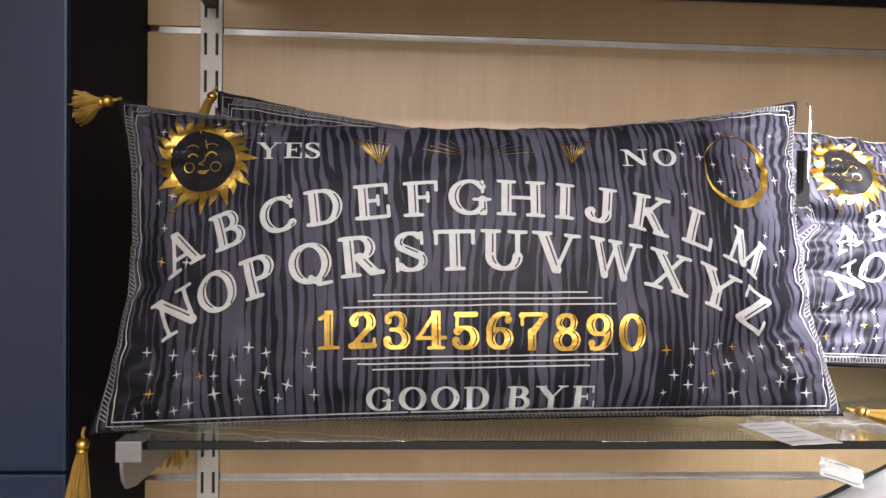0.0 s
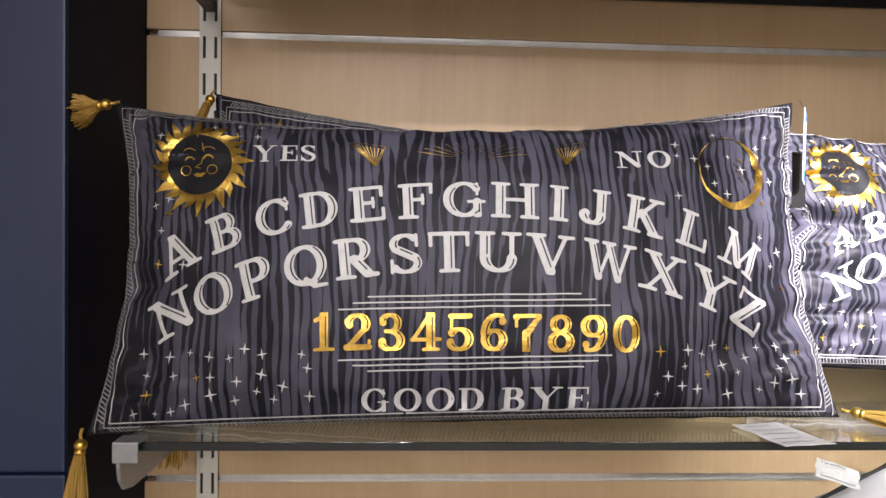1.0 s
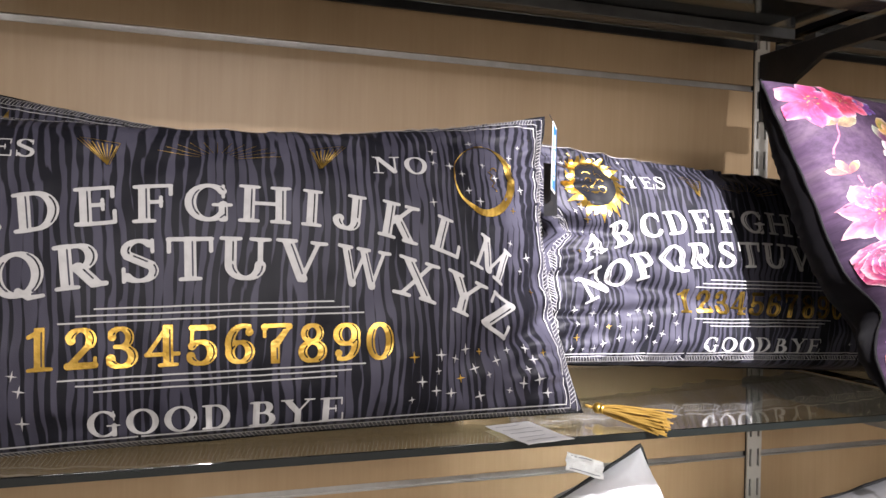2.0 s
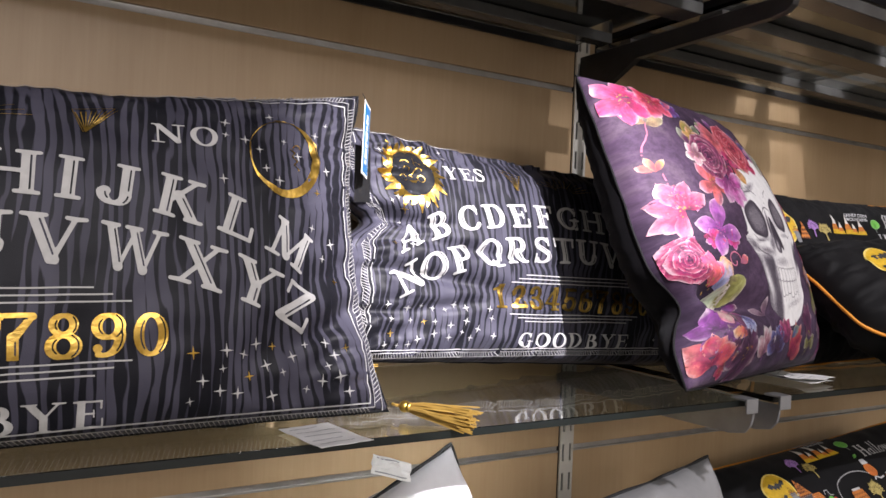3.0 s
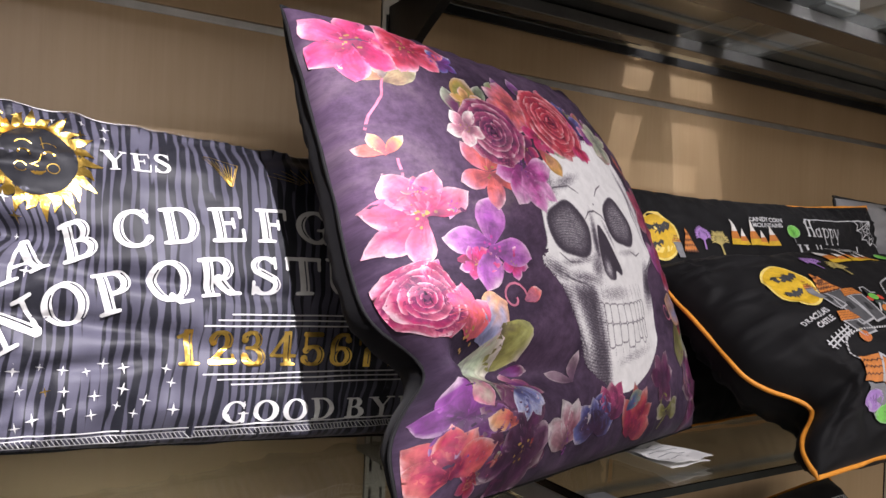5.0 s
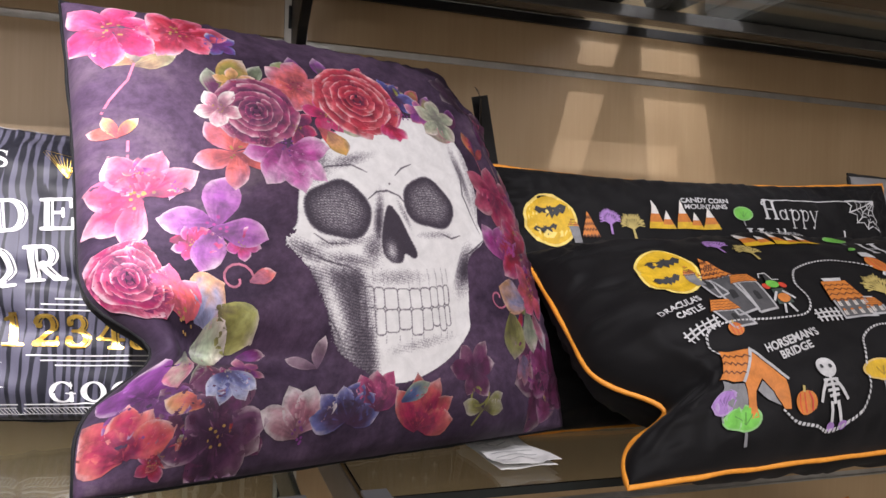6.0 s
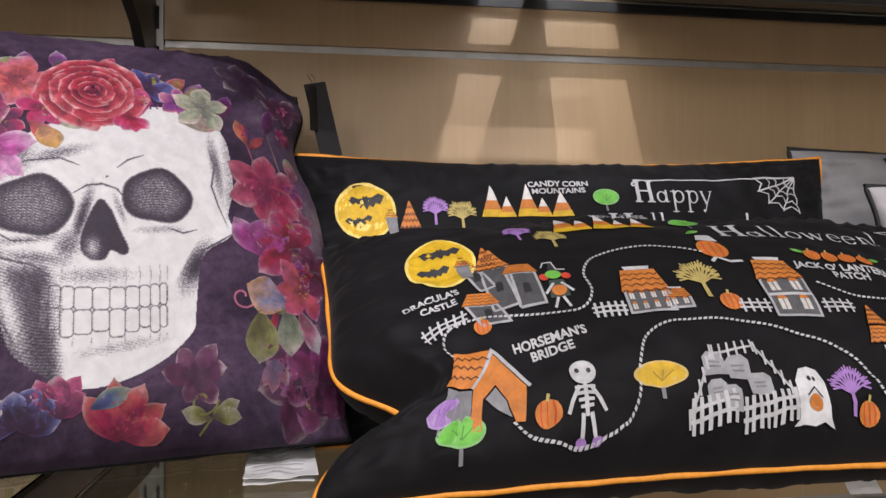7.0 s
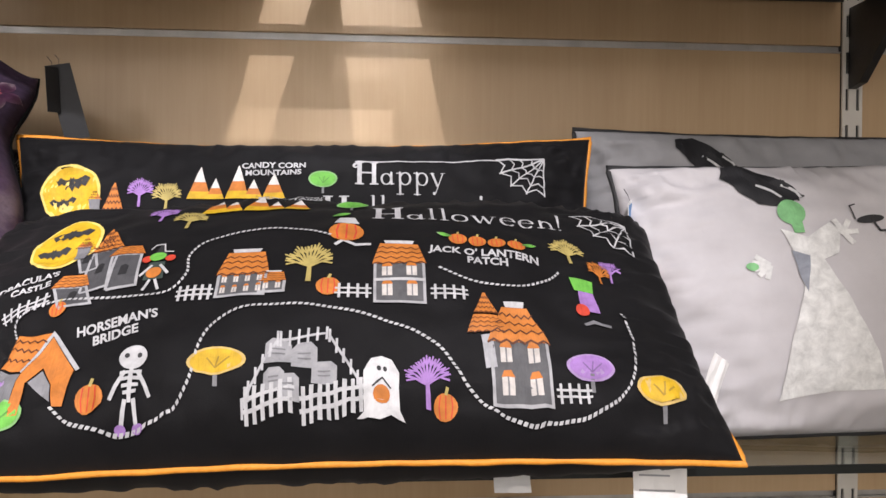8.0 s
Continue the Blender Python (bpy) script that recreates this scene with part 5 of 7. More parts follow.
    for k in range(46):
        left = k % 2 == 0
        x = rnd.uniform(-0.205, -0.11) if left else rnd.uniform(0.13, 0.205)
        y = rnd.uniform(-0.19, 0.02) if left else rnd.uniform(-0.19, 0.14)
        if k % 3 == 0:
            flower(p, rnd, x, y, rnd.uniform(0.010, 0.017), 5, rnd.choice((ROSE, MAGENTA, CRIMSON, VIOLET)), rnd.choice((PINK, CORAL, MAGENTA, BLUSH)), OCHRE, rnd.random() * 6, level=0.4)
        else:
            leaf(p, x, y, rnd.uniform(0.014, 0.026), rnd.uniform(0.006, 0.011), rnd.uniform(0, 6.28), rnd.choice((OLIVE, PLUM_C, VIOLET, CRIMSON)), rnd.choice((SAGE, MAGENTA, PLUM_C, OCHRE, ROSE)), 0.2)
    # print darkens along one side and the foot: dim washes plus shade painted in
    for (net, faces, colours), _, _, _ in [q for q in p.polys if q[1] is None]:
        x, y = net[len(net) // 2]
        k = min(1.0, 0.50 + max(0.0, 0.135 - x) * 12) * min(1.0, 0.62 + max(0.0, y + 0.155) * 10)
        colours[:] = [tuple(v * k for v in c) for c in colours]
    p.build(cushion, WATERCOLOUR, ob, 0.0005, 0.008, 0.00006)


def skull_print(cushion, ob):
    """An engraved skull: a fine net of points whose ink darkens with shade, strokes and stipple."""
    rng = np.random.RandomState(4)
    step = 0.00072
    xs, ys = np.arange(-0.090, 0.128, step), np.arange(-0.162, 0.094, step)
    X, Y = np.meshgrid(xs, ys, indexing="ij")

    def outline(pts):
        """Distance from a closed outline, negative inside."""
        d, inside = np.full(X.shape, 9.0), np.zeros(X.shape, bool)
        for (ax, ay), (bx, by) in zip(pts, pts[1:] + pts[:1]):
            dx, dy = bx - ax, by - ay
            t = np.clip(((X - ax) * dx + (Y - ay) * dy) / (dx * dx + dy * dy + 1e-12), 0, 1)
            d = np.minimum(d, np.hypot(X - ax - t * dx, Y - ay - t * dy))
            inside ^= ((ay > Y) != (by > Y)) & (X < dx * (Y - ay) / (dy if abs(dy) > 1e-12 else 1e-12) + ax)
        return np.where(inside, -d, d)

    def line(pts, width):
        """Ink along an open line that tapers at both ends."""
        ink = np.zeros(X.shape)
        n = len(pts) - 1
        for i in range(n):
            (ax, ay), (bx, by) = pts[i], pts[i + 1]
            dx, dy = bx - ax, by - ay
            t = np.clip(((X - ax) * dx + (Y - ay) * dy) / (dx * dx + dy * dy), 0, 1)
            w = width * (0.35 + 0.65 * np.sin(np.pi * (i + t) / n))
            ink = np.maximum(ink, np.clip(1.3 - np.hypot(X - ax - t * dx, Y - ay - t * dy) / w, 0, 1))
        return ink

    def blob(cx, cy, rx, ry, turn=0.0):
        c, q = math.cos(turn), math.sin(turn)
        a, b = ((X - cx) * c + (Y - cy) * q) / rx, ((Y - cy) * c - (X - cx) * q) / ry
        return np.exp(-a * a - b * b)

    def ease(v, lo, hi):
        t = np.clip((v - lo) / (hi - lo), 0, 1)
        return t * t * (3 - 2 * t)

    cranium = [(-0.066, 0.0), (-0.062, 0.024), (-0.044, 0.046), (-0.02, 0.062), (0.01, 0.078), (0.045, 0.088), (0.08, 0.089), (0.105, 0.080), (0.117, 0.060), (0.1205, 0.030), (0.120, 0.006), (0.115, -0.016)]
    cheek = [(0.119, -0.030), (0.112, -0.040), (0.098, -0.049), (0.091, -0.060), (0.0875, -0.080), (0.0855, -0.104), (0.083, -0.118), (0.064, -0.137), (0.040, -0.150), (0.012, -0.1575), (-0.012, -0.154)]
    jaw = [(-0.032, -0.143), (-0.050, -0.124), (-0.056, -0.100), (-0.064, -0.078), (-0.070, -0.064), (-0.082, -0.050), (-0.084, -0.042), (-0.072, -0.030), (-0.069, -0.014)]
    edge = outline(rounded(cranium + cheek + jaw, 4))
    dark = 0.55 * ease(edge, -0.0022, 0.0) * (0.4 + 0.6 * (X < 0))
    # the far side of the jaw, in stipple, with a pale strut of bone in it
    far = ease(-(X + 0.012 + 0.10 * (Y + 0.11)), -0.004, 0.010) * ease(-Y, 0.055, 0.075)
    strut = blob(-0.046, -0.098, 0.007, 0.034, 0.28)
    dark = np.maximum(dark, far * (0.78 - 0.62 * strut))
    dark = np.maximum(dark, 0.85 * blob(-0.028, -0.084, 0.012, 0.026, 0.35))
    dark = np.maximum(dark, 0.60 * blob(-0.066, -0.052, 0.020, 0.008, -0.45))
    dark = np.maximum(dark, 0.55 * blob(-0.030, -0.060, 0.026, 0.006, -0.15))
    # brow, temple, cheekbone, bridge and root of the nose
    dark = np.maximum(dark, 0.62 * blob(-0.052, 0.024, 0.020, 0.016, 0.7))
    dark = np.maximum(dark, 0.50 * blob(-0.018, 0.030, 0.026, 0.006, 0.35))
    dark = np.maximum(dark, 0.62 * blob(0.106, 0.030, 0.005, 0.034, 0.12))
    dark = np.maximum(dark, 0.35 * ease(X, 0.106, 0.118) * (Y > -0.02))
    dark = np.maximum(dark, 0.92 * blob(0.086, -0.064, 0.010, 0.022, -0.45) * ease(X - 0.066 - 0.5 * (Y + 0.08), 0.0, 0.004))
    dark = np.maximum(dark, 0.55 * blob(0.104, -0.046, 0.016, 0.004, 0.45))
    dark = np.maximum(dark, 0.85 * blob(0.001, -0.026, 0.0045, 0.026, -0.22))
    dark = np.maximum(dark, 0.60 * blob(-0.008, -0.050, 0.009, 0.014, -0.3))
    dark = np.maximum(dark, 0.45 * blob(0.028, -0.018, 0.003, 0.016, 0.3))
    dark = np.maximum(dark, 0.38 * blob(0.010, -0.074, 0.034, 0.007, 0.05))
    dark = np.maximum(dark, 0.45 * blob(-0.034, -0.045, 0.030, 0.004, 0.1))
    dark = np.maximum(dark, 0.35 * blob(0.058, -0.034, 0.022, 0.004, 0.1))
    dark = np.maximum(dark, 0.30 * blob(0.030, -0.128, 0.040, 0.005, 0.15))
    # sockets, drawn with fine bowed strokes
    for cx, cy, rx, ry, lean in ((-0.0335, -0.0165, 0.0285, 0.0250, 0.10), (0.0570, -0.0040, 0.0265, 0.0240, -0.05)):
        a, b = X - cx, Y - cy
        ang = np.arctan2(b, a)
        rr = np.hypot(a / rx, b / ry) / (1 + 0.05 * np.sin(3 * ang + cx * 60) + 0.03 * np.sin(5 * ang + 1))
        strokes_ = 0.5 + 0.5 * np.sin((b + lean * a + 9 * a * a) * 2600)
        socket = 0.74 + 0.22 * strokes_ * ease(rr, 1.0, 0.3) * -1 + 0.16 * ease(rr, 0.6, 1.0)
        dark = np.where(rr < 1, np.maximum(dark, socket), np.maximum(dark, 0.75 * ease(rr, 1.10, 1.0)))
    nose = outline(rounded([(0.0145, -0.010), (0.022, -0.020), (0.028, -0.036), (0.0345, -0.052), (0.030, -0.057), (0.022, -0.053), (0.017, -0.061), (0.008, -0.061), (0.001, -0.053), (0.002, -0.038), (0.008, -0.020)], 3))
    dark = np.where(nose < 0, 0.92 - 0.55 * blob(0.009, -0.052, 0.005, 0.008), np.maximum(dark, 0.6 * ease(nose, 0.0016, 0.0)))
    # teeth: two rows, narrower towards the sides, with roots
    edges = [-0.026, -0.020, -0.012, -0.003, 0.0095, 0.0215, 0.0325, 0.0425, 0.0505, 0.0575, 0.063]
    for k in range(10):
        x0, x1 = edges[k], edges[k + 1]
        mid, half = (x0 + x1) / 2, (x1 - x0) / 2
        bow = 0.0045 * ((mid - 0.02) / 0.045) ** 2 + 0.02 * (mid - 0.02)
        for top, low in ((-0.0835, -0.1005), (-0.1005, -0.1185 + 0.0028 * math.sin(2.1 * k))):
            cy, hh = (top + low) / 2 + bow, (top - low) / 2
            a, b = np.abs(X - mid) - half + 0.003, np.abs(Y - cy) - hh + 0.003
            d = np.hypot(np.maximum(a, 0), np.maximum(b, 0)) + np.minimum(np.maximum(a, b), 0) - 0.003
            near = np.abs(d) < 0.010
            dark = np.where(d < -0.0006, dark * (0.85 if mid < -0.005 else 0.25) + 0.10 * ease(np.abs(X - mid) / half, 0.5, 1.0), dark)
            dark = np.where(near, np.maximum(dark, 0.70 * ease(np.abs(d), 0.0009, 0.0001)), dark)
        dark = np.maximum(dark, 0.35 * line([(x1, -0.083 + bow), (x1 + 0.0006, -0.074 + bow), (x1, -0.067 + bow)], 0.0007))
        dark = np.maximum(dark, 0.35 * line([(x1, -0.121 + bow), (x1 - 0.0006, -0.127 + bow)], 0.0007))
    # single drawn lines
    for pts, w in (([(0.100, 0.050), (0.1045, 0.030), (0.101, 0.010), (0.106, -0.008), (0.114, -0.028)], 0.0011), ([(0.117, -0.034), (0.104, -0.043), (0.092, -0.050), (0.088, -0.060)], 0.0013),
                   ([(-0.006, -0.006), (0.004, 0.002), (0.015, 0.004), (0.026, 0.0), (0.031, -0.008)], 0.0012), ([(0.026, 0.020), (0.034, 0.028), (0.046, 0.034)], 0.0009), ([(-0.058, 0.012), (-0.04, 0.022), (-0.016, 0.026), (-0.002, 0.020)], 0.0012),
                   ([(0.064, -0.032), (0.076, -0.036), (0.088, -0.032)], 0.0010), ([(-0.058, -0.038), (-0.046, -0.046), (-0.030, -0.046)], 0.0011), ([(0.018, 0.010), (0.019, 0.012)], 0.0012),
                   ([(-0.068, -0.052), (-0.050, -0.060), (-0.030, -0.066), (-0.018, -0.076)], 0.0013), ([(-0.062, -0.070), (-0.054, -0.100), (-0.040, -0.124)], 0.0010)):
        dark = np.maximum(dark, 0.8 * line(pts, w))
    # the burin's strokes and the stipple that carry the half tones
    hatch = 0.5 + 0.5 * np.sin((X * 0.55 + Y + 2.5 * X * Y) * 2900 + 3 * np.sin(X * 160))
    grain = rng.rand(*X.shape)
    half_tone = 4 * dark * (1 - dark)
    ink = np.clip(dark + half_tone * (0.30 * (hatch - 0.5) + 0.42 * (grain - 0.5)), 0, 1)
    ink = np.clip((ink - 0.17) / 0.72, 0, 1) ** 1.1
    keep = (edge < 0) & ~((edge > -0.0040 * rng.rand(*X.shape)) & (X < 0.0) & (Y < -0.035))
    index, pts, colours = -np.ones(X.shape, int), [], []
    bone, black = (0.76, 0.745, 0.745), (0.052, 0.042, 0.058)
    for i, j in zip(*np.nonzero(keep)):
        index[i, j] = len(pts)
        pts.append((xs[i], ys[j]))
        colours.append(tuple(v * (w / v) ** float(ink[i, j]) for v, w in zip(bone, black)))
    a, b, c, d = index[:-1, :-1], index[1:, :-1], index[1:, 1:], index[:-1, 1:]
    ok = (a >= 0) & (b >= 0) & (c >= 0) & (d >= 0)
    faces = [tuple(int(v) for v in q) for q in zip(a[ok], b[ok], c[ok], d[ok])]
    p = Print()
    p.begin("skull_print", "engraved black and white skull print")
    p.patch(pts, faces, colours, 1)
    p.build(cushion, PRINT_INK, ob, 0.0004, 0.02, 0.00006)


skull_print(SK, skull)
floral_prints(SK, skull)


# ---- the village map in thread ----
T_WHITE, T_GREY, T_DARK, T_ORANGE, T_YELLOW = (0.53, 0.53, 0.535), (0.20, 0.20, 0.21), (0.03, 0.03, 0.032), (0.58, 0.19, 0.03), (0.66, 0.41, 0.015)
T_PURPLE, T_GREEN, T_OLIVE, T_RED = (0.36, 0.19, 0.50), (0.16, 0.50, 0.07), (0.48, 0.38, 0.12), (0.62, 0.06, 0.03)


def bat(p, x, y, s, turn):
    shape = ((-1, 0.25), (-0.7, 0.45), (-0.35, 0.2), (-0.14, 0.22), (-0.1, 0.4), (0, 0.26), (0.1, 0.4), (0.14, 0.22), (0.35, 0.2), (0.7, 0.45), (1, 0.25), (0.74, -0.12), (0.52, -0.02), (0.34, -0.28), (0.16, -0.12), (0, -0.42), (-0.16, -0.12), (-0.34, -0.28), (-0.52, -0.02), (-0.74, -0.12))
    c, q = math.cos(turn), math.sin(turn)
    p.poly([(x + s * (a * c - b * q), y + s * (a * q + b * c)) for a, b in shape], T_DARK, 3)


def moon(p, x, y, rx, ry):
    p.begin("moon_motif")
    p.disc(x, y, rx, ry, (0.80, 0.62, 0.16), 1, 0, 28)
    p.disc(x, y, rx * 0.91, ry * 0.91, T_YELLOW, 2, 0, 28)
    bat(p, x + rx * 0.05, y + ry * 0.30, rx * 0.60, 0.05)
    bat(p, x - rx * 0.22, y - ry * 0.38, rx * 0.46, 0.12)


def tree(p, x, y, s, colour, rnd, orange=False):
    """A bare bushy tree: trunk and forked twigs."""
    p.begin("tree_motif")
    p.stroke([(x, y - s), (x, y - 0.2 * s), (x + 0.03 * s, y + 0.1 * s)], s * 0.17, colour, 1, s * 0.1)
    for k in range(11):
        a = math.radians(8 + 16.4 * k)
        r = s * rnd.uniform(0.78, 1.0)
        q = (x + 0.5 * r * math.cos(a), y - 0.12 * s + 0.62 * r * math.sin(a))
        p.stroke([(x, y - 0.28 * s), q, (x + 0.95 * r * math.cos(a), y - 0.05 * s + 1.0 * r * math.sin(a))], s * 0.10, colour, 1.2, s * 0.055)
        for d in (-0.35, 0.35):
            p.stroke([q, (q[0] + 0.36 * s * math.cos(a + d), q[1] + 0.36 * s * math.sin(a + d))], s * 0.07, colour, 1.4)


def lollipop(p, x, y, rx, ry, colour):
    p.begin("round_tree_motif")
    p.stroke([(x, y - ry * 1.75), (x, y - ry * 0.6)], rx * 0.16, T_GREY, 1)
    p.disc(x, y, rx, ry, mixc(colour, T_WHITE, 0.25), 1.4, 0, 22)
    p.disc(x, y, rx * 0.88, ry * 0.86, colour, 2, 0, 22)
    for a in (-0.6, 0.2, 0.9):
        p.stroke([(x, y - ry * 0.5), (x + rx * 0.5 * a, y + ry * 0.35 * (1 - abs(a) * 0.5))], rx * 0.05, mixc(colour, T_DARK, 0.45), 3)


def pumpkin(p, x, y, r):
    p.begin("pumpkin_motif")
    p.disc(x, y, r, r * 0.92, T_ORANGE, 1.5, 0, 16)
    for a in (-0.45, 0.0, 0.45):
        p.stroke([(x + a * r, y - r * 0.75), (x + a * r * 1.25, y), (x + a * r, y + r * 0.75)], r * 0.1, T_RED, 2.2)
    p.stroke([(x, y + r * 0.8), (x + r * 0.15, y + r * 1.3)], r * 0.25, T_OLIVE, 2)


def candy(p, x, y, w, h):
    p.begin("candy_motif")
    for k, c in enumerate((T_YELLOW, T_ORANGE, (0.75, 0.72, 0.68))):
        a0, a1 = (0.0, 0.22, 0.52)[k], (0.22, 0.52, 1.0)[k]
        p.poly([(x - w * (1 - a0), y + h * a0), (x + w * (1 - a0), y + h * a0), (x + w * (1 - a1) + 0.0002, y + h * a1), (x - w * (1 - a1) - 0.0002, y + h * a1)], c, 1.5)


def fence(p, x, y, w, h, slope=0.0, n=5):
    p.begin("fence_motif")
    for f in (0.35, 0.68):
        p.stroke([(x, y + h * f), (x + w, y + h * f + slope * w)], h * 0.12, T_WHITE, 1.5)
    for k in range(n):
        a = x + w * (k + 0.5) / n
        p.stroke([(a, y + slope * (a - x)), (a, y + h + slope * (a - x))], h * 0.15, T_WHITE, 2)


def tiled_roof(p, x, y, w, h, top):
    p.poly([(x - w, y), (x + w, y), (x + w * top, y + h), (x - w * top, y + h)], T_ORANGE, 2)
    for k in range(1, 4):
        a = w * (1 - (1 - top) * k / 4)
        n = 9
        p.stroke([(x - a + 2 * a * i / n, y + h * k / 4 + (0.06 * h if i % 2 else -0.04 * h)) for i in range(n + 1)], h * 0.035, (0.10, 0.03, 0.01), 3)
    n = 10
    p.stroke([(x - w + 2 * w * i / n, y + (0.05 * h if i % 2 else -0.03 * h)) for i in range(n + 1)], h * 0.05, (0.12, 0.035, 0.01), 3)


def house(p, x, y, w, h, rows, cols, roof, top=0.7, chimney=True):
    """A stitched house: grey walls with pale windows under an orange tiled roof."""
    p.begin("house_motif")
    p.poly([(x - w, y), (x + w, y), (x + w, y + h), (x - w, y + h)], (0.10, 0.10, 0.105), 1)
    p.stroke([(x - w, y + h), (x - w, y), (x + w, y), (x + w, y + h)], 0.0022, (0.40, 0.40, 0.41), 2)
    for r in range(rows):
        for c in range(cols):
            cx, cy = x - w + 2 * w * (c + 0.5) / cols, y + h * (r + 0.55) / rows
            a, b = w / cols * 0.42, h / rows * 0.26
            p.poly([(cx - a, cy - b), (cx + a, cy - b), (cx + a, cy + b), (cx - a, cy + b)], (0.62, 0.58, 0.54), 2.2)
            p.poly([(cx - a * 1.1, cy + b), (cx + a * 1.1, cy + b), (cx + a * 0.6, cy + b * 1.8), (cx - a * 0.6, cy + b * 1.8)], T_ORANGE, 2.6)
            p.stroke([(cx, cy - b), (cx, cy + b)], a * 0.25, T_GREY, 3)
    tiled_roof(p, x, y + h, w * 1.12, roof, top)
    if chimney:
        p.poly([(x - w * top * 0.8, y + h + roof), (x + w * top * 0.8, y + h + roof), (x + w * top * 0.9, y + h + roof * 1.16), (x - w * top * 0.9, y + h + roof * 1.16)], T_WHITE, 2.4)


def cord(p, pts, width=0.0020):
    """The twisted white path stitch: short slanted stitches along a smooth line."""
    p.begin("path_stitch")
    dense = []
    for i in range(len(pts) - 1):
        p0, p1, p2, p3 = pts[max(0, i - 1)], pts[i], pts[i + 1], pts[min(len(pts) - 1, i + 2)]
        for k in range(8):
            t = k / 8
            dense.append(tuple(0.5 * (2 * b + (c - a) * t + (2 * a - 5 * b + 4 * c - d) * t * t + (3 * b - a - 3 * c + d) * t ** 3) for a, b, c, d in zip(p0, p1, p2, p3)))
    dense.append(pts[-1])
    run, left = [dense[0]], 0.0
    for a, b in zip(dense, dense[1:]):
        d = math.hypot(b[0] - a[0], b[1] - a[1])
        while left + d >= 0.0042:
            f = (0.0042 - left) / d
            a = (a[0] + (b[0] - a[0]) * f, a[1] + (b[1] - a[1]) * f)
            d = math.hypot(b[0] - a[0], b[1] - a[1])
            run.append(a)
            left = 0.0
        left += d
    for (ax, ay), (bx, by) in zip(run, run[1:]):
        nx, ny = -(by - ay), bx - ax
        m = math.hypot(nx, ny) or 1
        nx, ny = nx / m * width / 2, ny / m * width / 2
        p.poly([(ax - nx, ay - ny), (ax + (bx - ax) * 0.66 - nx, ay + (by - ay) * 0.66 - ny), (ax + (bx - ax) * 0.92 + nx, ay + (by - ay) * 0.92 + ny), (ax + (bx - ax) * 0.26 + nx, ay + (by - ay) * 0.26 + ny)], T_WHITE, 2)


def web(p, x, y, w, h):
    """A corner spider web that hangs from its upper right corner."""
    p.begin("web_motif")
    rays = [math.radians(180 + 90 * k / 4) for k in range(5)]
    for a in rays:
        p.stroke([(x, y), (x + w * math.cos(a), y + h * math.sin(a))], 0.0015, T_WHITE, 1.5)
    for f in (0.3, 0.52, 0.75, 0.97):
        for a, b in zip(rays, rays[1:]):
            m = (a + b) / 2
            p.stroke([(x + w * f * math.cos(a), y + h * f * math.sin(a)), (x + w * f * 0.86 * math.cos(m), y + h * f * 0.86 * math.sin(m)), (x + w * f * math.cos(b), y + h * f * math.sin(b))], 0.0013, T_WHITE, 1.6)


def village_top(p, rnd, m, castle, t1, t2, cd, label, ball, happy, hall, corner, k=1.0):
    """The upper row of the map; each argument is a place on the cloth."""
    moon(p, *m, 0.031 * k, 0.030 * k if k > 1 else 0.034)
    tree(p, *t1, 0.0165 * k, T_PURPLE, rnd)
    tree(p, *t2, 0.0175 * k, T_OLIVE, rnd)
    for i, (dx, h) in enumerate(((0.0, 0.038), (0.015, 0.024), (0.036, 0.040), (0.051, 0.022), (0.070, 0.030))):
        candy(p, cd[0] + dx * k, cd[1], 0.0112 * k if h > 0.025 else 0.0088 * k, h * (1.0 if k > 1 else 0.95))
    lollipop(p, *ball, 0.014 * k, 0.0095 * k, T_GREEN)
    p.begin("stitched_word", "white stitched word")
    p.word("CANDY CORN", label[0], label[1] + 0.0045, 0.0068, T_WHITE, 0, 1.05, 0.03, 1)
    p.begin("stitched_word", "white stitched word")
    p.word("MOUNTAINS", label[0], label[1] - 0.0045, 0.0068, T_WHITE, 0, 1.05, 0.03, 1)
    if happy:
        letters(p, "Happy", happy[0] - 0.047, happy[0] + 0.047, happy[1], 0.029, T_WHITE, 0.0, "stitched_letter", "", 0.10)
        p.stroke([(happy[0] - 0.048, happy[1] + 0.008), (happy[0] - 0.044, happy[1] + 0.014), (happy[0] + 0.05, happy[1] + 0.016), (corner[0], corner[1])], 0.0014, T_WHITE, 1)
        curl(p, happy[0] - 0.046, happy[1] + 0.008, 0.004, T_WHITE, 1, 1)
    letters(p, "Halloween!", hall[0] - 0.083, hall[0] + 0.083, hall[1], 0.026, T_WHITE, 0.0, "stitched_letter", "", 0.10)
    web(p, *corner, 0.055, 0.045)
    p.begin("tower_motif", "stitched tower with an orange roof")
    x, y = castle
    p.poly([(x - 0.012, y - 0.014), (x - 0.003, y - 0.014), (x - 0.004, y + 0.006), (x - 0.016, y + 0.006)], T_GREY, 3)
    tiled_roof(p, x - 0.010, y + 0.005, 0.0075, 0.012, 0.1)
    tiled_roof(p, x + 0.010, y - 0.006, 0.011, 0.030, 0.05)


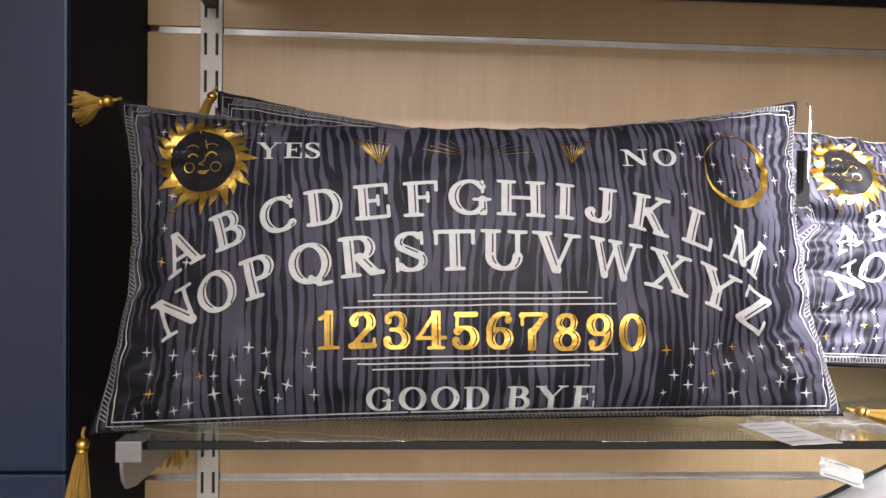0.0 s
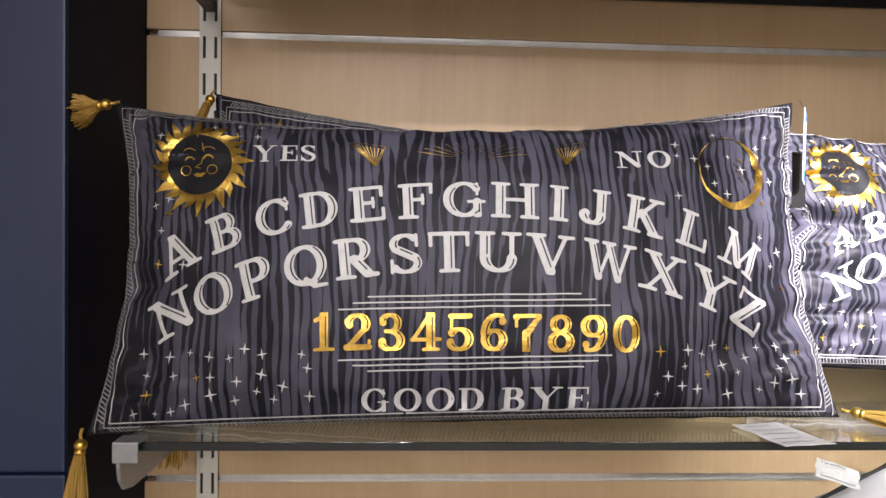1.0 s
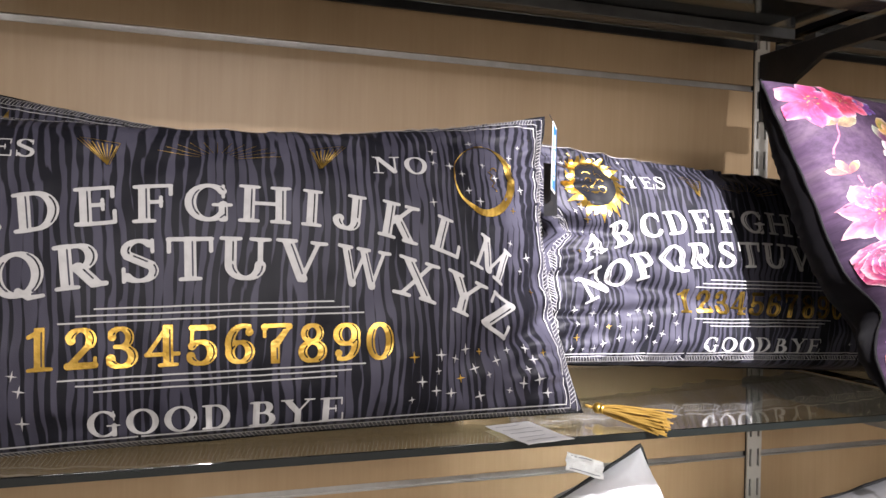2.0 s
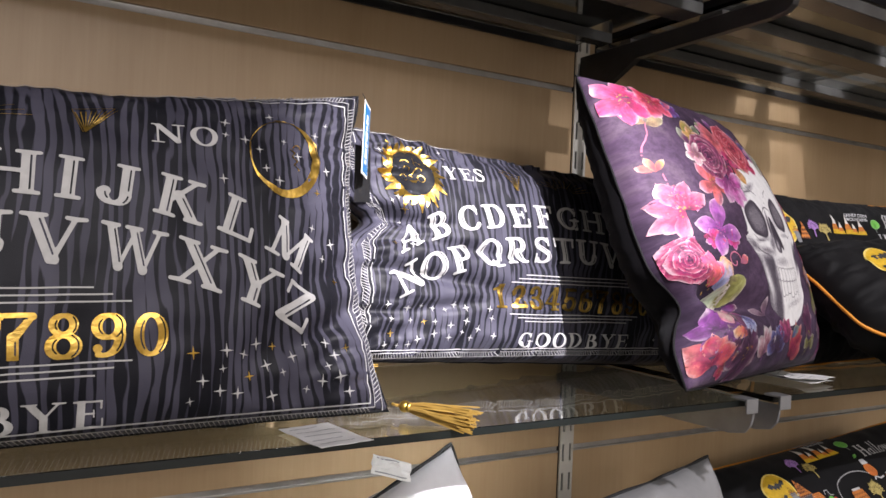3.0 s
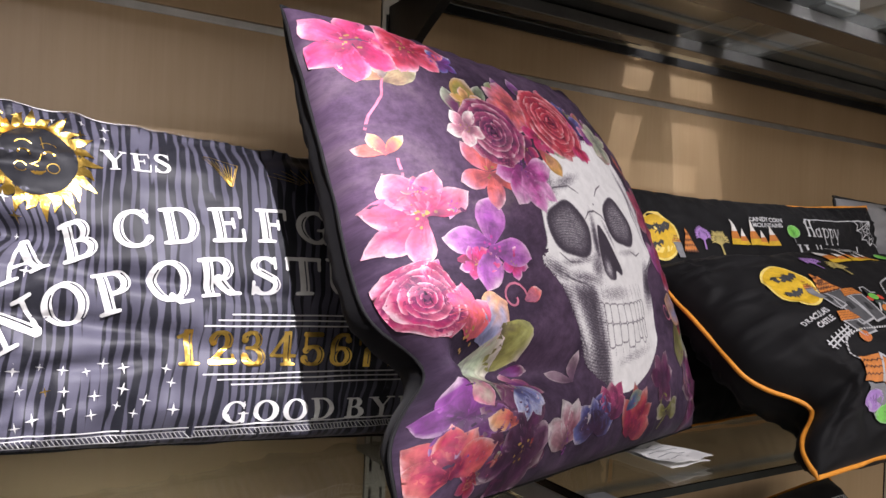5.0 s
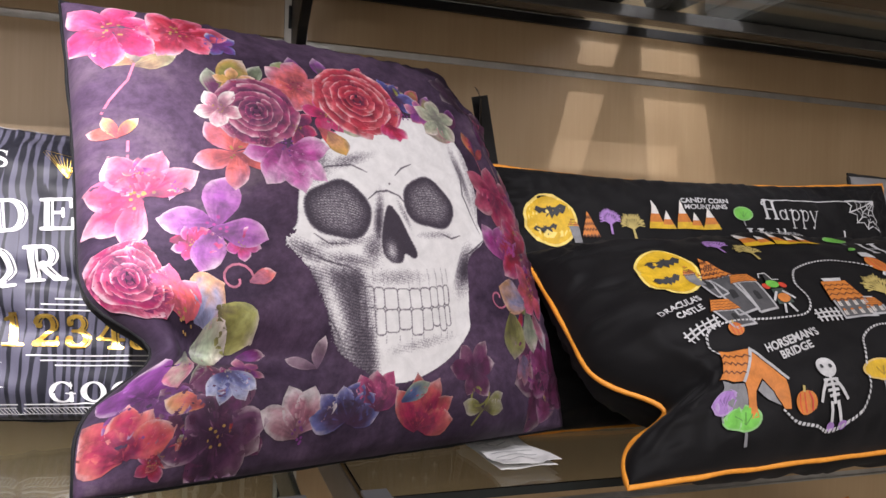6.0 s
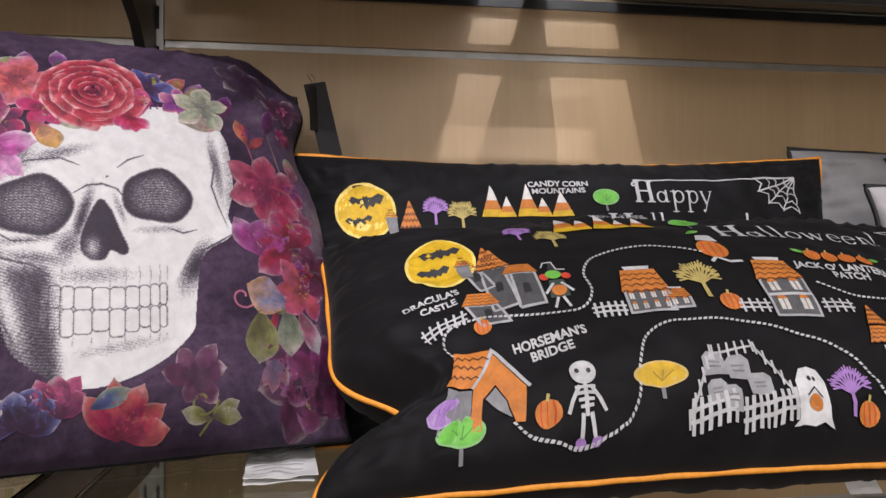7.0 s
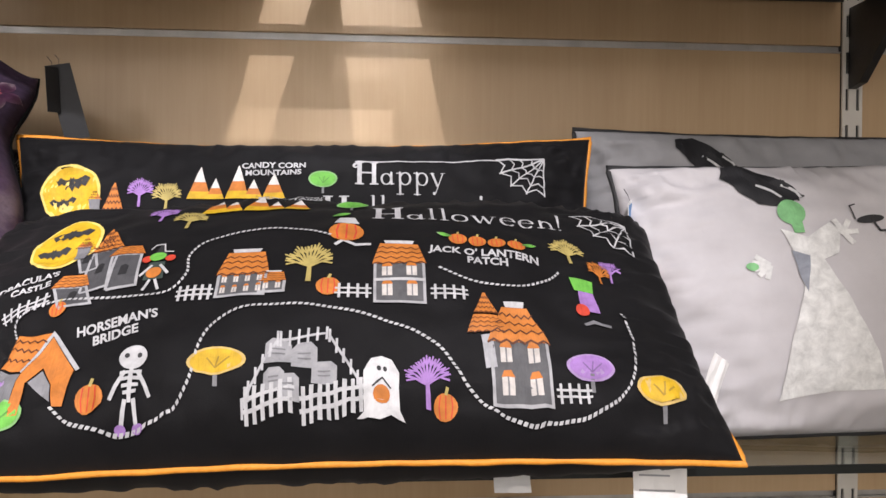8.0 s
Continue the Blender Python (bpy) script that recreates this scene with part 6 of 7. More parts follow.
def village_rest(p, rnd):
    """The map's lower rows."""
    p.begin("castle_motif", "stitched grey castle with orange roofs")
    for x0, y0, x1, y1, w, rw, rh, top in ((-0.174, 0.008, -0.187, 0.042, 0.0065, 0.0085, 0.010, 0.25), (-0.163, -0.016, -0.166, 0.034, 0.0105, 0.0145, 0.024, 0.08),
                                           (-0.142, -0.016, -0.146, 0.022, 0.0105, 0.0145, 0.011, 0.62), (-0.174, -0.030, -0.183, -0.008, 0.0115, 0.0155, 0.013, 0.60)):
        body = [(x0 - w, y0), (x0 + w, y0 + 0.004), (x1 + w * 1.1, y1), (x1 - w * 1.1, y1)]
        p.poly(body, (0.075, 0.075, 0.08), 1)
        p.stroke(body + body[:1], 0.0022, (0.40, 0.40, 0.41), 1.6)
        mx, my = (x0 + x1) / 2, (y0 + y1) / 2
        p.poly([(mx - 0.003, my - 0.005), (mx + 0.003, my - 0.004), (mx + 0.003, my + 0.005), (mx, my + 0.007), (mx - 0.003, my + 0.005)], (0.02, 0.02, 0.022), 2)
        tiled_roof(p, x1, y1, rw, rh, top)
    pumpkin(p, -0.186, -0.030, 0.007)
    p.begin("stitched_word", "white stitched word")
    p.word("DRACULA'S", -0.222, 0.006, 0.0068, T_WHITE, 0.24, 1.0, 0.03, 1)
    p.begin("stitched_word", "white stitched word")
    p.word("CASTLE", -0.217, -0.003, 0.0068, T_WHITE, 0.24, 1.0, 0.03, 1)
    fence(p, -0.238, -0.036, 0.042, 0.013, 0.28, 6)
    p.begin("figure_motif", "small stitched figure in plain patches")
    # a small stitched figure in a pointed hat, as plain patches
    x, y = -0.119, 0.006
    p.poly([(x - 0.006, y + 0.010), (x + 0.007, y + 0.010), (x - 0.001, y + 0.028)], T_DARK, 2)
    p.stroke([(x - 0.009, y + 0.020), (x - 0.006, y + 0.026), (x + 0.001, y + 0.026), (x + 0.003, y + 0.017), (x + 0.010, y + 0.016)], 0.0012, T_WHITE, 2.4)
    p.disc(x - 0.001, y + 0.010, 0.0065, 0.0055, T_GREEN, 3)
    for s in (-1, 1):
        p.disc(x + s * 0.009, y + 0.008, 0.004, 0.004, T_RED, 2)
        p.stroke([(x + s * 0.002, y - 0.014), (x + s * 0.006, y - 0.024)], 0.0022, T_WHITE, 2)
        p.stroke([(x + s * 0.003, y), (x + s * 0.011, y - 0.010)], 0.0022, T_WHITE, 2)
    p.poly([(x - 0.006, y + 0.004), (x + 0.006, y + 0.004), (x + 0.008, y - 0.014), (x - 0.008, y - 0.014)], (0.04, 0.06, 0.05), 1)
    p.disc(x, y - 0.008, 0.006, 0.005, T_ORANGE, 3)
    house(p, -0.051, -0.030, 0.0175, 0.021, 2, 4, 0.025, 0.72)
    house(p, -0.028, -0.028, 0.009, 0.010, 1, 2, 0.010, 0.75)
    fence(p, -0.098, -0.032, 0.027, 0.014)
    tree(p, -0.002, 0.004, 0.023, T_OLIVE, rnd)
    pumpkin(p, 0.013, -0.023, 0.009)
    pumpkin(p, 0.024, 0.040, 0.014)
    p.begin("figure_motif", "small stitched pumpkin figure")
    p.poly([(0.014, 0.052), (0.034, 0.052), (0.030, 0.062), (0.018, 0.062)], T_WHITE, 2.4)
    p.stroke([(0.016, 0.022), (0.022, 0.028), (0.032, 0.022), (0.044, 0.024)], 0.003, T_WHITE, 1.4)
    leaf(p, 0.012, 0.066, 0.016, 0.006, 0.5, T_GREEN, T_GREEN, 2.6)
    house(p, 0.066, -0.037, 0.0185, 0.038, 2, 2, 0.024, 0.72)
    p.begin("porch_stitch")
    p.stroke([(0.047, -0.017), (0.085, -0.017)], 0.003, T_WHITE, 3)
    fence(p, 0.018, -0.034, 0.027, 0.013, 0.0, 4)
    fence(p, 0.089, -0.034, 0.028, 0.013, 0.0, 4)
    for k in range(4):
        pumpkin(p, 0.114 + 0.016 * k, 0.035 - 0.002 * k, 0.0075)
    leaf(p, 0.110, 0.038, 0.014, 0.005, 2.8, T_GREEN, T_GREEN, 2)
    leaf(p, 0.166, 0.030, 0.014, 0.005, 0.2, T_GREEN, T_GREEN, 2)
    p.begin("stitched_word", "white stitched word")
    p.word("JACK O' LANTERN", 0.134, 0.018, 0.0085, T_WHITE, -0.10, 0.92, 0.03, 1)
    p.begin("stitched_word", "white stitched word")
    p.word("PATCH", 0.136, 0.008, 0.0080, T_WHITE, -0.06, 0.95, 0.03, 1)
    tree(p, 0.207, 0.032, 0.018, T_OLIVE, rnd)
    tree(p, 0.232, 0.014, 0.013, T_ORANGE, rnd)
    tree(p, 0.244, 0.020, 0.013, T_PURPLE, rnd)
    p.begin("figure_motif", "small stitched figure in plain patches")
    # a small flat-headed figure, as plain patches
    p.poly([(0.204, -0.014), (0.220, -0.014), (0.222, -0.001), (0.202, -0.001)], T_GREEN, 2)
    p.poly([(0.206, -0.034), (0.222, -0.034), (0.220, -0.014), (0.207, -0.014)], T_PURPLE, 1.5)
    p.disc(0.207, -0.034, 0.0055, 0.0055, T_RED, 2.4)
    p.stroke([(0.206, -0.048), (0.214, -0.044), (0.228, -0.047)], 0.003, T_GREY, 1.5)
    p.begin("bridge_motif", "stitched orange covered bridge")
    p.poly([(-0.236, -0.072), (-0.222, -0.048), (-0.184, -0.050), (-0.202, -0.078)], T_ORANGE, 2)
    for k in range(1, 4):
        f = k / 4
        ax, ay, bx, by = -0.236 + 0.014 * f, -0.072 + 0.024 * f, -0.202 + 0.018 * f, -0.078 + 0.028 * f
        p.stroke([(ax + (bx - ax) * i / 8, ay + (by - ay) * i / 8 + (0.0014 if i % 2 else -0.0008)) for i in range(9)], 0.0011, (0.10, 0.03, 0.01), 3)
    p.poly([(-0.232, -0.074), (-0.203, -0.080), (-0.203, -0.104), (-0.228, -0.090)], (0.20, 0.20, 0.21), 1.4)
    p.poly([(-0.202, -0.079), (-0.184, -0.054), (-0.160, -0.082), (-0.163, -0.106), (-0.170, -0.106), (-0.174, -0.090), (-0.184, -0.078), (-0.194, -0.088), (-0.194, -0.108), (-0.203, -0.108)], T_ORANGE, 2)
    p.stroke([(-0.203, -0.079), (-0.184, -0.051), (-0.157, -0.082)], 0.003, (0.45, 0.45, 0.46), 3)
    p.poly([(-0.192, -0.088), (-0.184, -0.080), (-0.175, -0.090), (-0.172, -0.103)], (0.24, 0.24, 0.25), 1.8)
    p.begin("stitched_word", "white stitched word")
    p.word("HORSEMAN'S", -0.137, -0.046, 0.0074, T_WHITE, 0.17, 0.98, 0.03, 1)
    p.begin("stitched_word", "white stitched word")
    p.word("BRIDGE", -0.136, -0.0555, 0.0074, T_WHITE, 0.17, 0.98, 0.03, 1)
    lollipop(p, -0.226, -0.090, 0.014, 0.010, T_PURPLE)
    lollipop(p, -0.209, -0.107, 0.0185, 0.0105, T_GREEN)
    pumpkin(p, -0.146, -0.102, 0.010)
    p.begin("figure_motif", "white stitched bony figure")
    # bony figure: head, ribs, limbs as plain stitches
    x, y = -0.118, -0.096
    p.disc(x, y + 0.019, 0.0098, 0.0090, T_WHITE, 2)
    for s in (-1, 1):
        p.disc(x + s * 0.0045, y + 0.020, 0.0018, 0.002, T_DARK, 3, 0, 8)
        p.stroke([(x + s * 0.004, y + 0.009), (x + s * 0.010, y + 0.000), (x + s * 0.0135, y - 0.008)], 0.0028, T_WHITE, 2)
        p.stroke([(x + s * 0.003, y - 0.008), (x + s * 0.005, y - 0.022)], 0.0029, T_WHITE, 2)
        p.disc(x + s * 0.006, y - 0.024, 0.004, 0.0025, T_PURPLE, 2, 0, 10)
    p.stroke([(x, y + 0.012), (x, y - 0.010)], 0.0028, T_WHITE, 2)
    for k in range(4):
        p.stroke([(x - 0.0075 + 0.001 * k, y + 0.008 - 0.004 * k), (x + 0.0075 - 0.001 * k, y + 0.008 - 0.004 * k)], 0.0022, T_WHITE, 2.3)
    lollipop(p, -0.061, -0.083, 0.0205, 0.0095, T_YELLOW)
    p.begin("graveyard_motif", "grey stitched headstones")
    for dx, dy, w, h in ((-0.014, 0.016, 0.009, 0.018), (0.004, 0.013, 0.009, 0.018), (0.018, 0.000, 0.009, 0.016), (-0.016, -0.004, 0.007, 0.014), (-0.006, -0.010, 0.007, 0.016)):
        cx, cy = -0.005 + dx, -0.093 + dy
        p.poly([(cx - w, cy - h / 2), (cx + w, cy - h / 2), (cx + w, cy + h * 0.3), (cx + w * 0.5, cy + h * 0.55), (cx - w * 0.5, cy + h * 0.55), (cx - w, cy + h * 0.3)], (0.33, 0.33, 0.34), 1.5 + dy * -20)
        p.stroke([(cx - w * 0.5, cy + h * 0.1), (cx + w * 0.5, cy + h * 0.1)], 0.0012, T_GREY, 2.6)
        p.stroke([(cx - w * 0.5, cy - h * 0.12), (cx + w * 0.5, cy - h * 0.12)], 0.0012, T_GREY, 2.6)
    fence(p, -0.043, -0.120, 0.036, 0.019, 0.10, 6)
    fence(p, -0.004, -0.122, 0.045, 0.019, 0.14, 8)
    for (ax, ay), (bx, by) in (((-0.043, -0.112), (-0.020, -0.068)), ((0.041, -0.105), (0.016, -0.066)), ((-0.018, -0.068), (0.014, -0.064))):
        p.stroke([(ax, ay), (bx, by)], 0.0018, (0.45, 0.45, 0.46), 1.3)
        for k in range(6):
            f = k / 5
            p.stroke([(ax + (bx - ax) * f, ay + (by - ay) * f - 0.005), (ax + (bx - ax) * f, ay + (by - ay) * f + 0.006)], 0.0017, (0.5, 0.5, 0.51), 1.4)
    p.begin("ghost_motif", "white stitched ghost")
    p.poly([(0.035, -0.120), (0.040, -0.116), (0.040, -0.092), (0.045, -0.083), (0.052, -0.081), (0.059, -0.083), (0.064, -0.092), (0.064, -0.116), (0.068, -0.121), (0.058, -0.119), (0.051, -0.121), (0.043, -0.119)], (0.66, 0.66, 0.66), 2)
    for s in (-1, 1):
        p.disc(0.052 + s * 0.002, -0.091, 0.0014, 0.002, T_DARK, 3, 0, 8)
    p.disc(0.052, -0.108, 0.0055, 0.0055, T_ORANGE, 3, 0, 12)
    p.stroke([(0.046, -0.104), (0.052, -0.098), (0.058, -0.104)], 0.0011, T_DARK, 3)
    tree(p, 0.084, -0.096, 0.019, T_PURPLE, rnd)
    pumpkin(p, 0.096, -0.113, 0.0085)
    house(p, 0.151, -0.112, 0.0205, 0.043, 2, 2, 0.030, 0.42)
    p.begin("tower_motif", "stitched tower with an orange roof")
    tiled_roof(p, 0.128, -0.062, 0.014, 0.014, 0.6)
    tiled_roof(p, 0.129, -0.046, 0.009, 0.020, 0.1)
    p.stroke([(0.128, -0.064), (0.130, -0.088)], 0.008, (0.40, 0.40, 0.42), 1)
    fence(p, 0.175, -0.110, 0.026, 0.013, 0.0, 4)
    lollipop(p, 0.202, -0.086, 0.018, 0.0095, T_PURPLE)
    lollipop(p, 0.255, -0.096, 0.0195, 0.0105, T_YELLOW)
    # the winding path
    cord(p, [(-0.225, -0.052), (-0.224, -0.038), (-0.205, -0.024), (-0.165, -0.022), (-0.110, -0.022), (-0.094, -0.006), (-0.095, 0.016), (-0.080, 0.036), (-0.045, 0.046), (-0.010, 0.044), (0.014, 0.034)])
    cord(p, [(-0.172, -0.106), (-0.155, -0.117), (-0.125, -0.122), (-0.095, -0.116), (-0.080, -0.098), (-0.074, -0.072), (-0.062, -0.050), (-0.035, -0.040), (0.01, -0.041), (0.055, -0.053), (0.092, -0.072), (0.112, -0.100), (0.135, -0.117), (0.170, -0.121), (0.210, -0.112), (0.234, -0.090), (0.242, -0.055), (0.240, -0.030)])
    cord(p, [(0.096, -0.002), (0.120, -0.014), (0.155, -0.018), (0.182, -0.008), (0.196, 0.006)])


def village_prints(cushion, ob, top, k, rest):
    rnd = random.Random(21)
    p = Print()
    village_top(p, rnd, *top, k)
    if rest:
        village_rest(p, rnd)
    p.build(cushion, THREAD, ob, 0.0013, 0.008, 0.0004)


TOP_FRONT = ((-0.208, 0.053), (-0.180, 0.040), (-0.134, 0.088), (-0.107, 0.072), (-0.090, 0.084), (-0.03, 0.122), (0.026, 0.100), None, (0.127, 0.078), (0.276, 0.092))
TOP_BACK = ((-0.242, 0.080), (-0.205, 0.066), (-0.168, 0.080), (-0.140, 0.074), (-0.108, 0.070), (-0.035, 0.106), (0.015, 0.093), (0.094, 0.101), (0.098, 0.060), (0.252, 0.119))
village_prints(P3, c3, TOP_FRONT, 1.0, True)
village_prints(P4, c4, TOP_BACK, 1.06, False)


def cordage(cushion, ob, mat, name, r):
    bm = bmesh.new()
    pts = [q + Vector((noise.noise(q * 30), noise.noise(q * 30 + Vector((7, 0, 0))), noise.noise(q * 30 + Vector((0, 9, 0))))) * 0.0016 for q in cushion.rim(60)]
    add_tube(bm, pts, r, 8, True)
    part(name, bm, mat, ob, smooth=True)


for cushion, ob in ((P3, c3), (P4, c4)):
    cordage(cushion, ob, ORANGE_CORD, "piping", 0.0026)
for cushion, ob in ((P5, c5), (P6, c6)):
    cordage(cushion, ob, BLACK_CORD, "piping", 0.0028)
for cushion, ob in ((P1, c1), (P1B, c1b), (P2, c2), (SK, skull)):
    cordage(cushion, ob, BLACK_CLOTH, "seam", 0.0016)


def gown_print(cushion, ob, dx=0.0, dy=0.0):
    """A plain flat figure: tall dark hair, a green patch, a white gown."""
    p = Print()
    p.begin("figure_motif", "dark hair and white gown worked in thread")
    hair = [(-0.172, 0.126), (-0.150, 0.129), (-0.134, 0.116), (-0.112, 0.100), (-0.104, 0.088), (-0.130, 0.077), (-0.150, 0.081), (-0.164, 0.096), (-0.176, 0.113)]
    p.poly([(x + dx, y + dy) for x, y in hair], (0.012, 0.012, 0.014), 1)
    rnd = random.Random(3)
    for k in range(26):
        a = rnd.random()
        x, y = -0.168 + 0.055 * a, 0.122 - 0.028 * a
        p.stroke([(x + dx, y + dy), (x + dx + 0.010, y + dy + rnd.uniform(-0.016, 0.006))], 0.002, (0.012, 0.012, 0.014), 1.3)
    for k in range(2):
        p.stroke([(-0.146 + 0.024 * k + dx, 0.102 + dy), (-0.134 + 0.024 * k + dx, 0.094 + dy), (-0.127 + 0.020 * k + dx, 0.087 + dy)], 0.003, (0.6, 0.6, 0.6), 2)
    green = (0.22, 0.52, 0.22)
    p.disc(-0.122 + dx, 0.071 + dy, 0.013, 0.013, green, 1.5)
    p.poly([(-0.126 + dx, 0.064 + dy), (-0.114 + dx, 0.064 + dy), (-0.114 + dx, 0.050 + dy), (-0.124 + dx, 0.050 + dy)], green, 1.4)
    white = (0.76, 0.76, 0.74)
    p.poly([(x + dx, y + dy) for x, y in ((-0.136, 0.054), (-0.112, 0.046), (-0.088, 0.060), (-0.080, 0.052), (-0.086, 0.030), (-0.100, 0.024), (-0.062, -0.060), (-0.052, -0.094), (-0.100, -0.094), (-0.148, -0.102), (-0.138, -0.050), (-0.122, 0.000), (-0.124, 0.030))], white, 1)
    p.poly([(x + dx, y + dy) for x, y in ((-0.128, 0.034), (-0.112, 0.028), (-0.120, -0.006), (-0.126, 0.012))], (0.30, 0.32, 0.37), 1.6)
    for k in range(5):
        a = 2.4 + 0.5 * k
        p.stroke([(-0.150 + dx, 0.020 + dy), (-0.150 + dx + 0.017 * math.cos(a), 0.020 + dy + 0.014 * math.sin(a))], 0.005, white, 1.2)
        p.stroke([(-0.078 + dx, 0.050 + dy), (-0.078 + dx + 0.014 * math.cos(k - 1.0), 0.050 + dy + 0.014 * math.sin(k - 1.0))], 0.005, white, 1.2)
    p.disc(-0.167 + dx, 0.019 + dy, 0.006, 0.004, green, 1.5)
    p.disc(-0.050 + dx, 0.062 + dy, 0.013, 0.004, (0.03, 0.03, 0.032), 1.2, 0.1)
    p.stroke([(-0.064 + dx, 0.062 + dy), (-0.066 + dx, 0.076 + dy), (-0.060 + dx, 0.078 + dy)], 0.0014, (0.03, 0.03, 0.032), 1.2)
    p.stroke([(-0.048 + dx, 0.060 + dy), (-0.044 + dx, 0.050 + dy), (-0.034 + dx, 0.050 + dy)], 0.0022, (0.03, 0.03, 0.032), 1.2)
    p.build(cushion, THREAD, ob)


gown_print(P5, c5)
gown_print(P6, c6, 0.004, 0.022)


# ---- tassels ----
def tassel(start, end, group, label, flare=0.011, strands=54, seed=0):
    """A gold tassel from a cushion's corner: looped cord, a bound knob, a skirt of loose threads."""
    rnd = random.Random(seed)
    a, b = Vector(start), Vector(end)
    d = b - a
    length = d.length
    ob = thing("tassel", Matrix.Translation(a) @ d.to_track_quat("-Z", "Y").to_matrix().to_4x4(), label, "tassel", group)
    bm = bmesh.new()
    add_tube(bm, [(0, 0, 0.006), (0.002, 0, 0.0), (0, 0, -0.006)], 0.0016, 6)
    part("cord", bm, GOLD_THREAD, ob)
    bm = bmesh.new()
    bmesh.ops.create_uvsphere(bm, u_segments=14, v_segments=10, radius=0.0062, matrix=pose(0, 0, -0.010))
    part("knob", bm, FOIL, ob, "shiny gold knob", True)
    bm = bmesh.new()
    add_tube(bm, [(0, 0, -0.0145), (0, 0, -0.0165), (0, 0, -0.0185)], lambda t: 0.0052, 12)
    part("binding", bm, FOIL, ob, "gold thread binding", True)
    bm = bmesh.new()
    for k in range(strands):
        t, q = rnd.uniform(0, math.tau), math.sqrt(rnd.random())
        x, y = math.cos(t) * q, math.sin(t) * q
        e = rnd.uniform(0.90, 1.04) * length
        w = rnd.uniform(-0.002, 0.002)
        pts = [(x * 0.0035, y * 0.0035, -0.014), (x * 0.0075, y * 0.0075, -0.014 - (e - 0.014) * 0.25), (x * flare * 0.85 + w, y * flare * 0.85, -0.014 - (e - 0.014) * 0.6), (x * flare + 2 * w, y * flare - w, -e)]
        add_tube(bm, pts, 0.0009, 3)
    tagged(part("skirt", bm, GOLD_THREAD, ob, "loose gold threads"), kind="stuff")
    return ob


def corner(cushion, m, u, v):
    return m @ cushion.at(u, v)


g = "cushion tassels"
c = corner(P1, M1, -1, -1)
tassel(c + Vector((-0.004, -0.004, 0)), c + Vector((-0.010, -0.012, -0.095)), g, "gold thread tassel hanging from a cushion corner", 0.013, 60, 1)
c = corner(P1, M1, -1, 1)
tassel(c + Vector((-0.003, 0, 0.002)), c + Vector((-0.056, 0.010, -0.008)), g, "bushy gold tassel sticking out from a cushion corner", 0.021, 120, 2)
tassel((0.731, -0.313, 1.317), (0.772, -0.396, 1.316), g, "gold tassel lying across the edge of the glass shelf", 0.012, 60, 3)
c = corner(P1B, M1B, -1, 1)
tassel(c + Vector((-0.002, -0.01, 0.0)), c + Vector((-0.014, -0.034, -0.045)), g, "gold tassel half hidden behind a cushion", 0.009, 36, 4)
tassel((-0.018, -0.082, 1.290), (-0.026, -0.082, 1.184), g, "gold tassel hanging below the shelf end", 0.018, 60, 5)
tassel((0.716, -0.100, 1.318), (0.775, -0.158, 1.318), g, "bushy gold tassel lying on the glass shelf", 0.014, 80, 6)


# ---- tags and labels ----
def sheet(w, h, thick, bend, crumple, seed, nx=8, ny=10):
    """A thin card or paper, w across and h down from its top edge, bent about its width."""
    rnd = random.Random(seed)
    bm = bmesh.new()
    def z(i, j):
        t = j / ny
        return bend * t * t + crumple * noise.noise(Vector((i * 0.45 + seed, j * 0.35, seed)))
    rows = [[[bm.verts.new((w * (i / nx - 0.5), -h * j / ny, z(i, j) + s)) for j in range(ny + 1)] for i in range(nx + 1)] for s in (0, thick)]
    for s, g in enumerate(rows):
        for i in range(nx):
            for j in range(ny):
                q = [g[i][j], g[i + 1][j], g[i + 1][j + 1], g[i][j + 1]]
                bm.faces.new(q if s == 0 else q[::-1])
    lo, hi = rows
    ring = [(i, 0) for i in range(nx)] + [(nx, j) for j in range(ny)] + [(i, ny) for i in range(nx, 0, -1)] + [(0, j) for j in range(ny, 0, -1)]
    for k in range(len(ring)):
        (a, b), (c, d) = ring[k], ring[(k + 1) % len(ring)]
        bm.faces.new((lo[a][b], hi[a][b], hi[c][d], lo[c][d]))
    bmesh.ops.recalc_face_normals(bm, faces=bm.faces)
    return bm, (lambda x, y: bend * (y / h) ** 2 + crumple * noise.noise(Vector(((x / w + 0.5) * nx * 0.45 + seed, y / h * ny * 0.35, seed))) + thick)


def care_tag(m, w, h, bend, crumple, seed, bars, label):
    ob = thing("care_label", m, label, "label", "care labels")
    bm, up = sheet(w, h, 0.0004, bend, crumple, seed)
    part("paper", bm, PAPER, ob)
    bm = bmesh.new()
    rnd = random.Random(seed)
    for k in range(bars):
        y = h * (0.14 + 0.72 * k / max(1, bars - 1))
        x0, x1 = -w * 0.40, w * rnd.uniform(0.10, 0.40)
        n = 6
        for i in range(n):
            a, b = x0 + (x1 - x0) * i / n, x0 + (x1 - x0) * (i + 1) / n
            bm.faces.new([bm.verts.new((p, -q, up(p, q) + 0.0005)) for p, q in ((a, y - 0.0007), (b, y - 0.0007), (b, y + 0.0007), (a, y + 0.0007))])
    part("print_bars", bm, GREY_INK, ob, "small grey lines of print")
    return ob


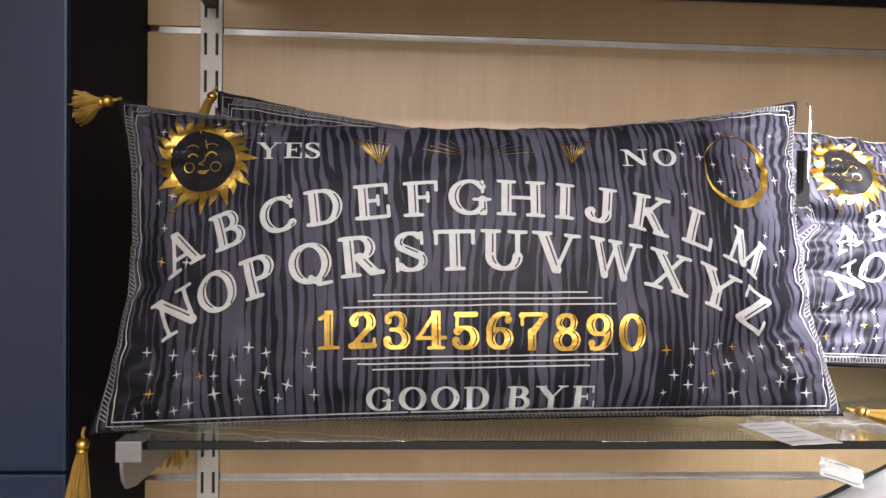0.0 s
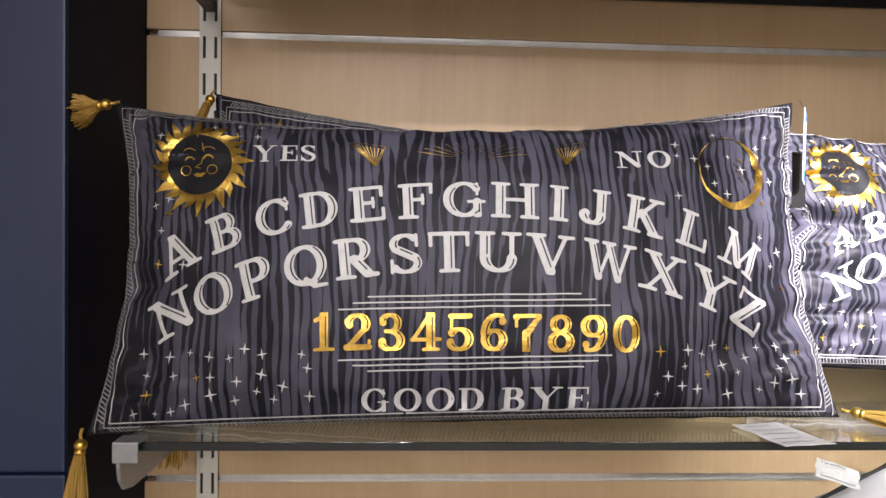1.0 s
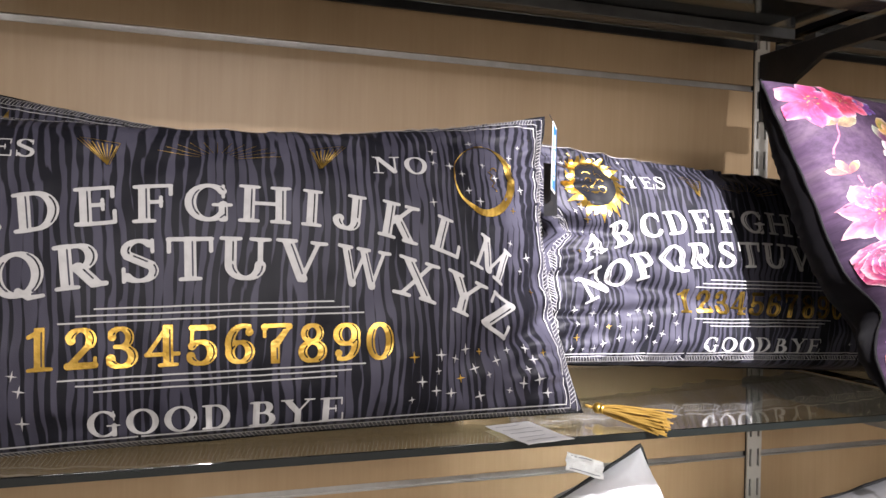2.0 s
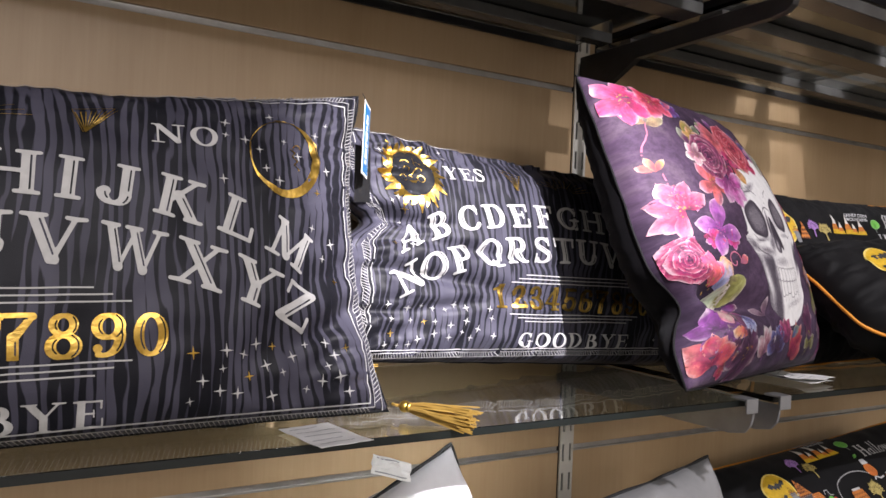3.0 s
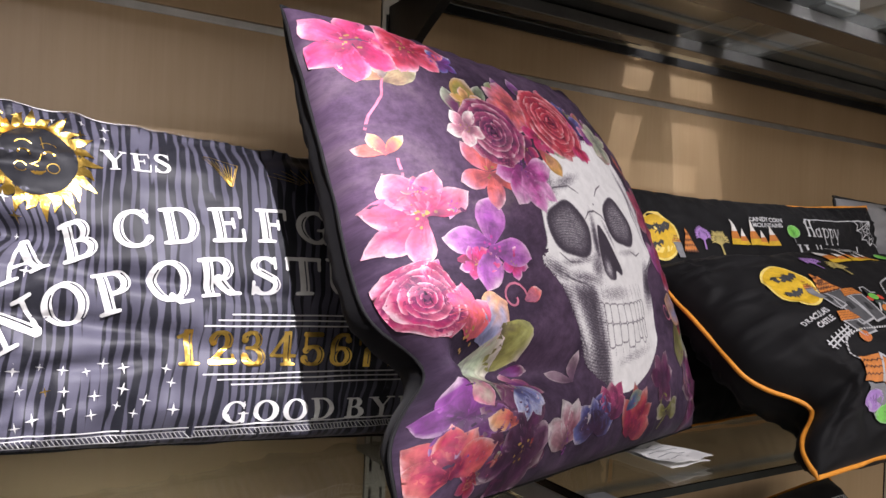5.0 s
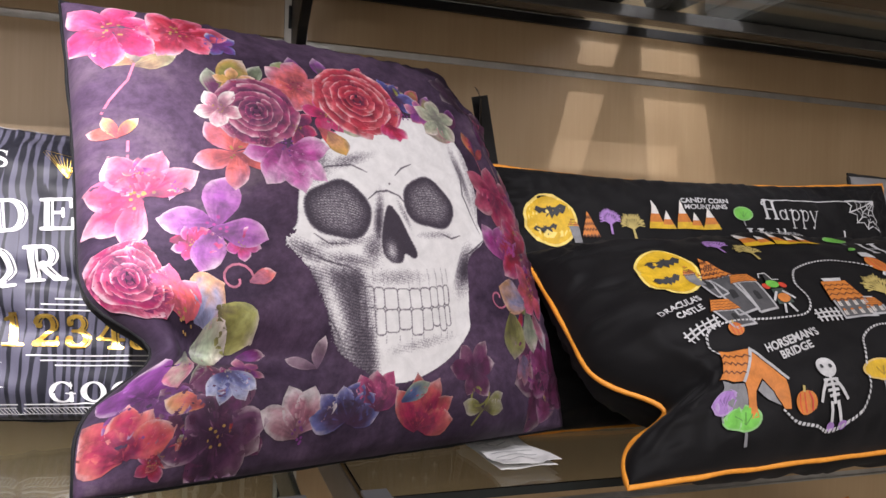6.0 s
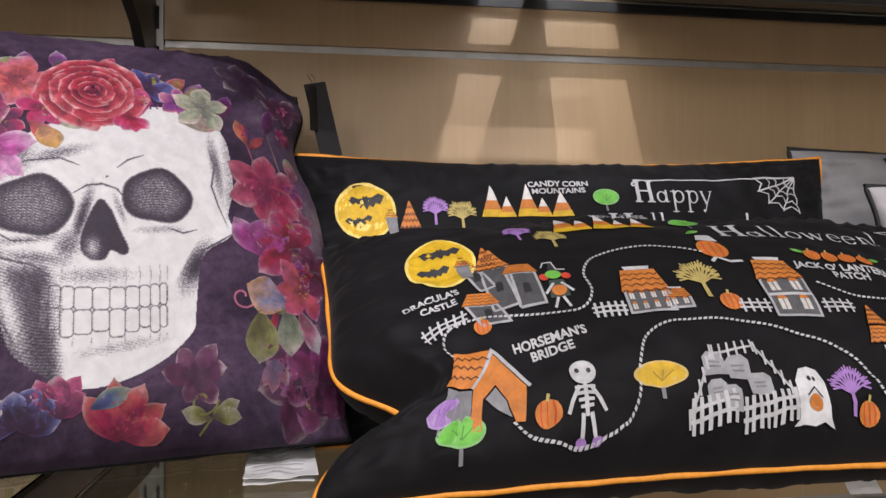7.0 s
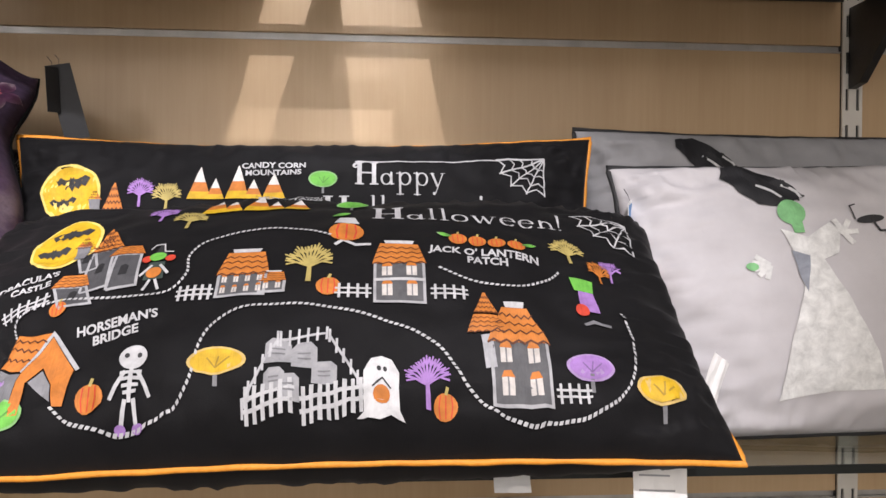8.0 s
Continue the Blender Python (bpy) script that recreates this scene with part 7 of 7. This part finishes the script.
care_tag(pose(0.626, -0.328, 1.3075, 0, 0, 9), 0.052, 0.080, 0.002, 0.001, 1, 5, "white care label lying over the front edge of the glass shelf")
care_tag(pose(1.398, -0.242, 1.312, 0, 0, 4), 0.061, 0.108, 0.001, 0.004, 2, 8, "white folded care label lying on the glass shelf")
care_tag(pose(1.400, -0.244, 1.3085, 0, 0, 2), 0.058, 0.104, 0.0, 0.002, 5, 0, "white care label under a folded one")
care_tag(pose(2.010, -0.425, 1.322, 78, 4, 4), 0.044, 0.062, 0.002, 0.0015, 3, 5, "white care label hanging below a black cushion")
care_tag(pose(1.900, -0.385, 1.305, 50, 0, -2), 0.030, 0.018, 0.001, 0.001, 6, 0, "small pale label under a black cushion")
care_tag(pose(2.085, -0.370, 1.395, 70, 38, 10), 0.018, 0.075, 0.006, 0.002, 7, 0, "pale pink label squeezed between two cushions")


def hang_tag(m, w, h, face, label, stripe=None, border=None):
    """A shop's card tag with a small hole and a loop of cord."""
    ob = thing("hang_tag", m, label, "tag", "shop tags")
    part("card", box(-w / 2, -0.0006, -h, w / 2, 0.0, 0.0, 0.0002), border or face, ob)
    if border:
        part("face", box(-w / 2 + 0.003, -0.0009, -h + 0.003, w / 2 - 0.003, -0.0006, -0.003), face, ob, "coloured printed face")
    if stripe:
        bm = bmesh.new()
        n = 9
        for k in range(n):
            z0 = -h * (0.16 + 0.70 * k / n)
            hh = h * (0.05 if k % 3 else 0.07)
            s = w * (0.16 if k % 2 else 0.11)
            add_box(bm, -s, -0.0012, z0 - hh, s, -0.0009, z0)
        part("print_bars", bm, stripe, ob, "white blocks of print")
    bm = bmesh.new()
    add_tube(bm, [(0, -0.001, -0.004), (0.003, 0.003, 0.006), (0.0, 0.006, 0.012)], 0.0004, 5)
    part("loop", bm, BLACK_CORD, ob)


hang_tag(pose(0.706, -0.262, 1.632, 0, 4, 58), 0.040, 0.078, BLUE_CARD, "blue shop tag with white border hanging from a cushion", PAPER, PAPER)
hang_tag(pose(0.712, -0.240, 1.590, 0, -3, 40), 0.038, 0.062, BLACK_CARD, "small black card tag behind the blue tag")
hang_tag(pose(1.426, -0.130, 1.690, 0, -14, 20), 0.026, 0.085, BLACK_CARD, "black card tag hanging from the skull cushion")
hang_tag(pose(1.424, -0.140, 1.685, 0, -4, 60), 0.016, 0.050, BLACK_CARD, "narrow black card tag hanging from the skull cushion")
hang_tag(pose(2.036, -0.272, 1.535, 0, -14, 62), 0.030, 0.070, BLUE_CARD, "blue and white shop tag on a pale cushion", None, PAPER)


# ---- cushions on the lower shelf ----
L1 = Cushion(0.27, 0.240, 0.11, 0.05, 0.06, 0.02, seed=9.0)
low1 = seat("lumbar_cushion", L1, pose(0.765, -0.260, 1.084, -8, -24, 0), (PALE_CLOTH, PALE_CLOTH), "pale grey cushion with black piping on the lower shelf", 40, 28, "pale cushions")
cordage(L1, low1, BLACK_CORD, "piping", 0.0028)
L2 = Cushion(0.30, 0.24, 0.12, 0.05, 0.04, 0.02, seed=10.0)
low2 = seat("lumbar_cushion", L2, pose(1.165, -0.270, 1.045, -14, -9, 0), (GREY_CLOTH, GREY_CLOTH), "plain grey cushion on the lower shelf", 40, 28, "pale cushions")
cordage(L2, low2, BLACK_CORD, "piping", 0.0025)
L3 = Cushion(0.62, 0.28, 0.15, 0.04, 0.03, 0.02, seed=12.0, printed=(0.62, 0.262))
low3 = seat("lumbar_cushion", L3, pose(1.745, -0.200, 1.020, -44, -4, 0), (BLACK_CLOTH, BLACK_CLOTH), "black Halloween village cushion on the lower shelf", 48, 28, "village cushions")
cordage(L3, low3, ORANGE_CORD, "piping", 0.0032)
village_prints(L3, low3, TOP_FRONT, 1.0, True)
care_tag(pose(0.752, -0.266, 1.246, 60, 16, -14), 0.046, 0.022, 0.006, 0.006, 8, 2, "crumpled white label on top of a lower cushion")


# ---- stand-ins for goods on the upper shelf, added to block light ----
def shelf_blocker(x0, x1, y0, y1, layers, mat, label, x0b=None, x1b=None):
    """An added light blocker in soft flat layers; x0b and x1b: its sides at the back."""
    ob = thing("shelf_blocker", pose(0, 0, UP + 0.0235), label, "throw", "folded throws")
    z = 0.0
    rnd = random.Random(int(x0 * 1000))
    for k in range(layers):
        h = 0.026 + rnd.uniform(-0.003, 0.003)
        pts = [(x0, y0), (x1, y0), (x1b if x1b is not None else x1, y1), (x0b if x0b is not None else x0, y1)]
        bm = bmesh.new()
        lo = [bm.verts.new((x, y, z)) for x, y in pts]
        hi = [bm.verts.new((x, y, z + h)) for x, y in pts]
        bm.faces.new(lo[::-1])
        bm.faces.new(hi)
        for i in range(4):
            j = (i + 1) % 4
            bm.faces.new((lo[i], lo[j], hi[j], hi[i]))
        bmesh.ops.bevel(bm, geom=list(bm.edges), offset=0.004, segments=3, affect="EDGES")
        part("layer", bm, mat, ob, smooth=False)
        z += h + 0.0005


shelf_blocker(0.06, 0.557, -0.36, -0.03, 3, GREY_CLOTH, "grey layered stand-in on the upper glass shelf, blocks light")
shelf_blocker(0.56, 1.16, -0.39, -0.06, 4, BLACK_VELVET, "dark layered stand-in on the upper glass shelf, blocks light")
# edges of the next three are set to shape the wall's light patch
shelf_blocker(1.26, 1.642, -0.39, -0.02, 4, BLACK_VELVET, "dark layered stand-in on the upper glass shelf, blocks light")
shelf_blocker(1.676, 1.752, -0.30, -0.03, 2, GREY_CLOTH, "small grey wedge added on the upper glass shelf to split the light", 1.713, 1.727)
shelf_blocker(1.826, 2.39, -0.39, -0.02, 4, GREY_CLOTH, "grey layered stand-in on the upper glass shelf, blocks light")
shelf_blocker(2.50, 3.10, -0.38, -0.03, 3, GREY_CLOTH, "grey layered stand-in on the upper glass shelf, blocks light")


# ---- maple wall panels and the metal strips between them ----
def wall_panels():
    rows = list(zip((0.0,) + GROOVES, GROOVES + (3.0,)))
    spans = [(LEFT_END, 0.0)] + [(STANDARDS[i], STANDARDS[i + 1]) for i in range(3)] + [(3.66, 4.88)]
    for a, b in spans:
        for lo, hi in rows:
            part("maple_panel", box(a + (0.0005 if a != LEFT_END else 0), 0.0, lo + 0.0045, b - 0.0005, 0.022, hi - 0.0045, 0.001), MAPLE, wall)
        for z in GROOVES:
            bm = bmesh.new()
            add_box(bm, a + 0.0145, 0.004, z - 0.0042, b - 0.0145, 0.0215, z + 0.0042)
            add_box(bm, a + 0.0145, -0.0012, z - 0.0060, b - 0.0145, 0.004, z - 0.0036, 0.0004)
            part("metal_strip", bm, ALUMINIUM, wall, "aluminium strip in the panel joint")


wall_panels()
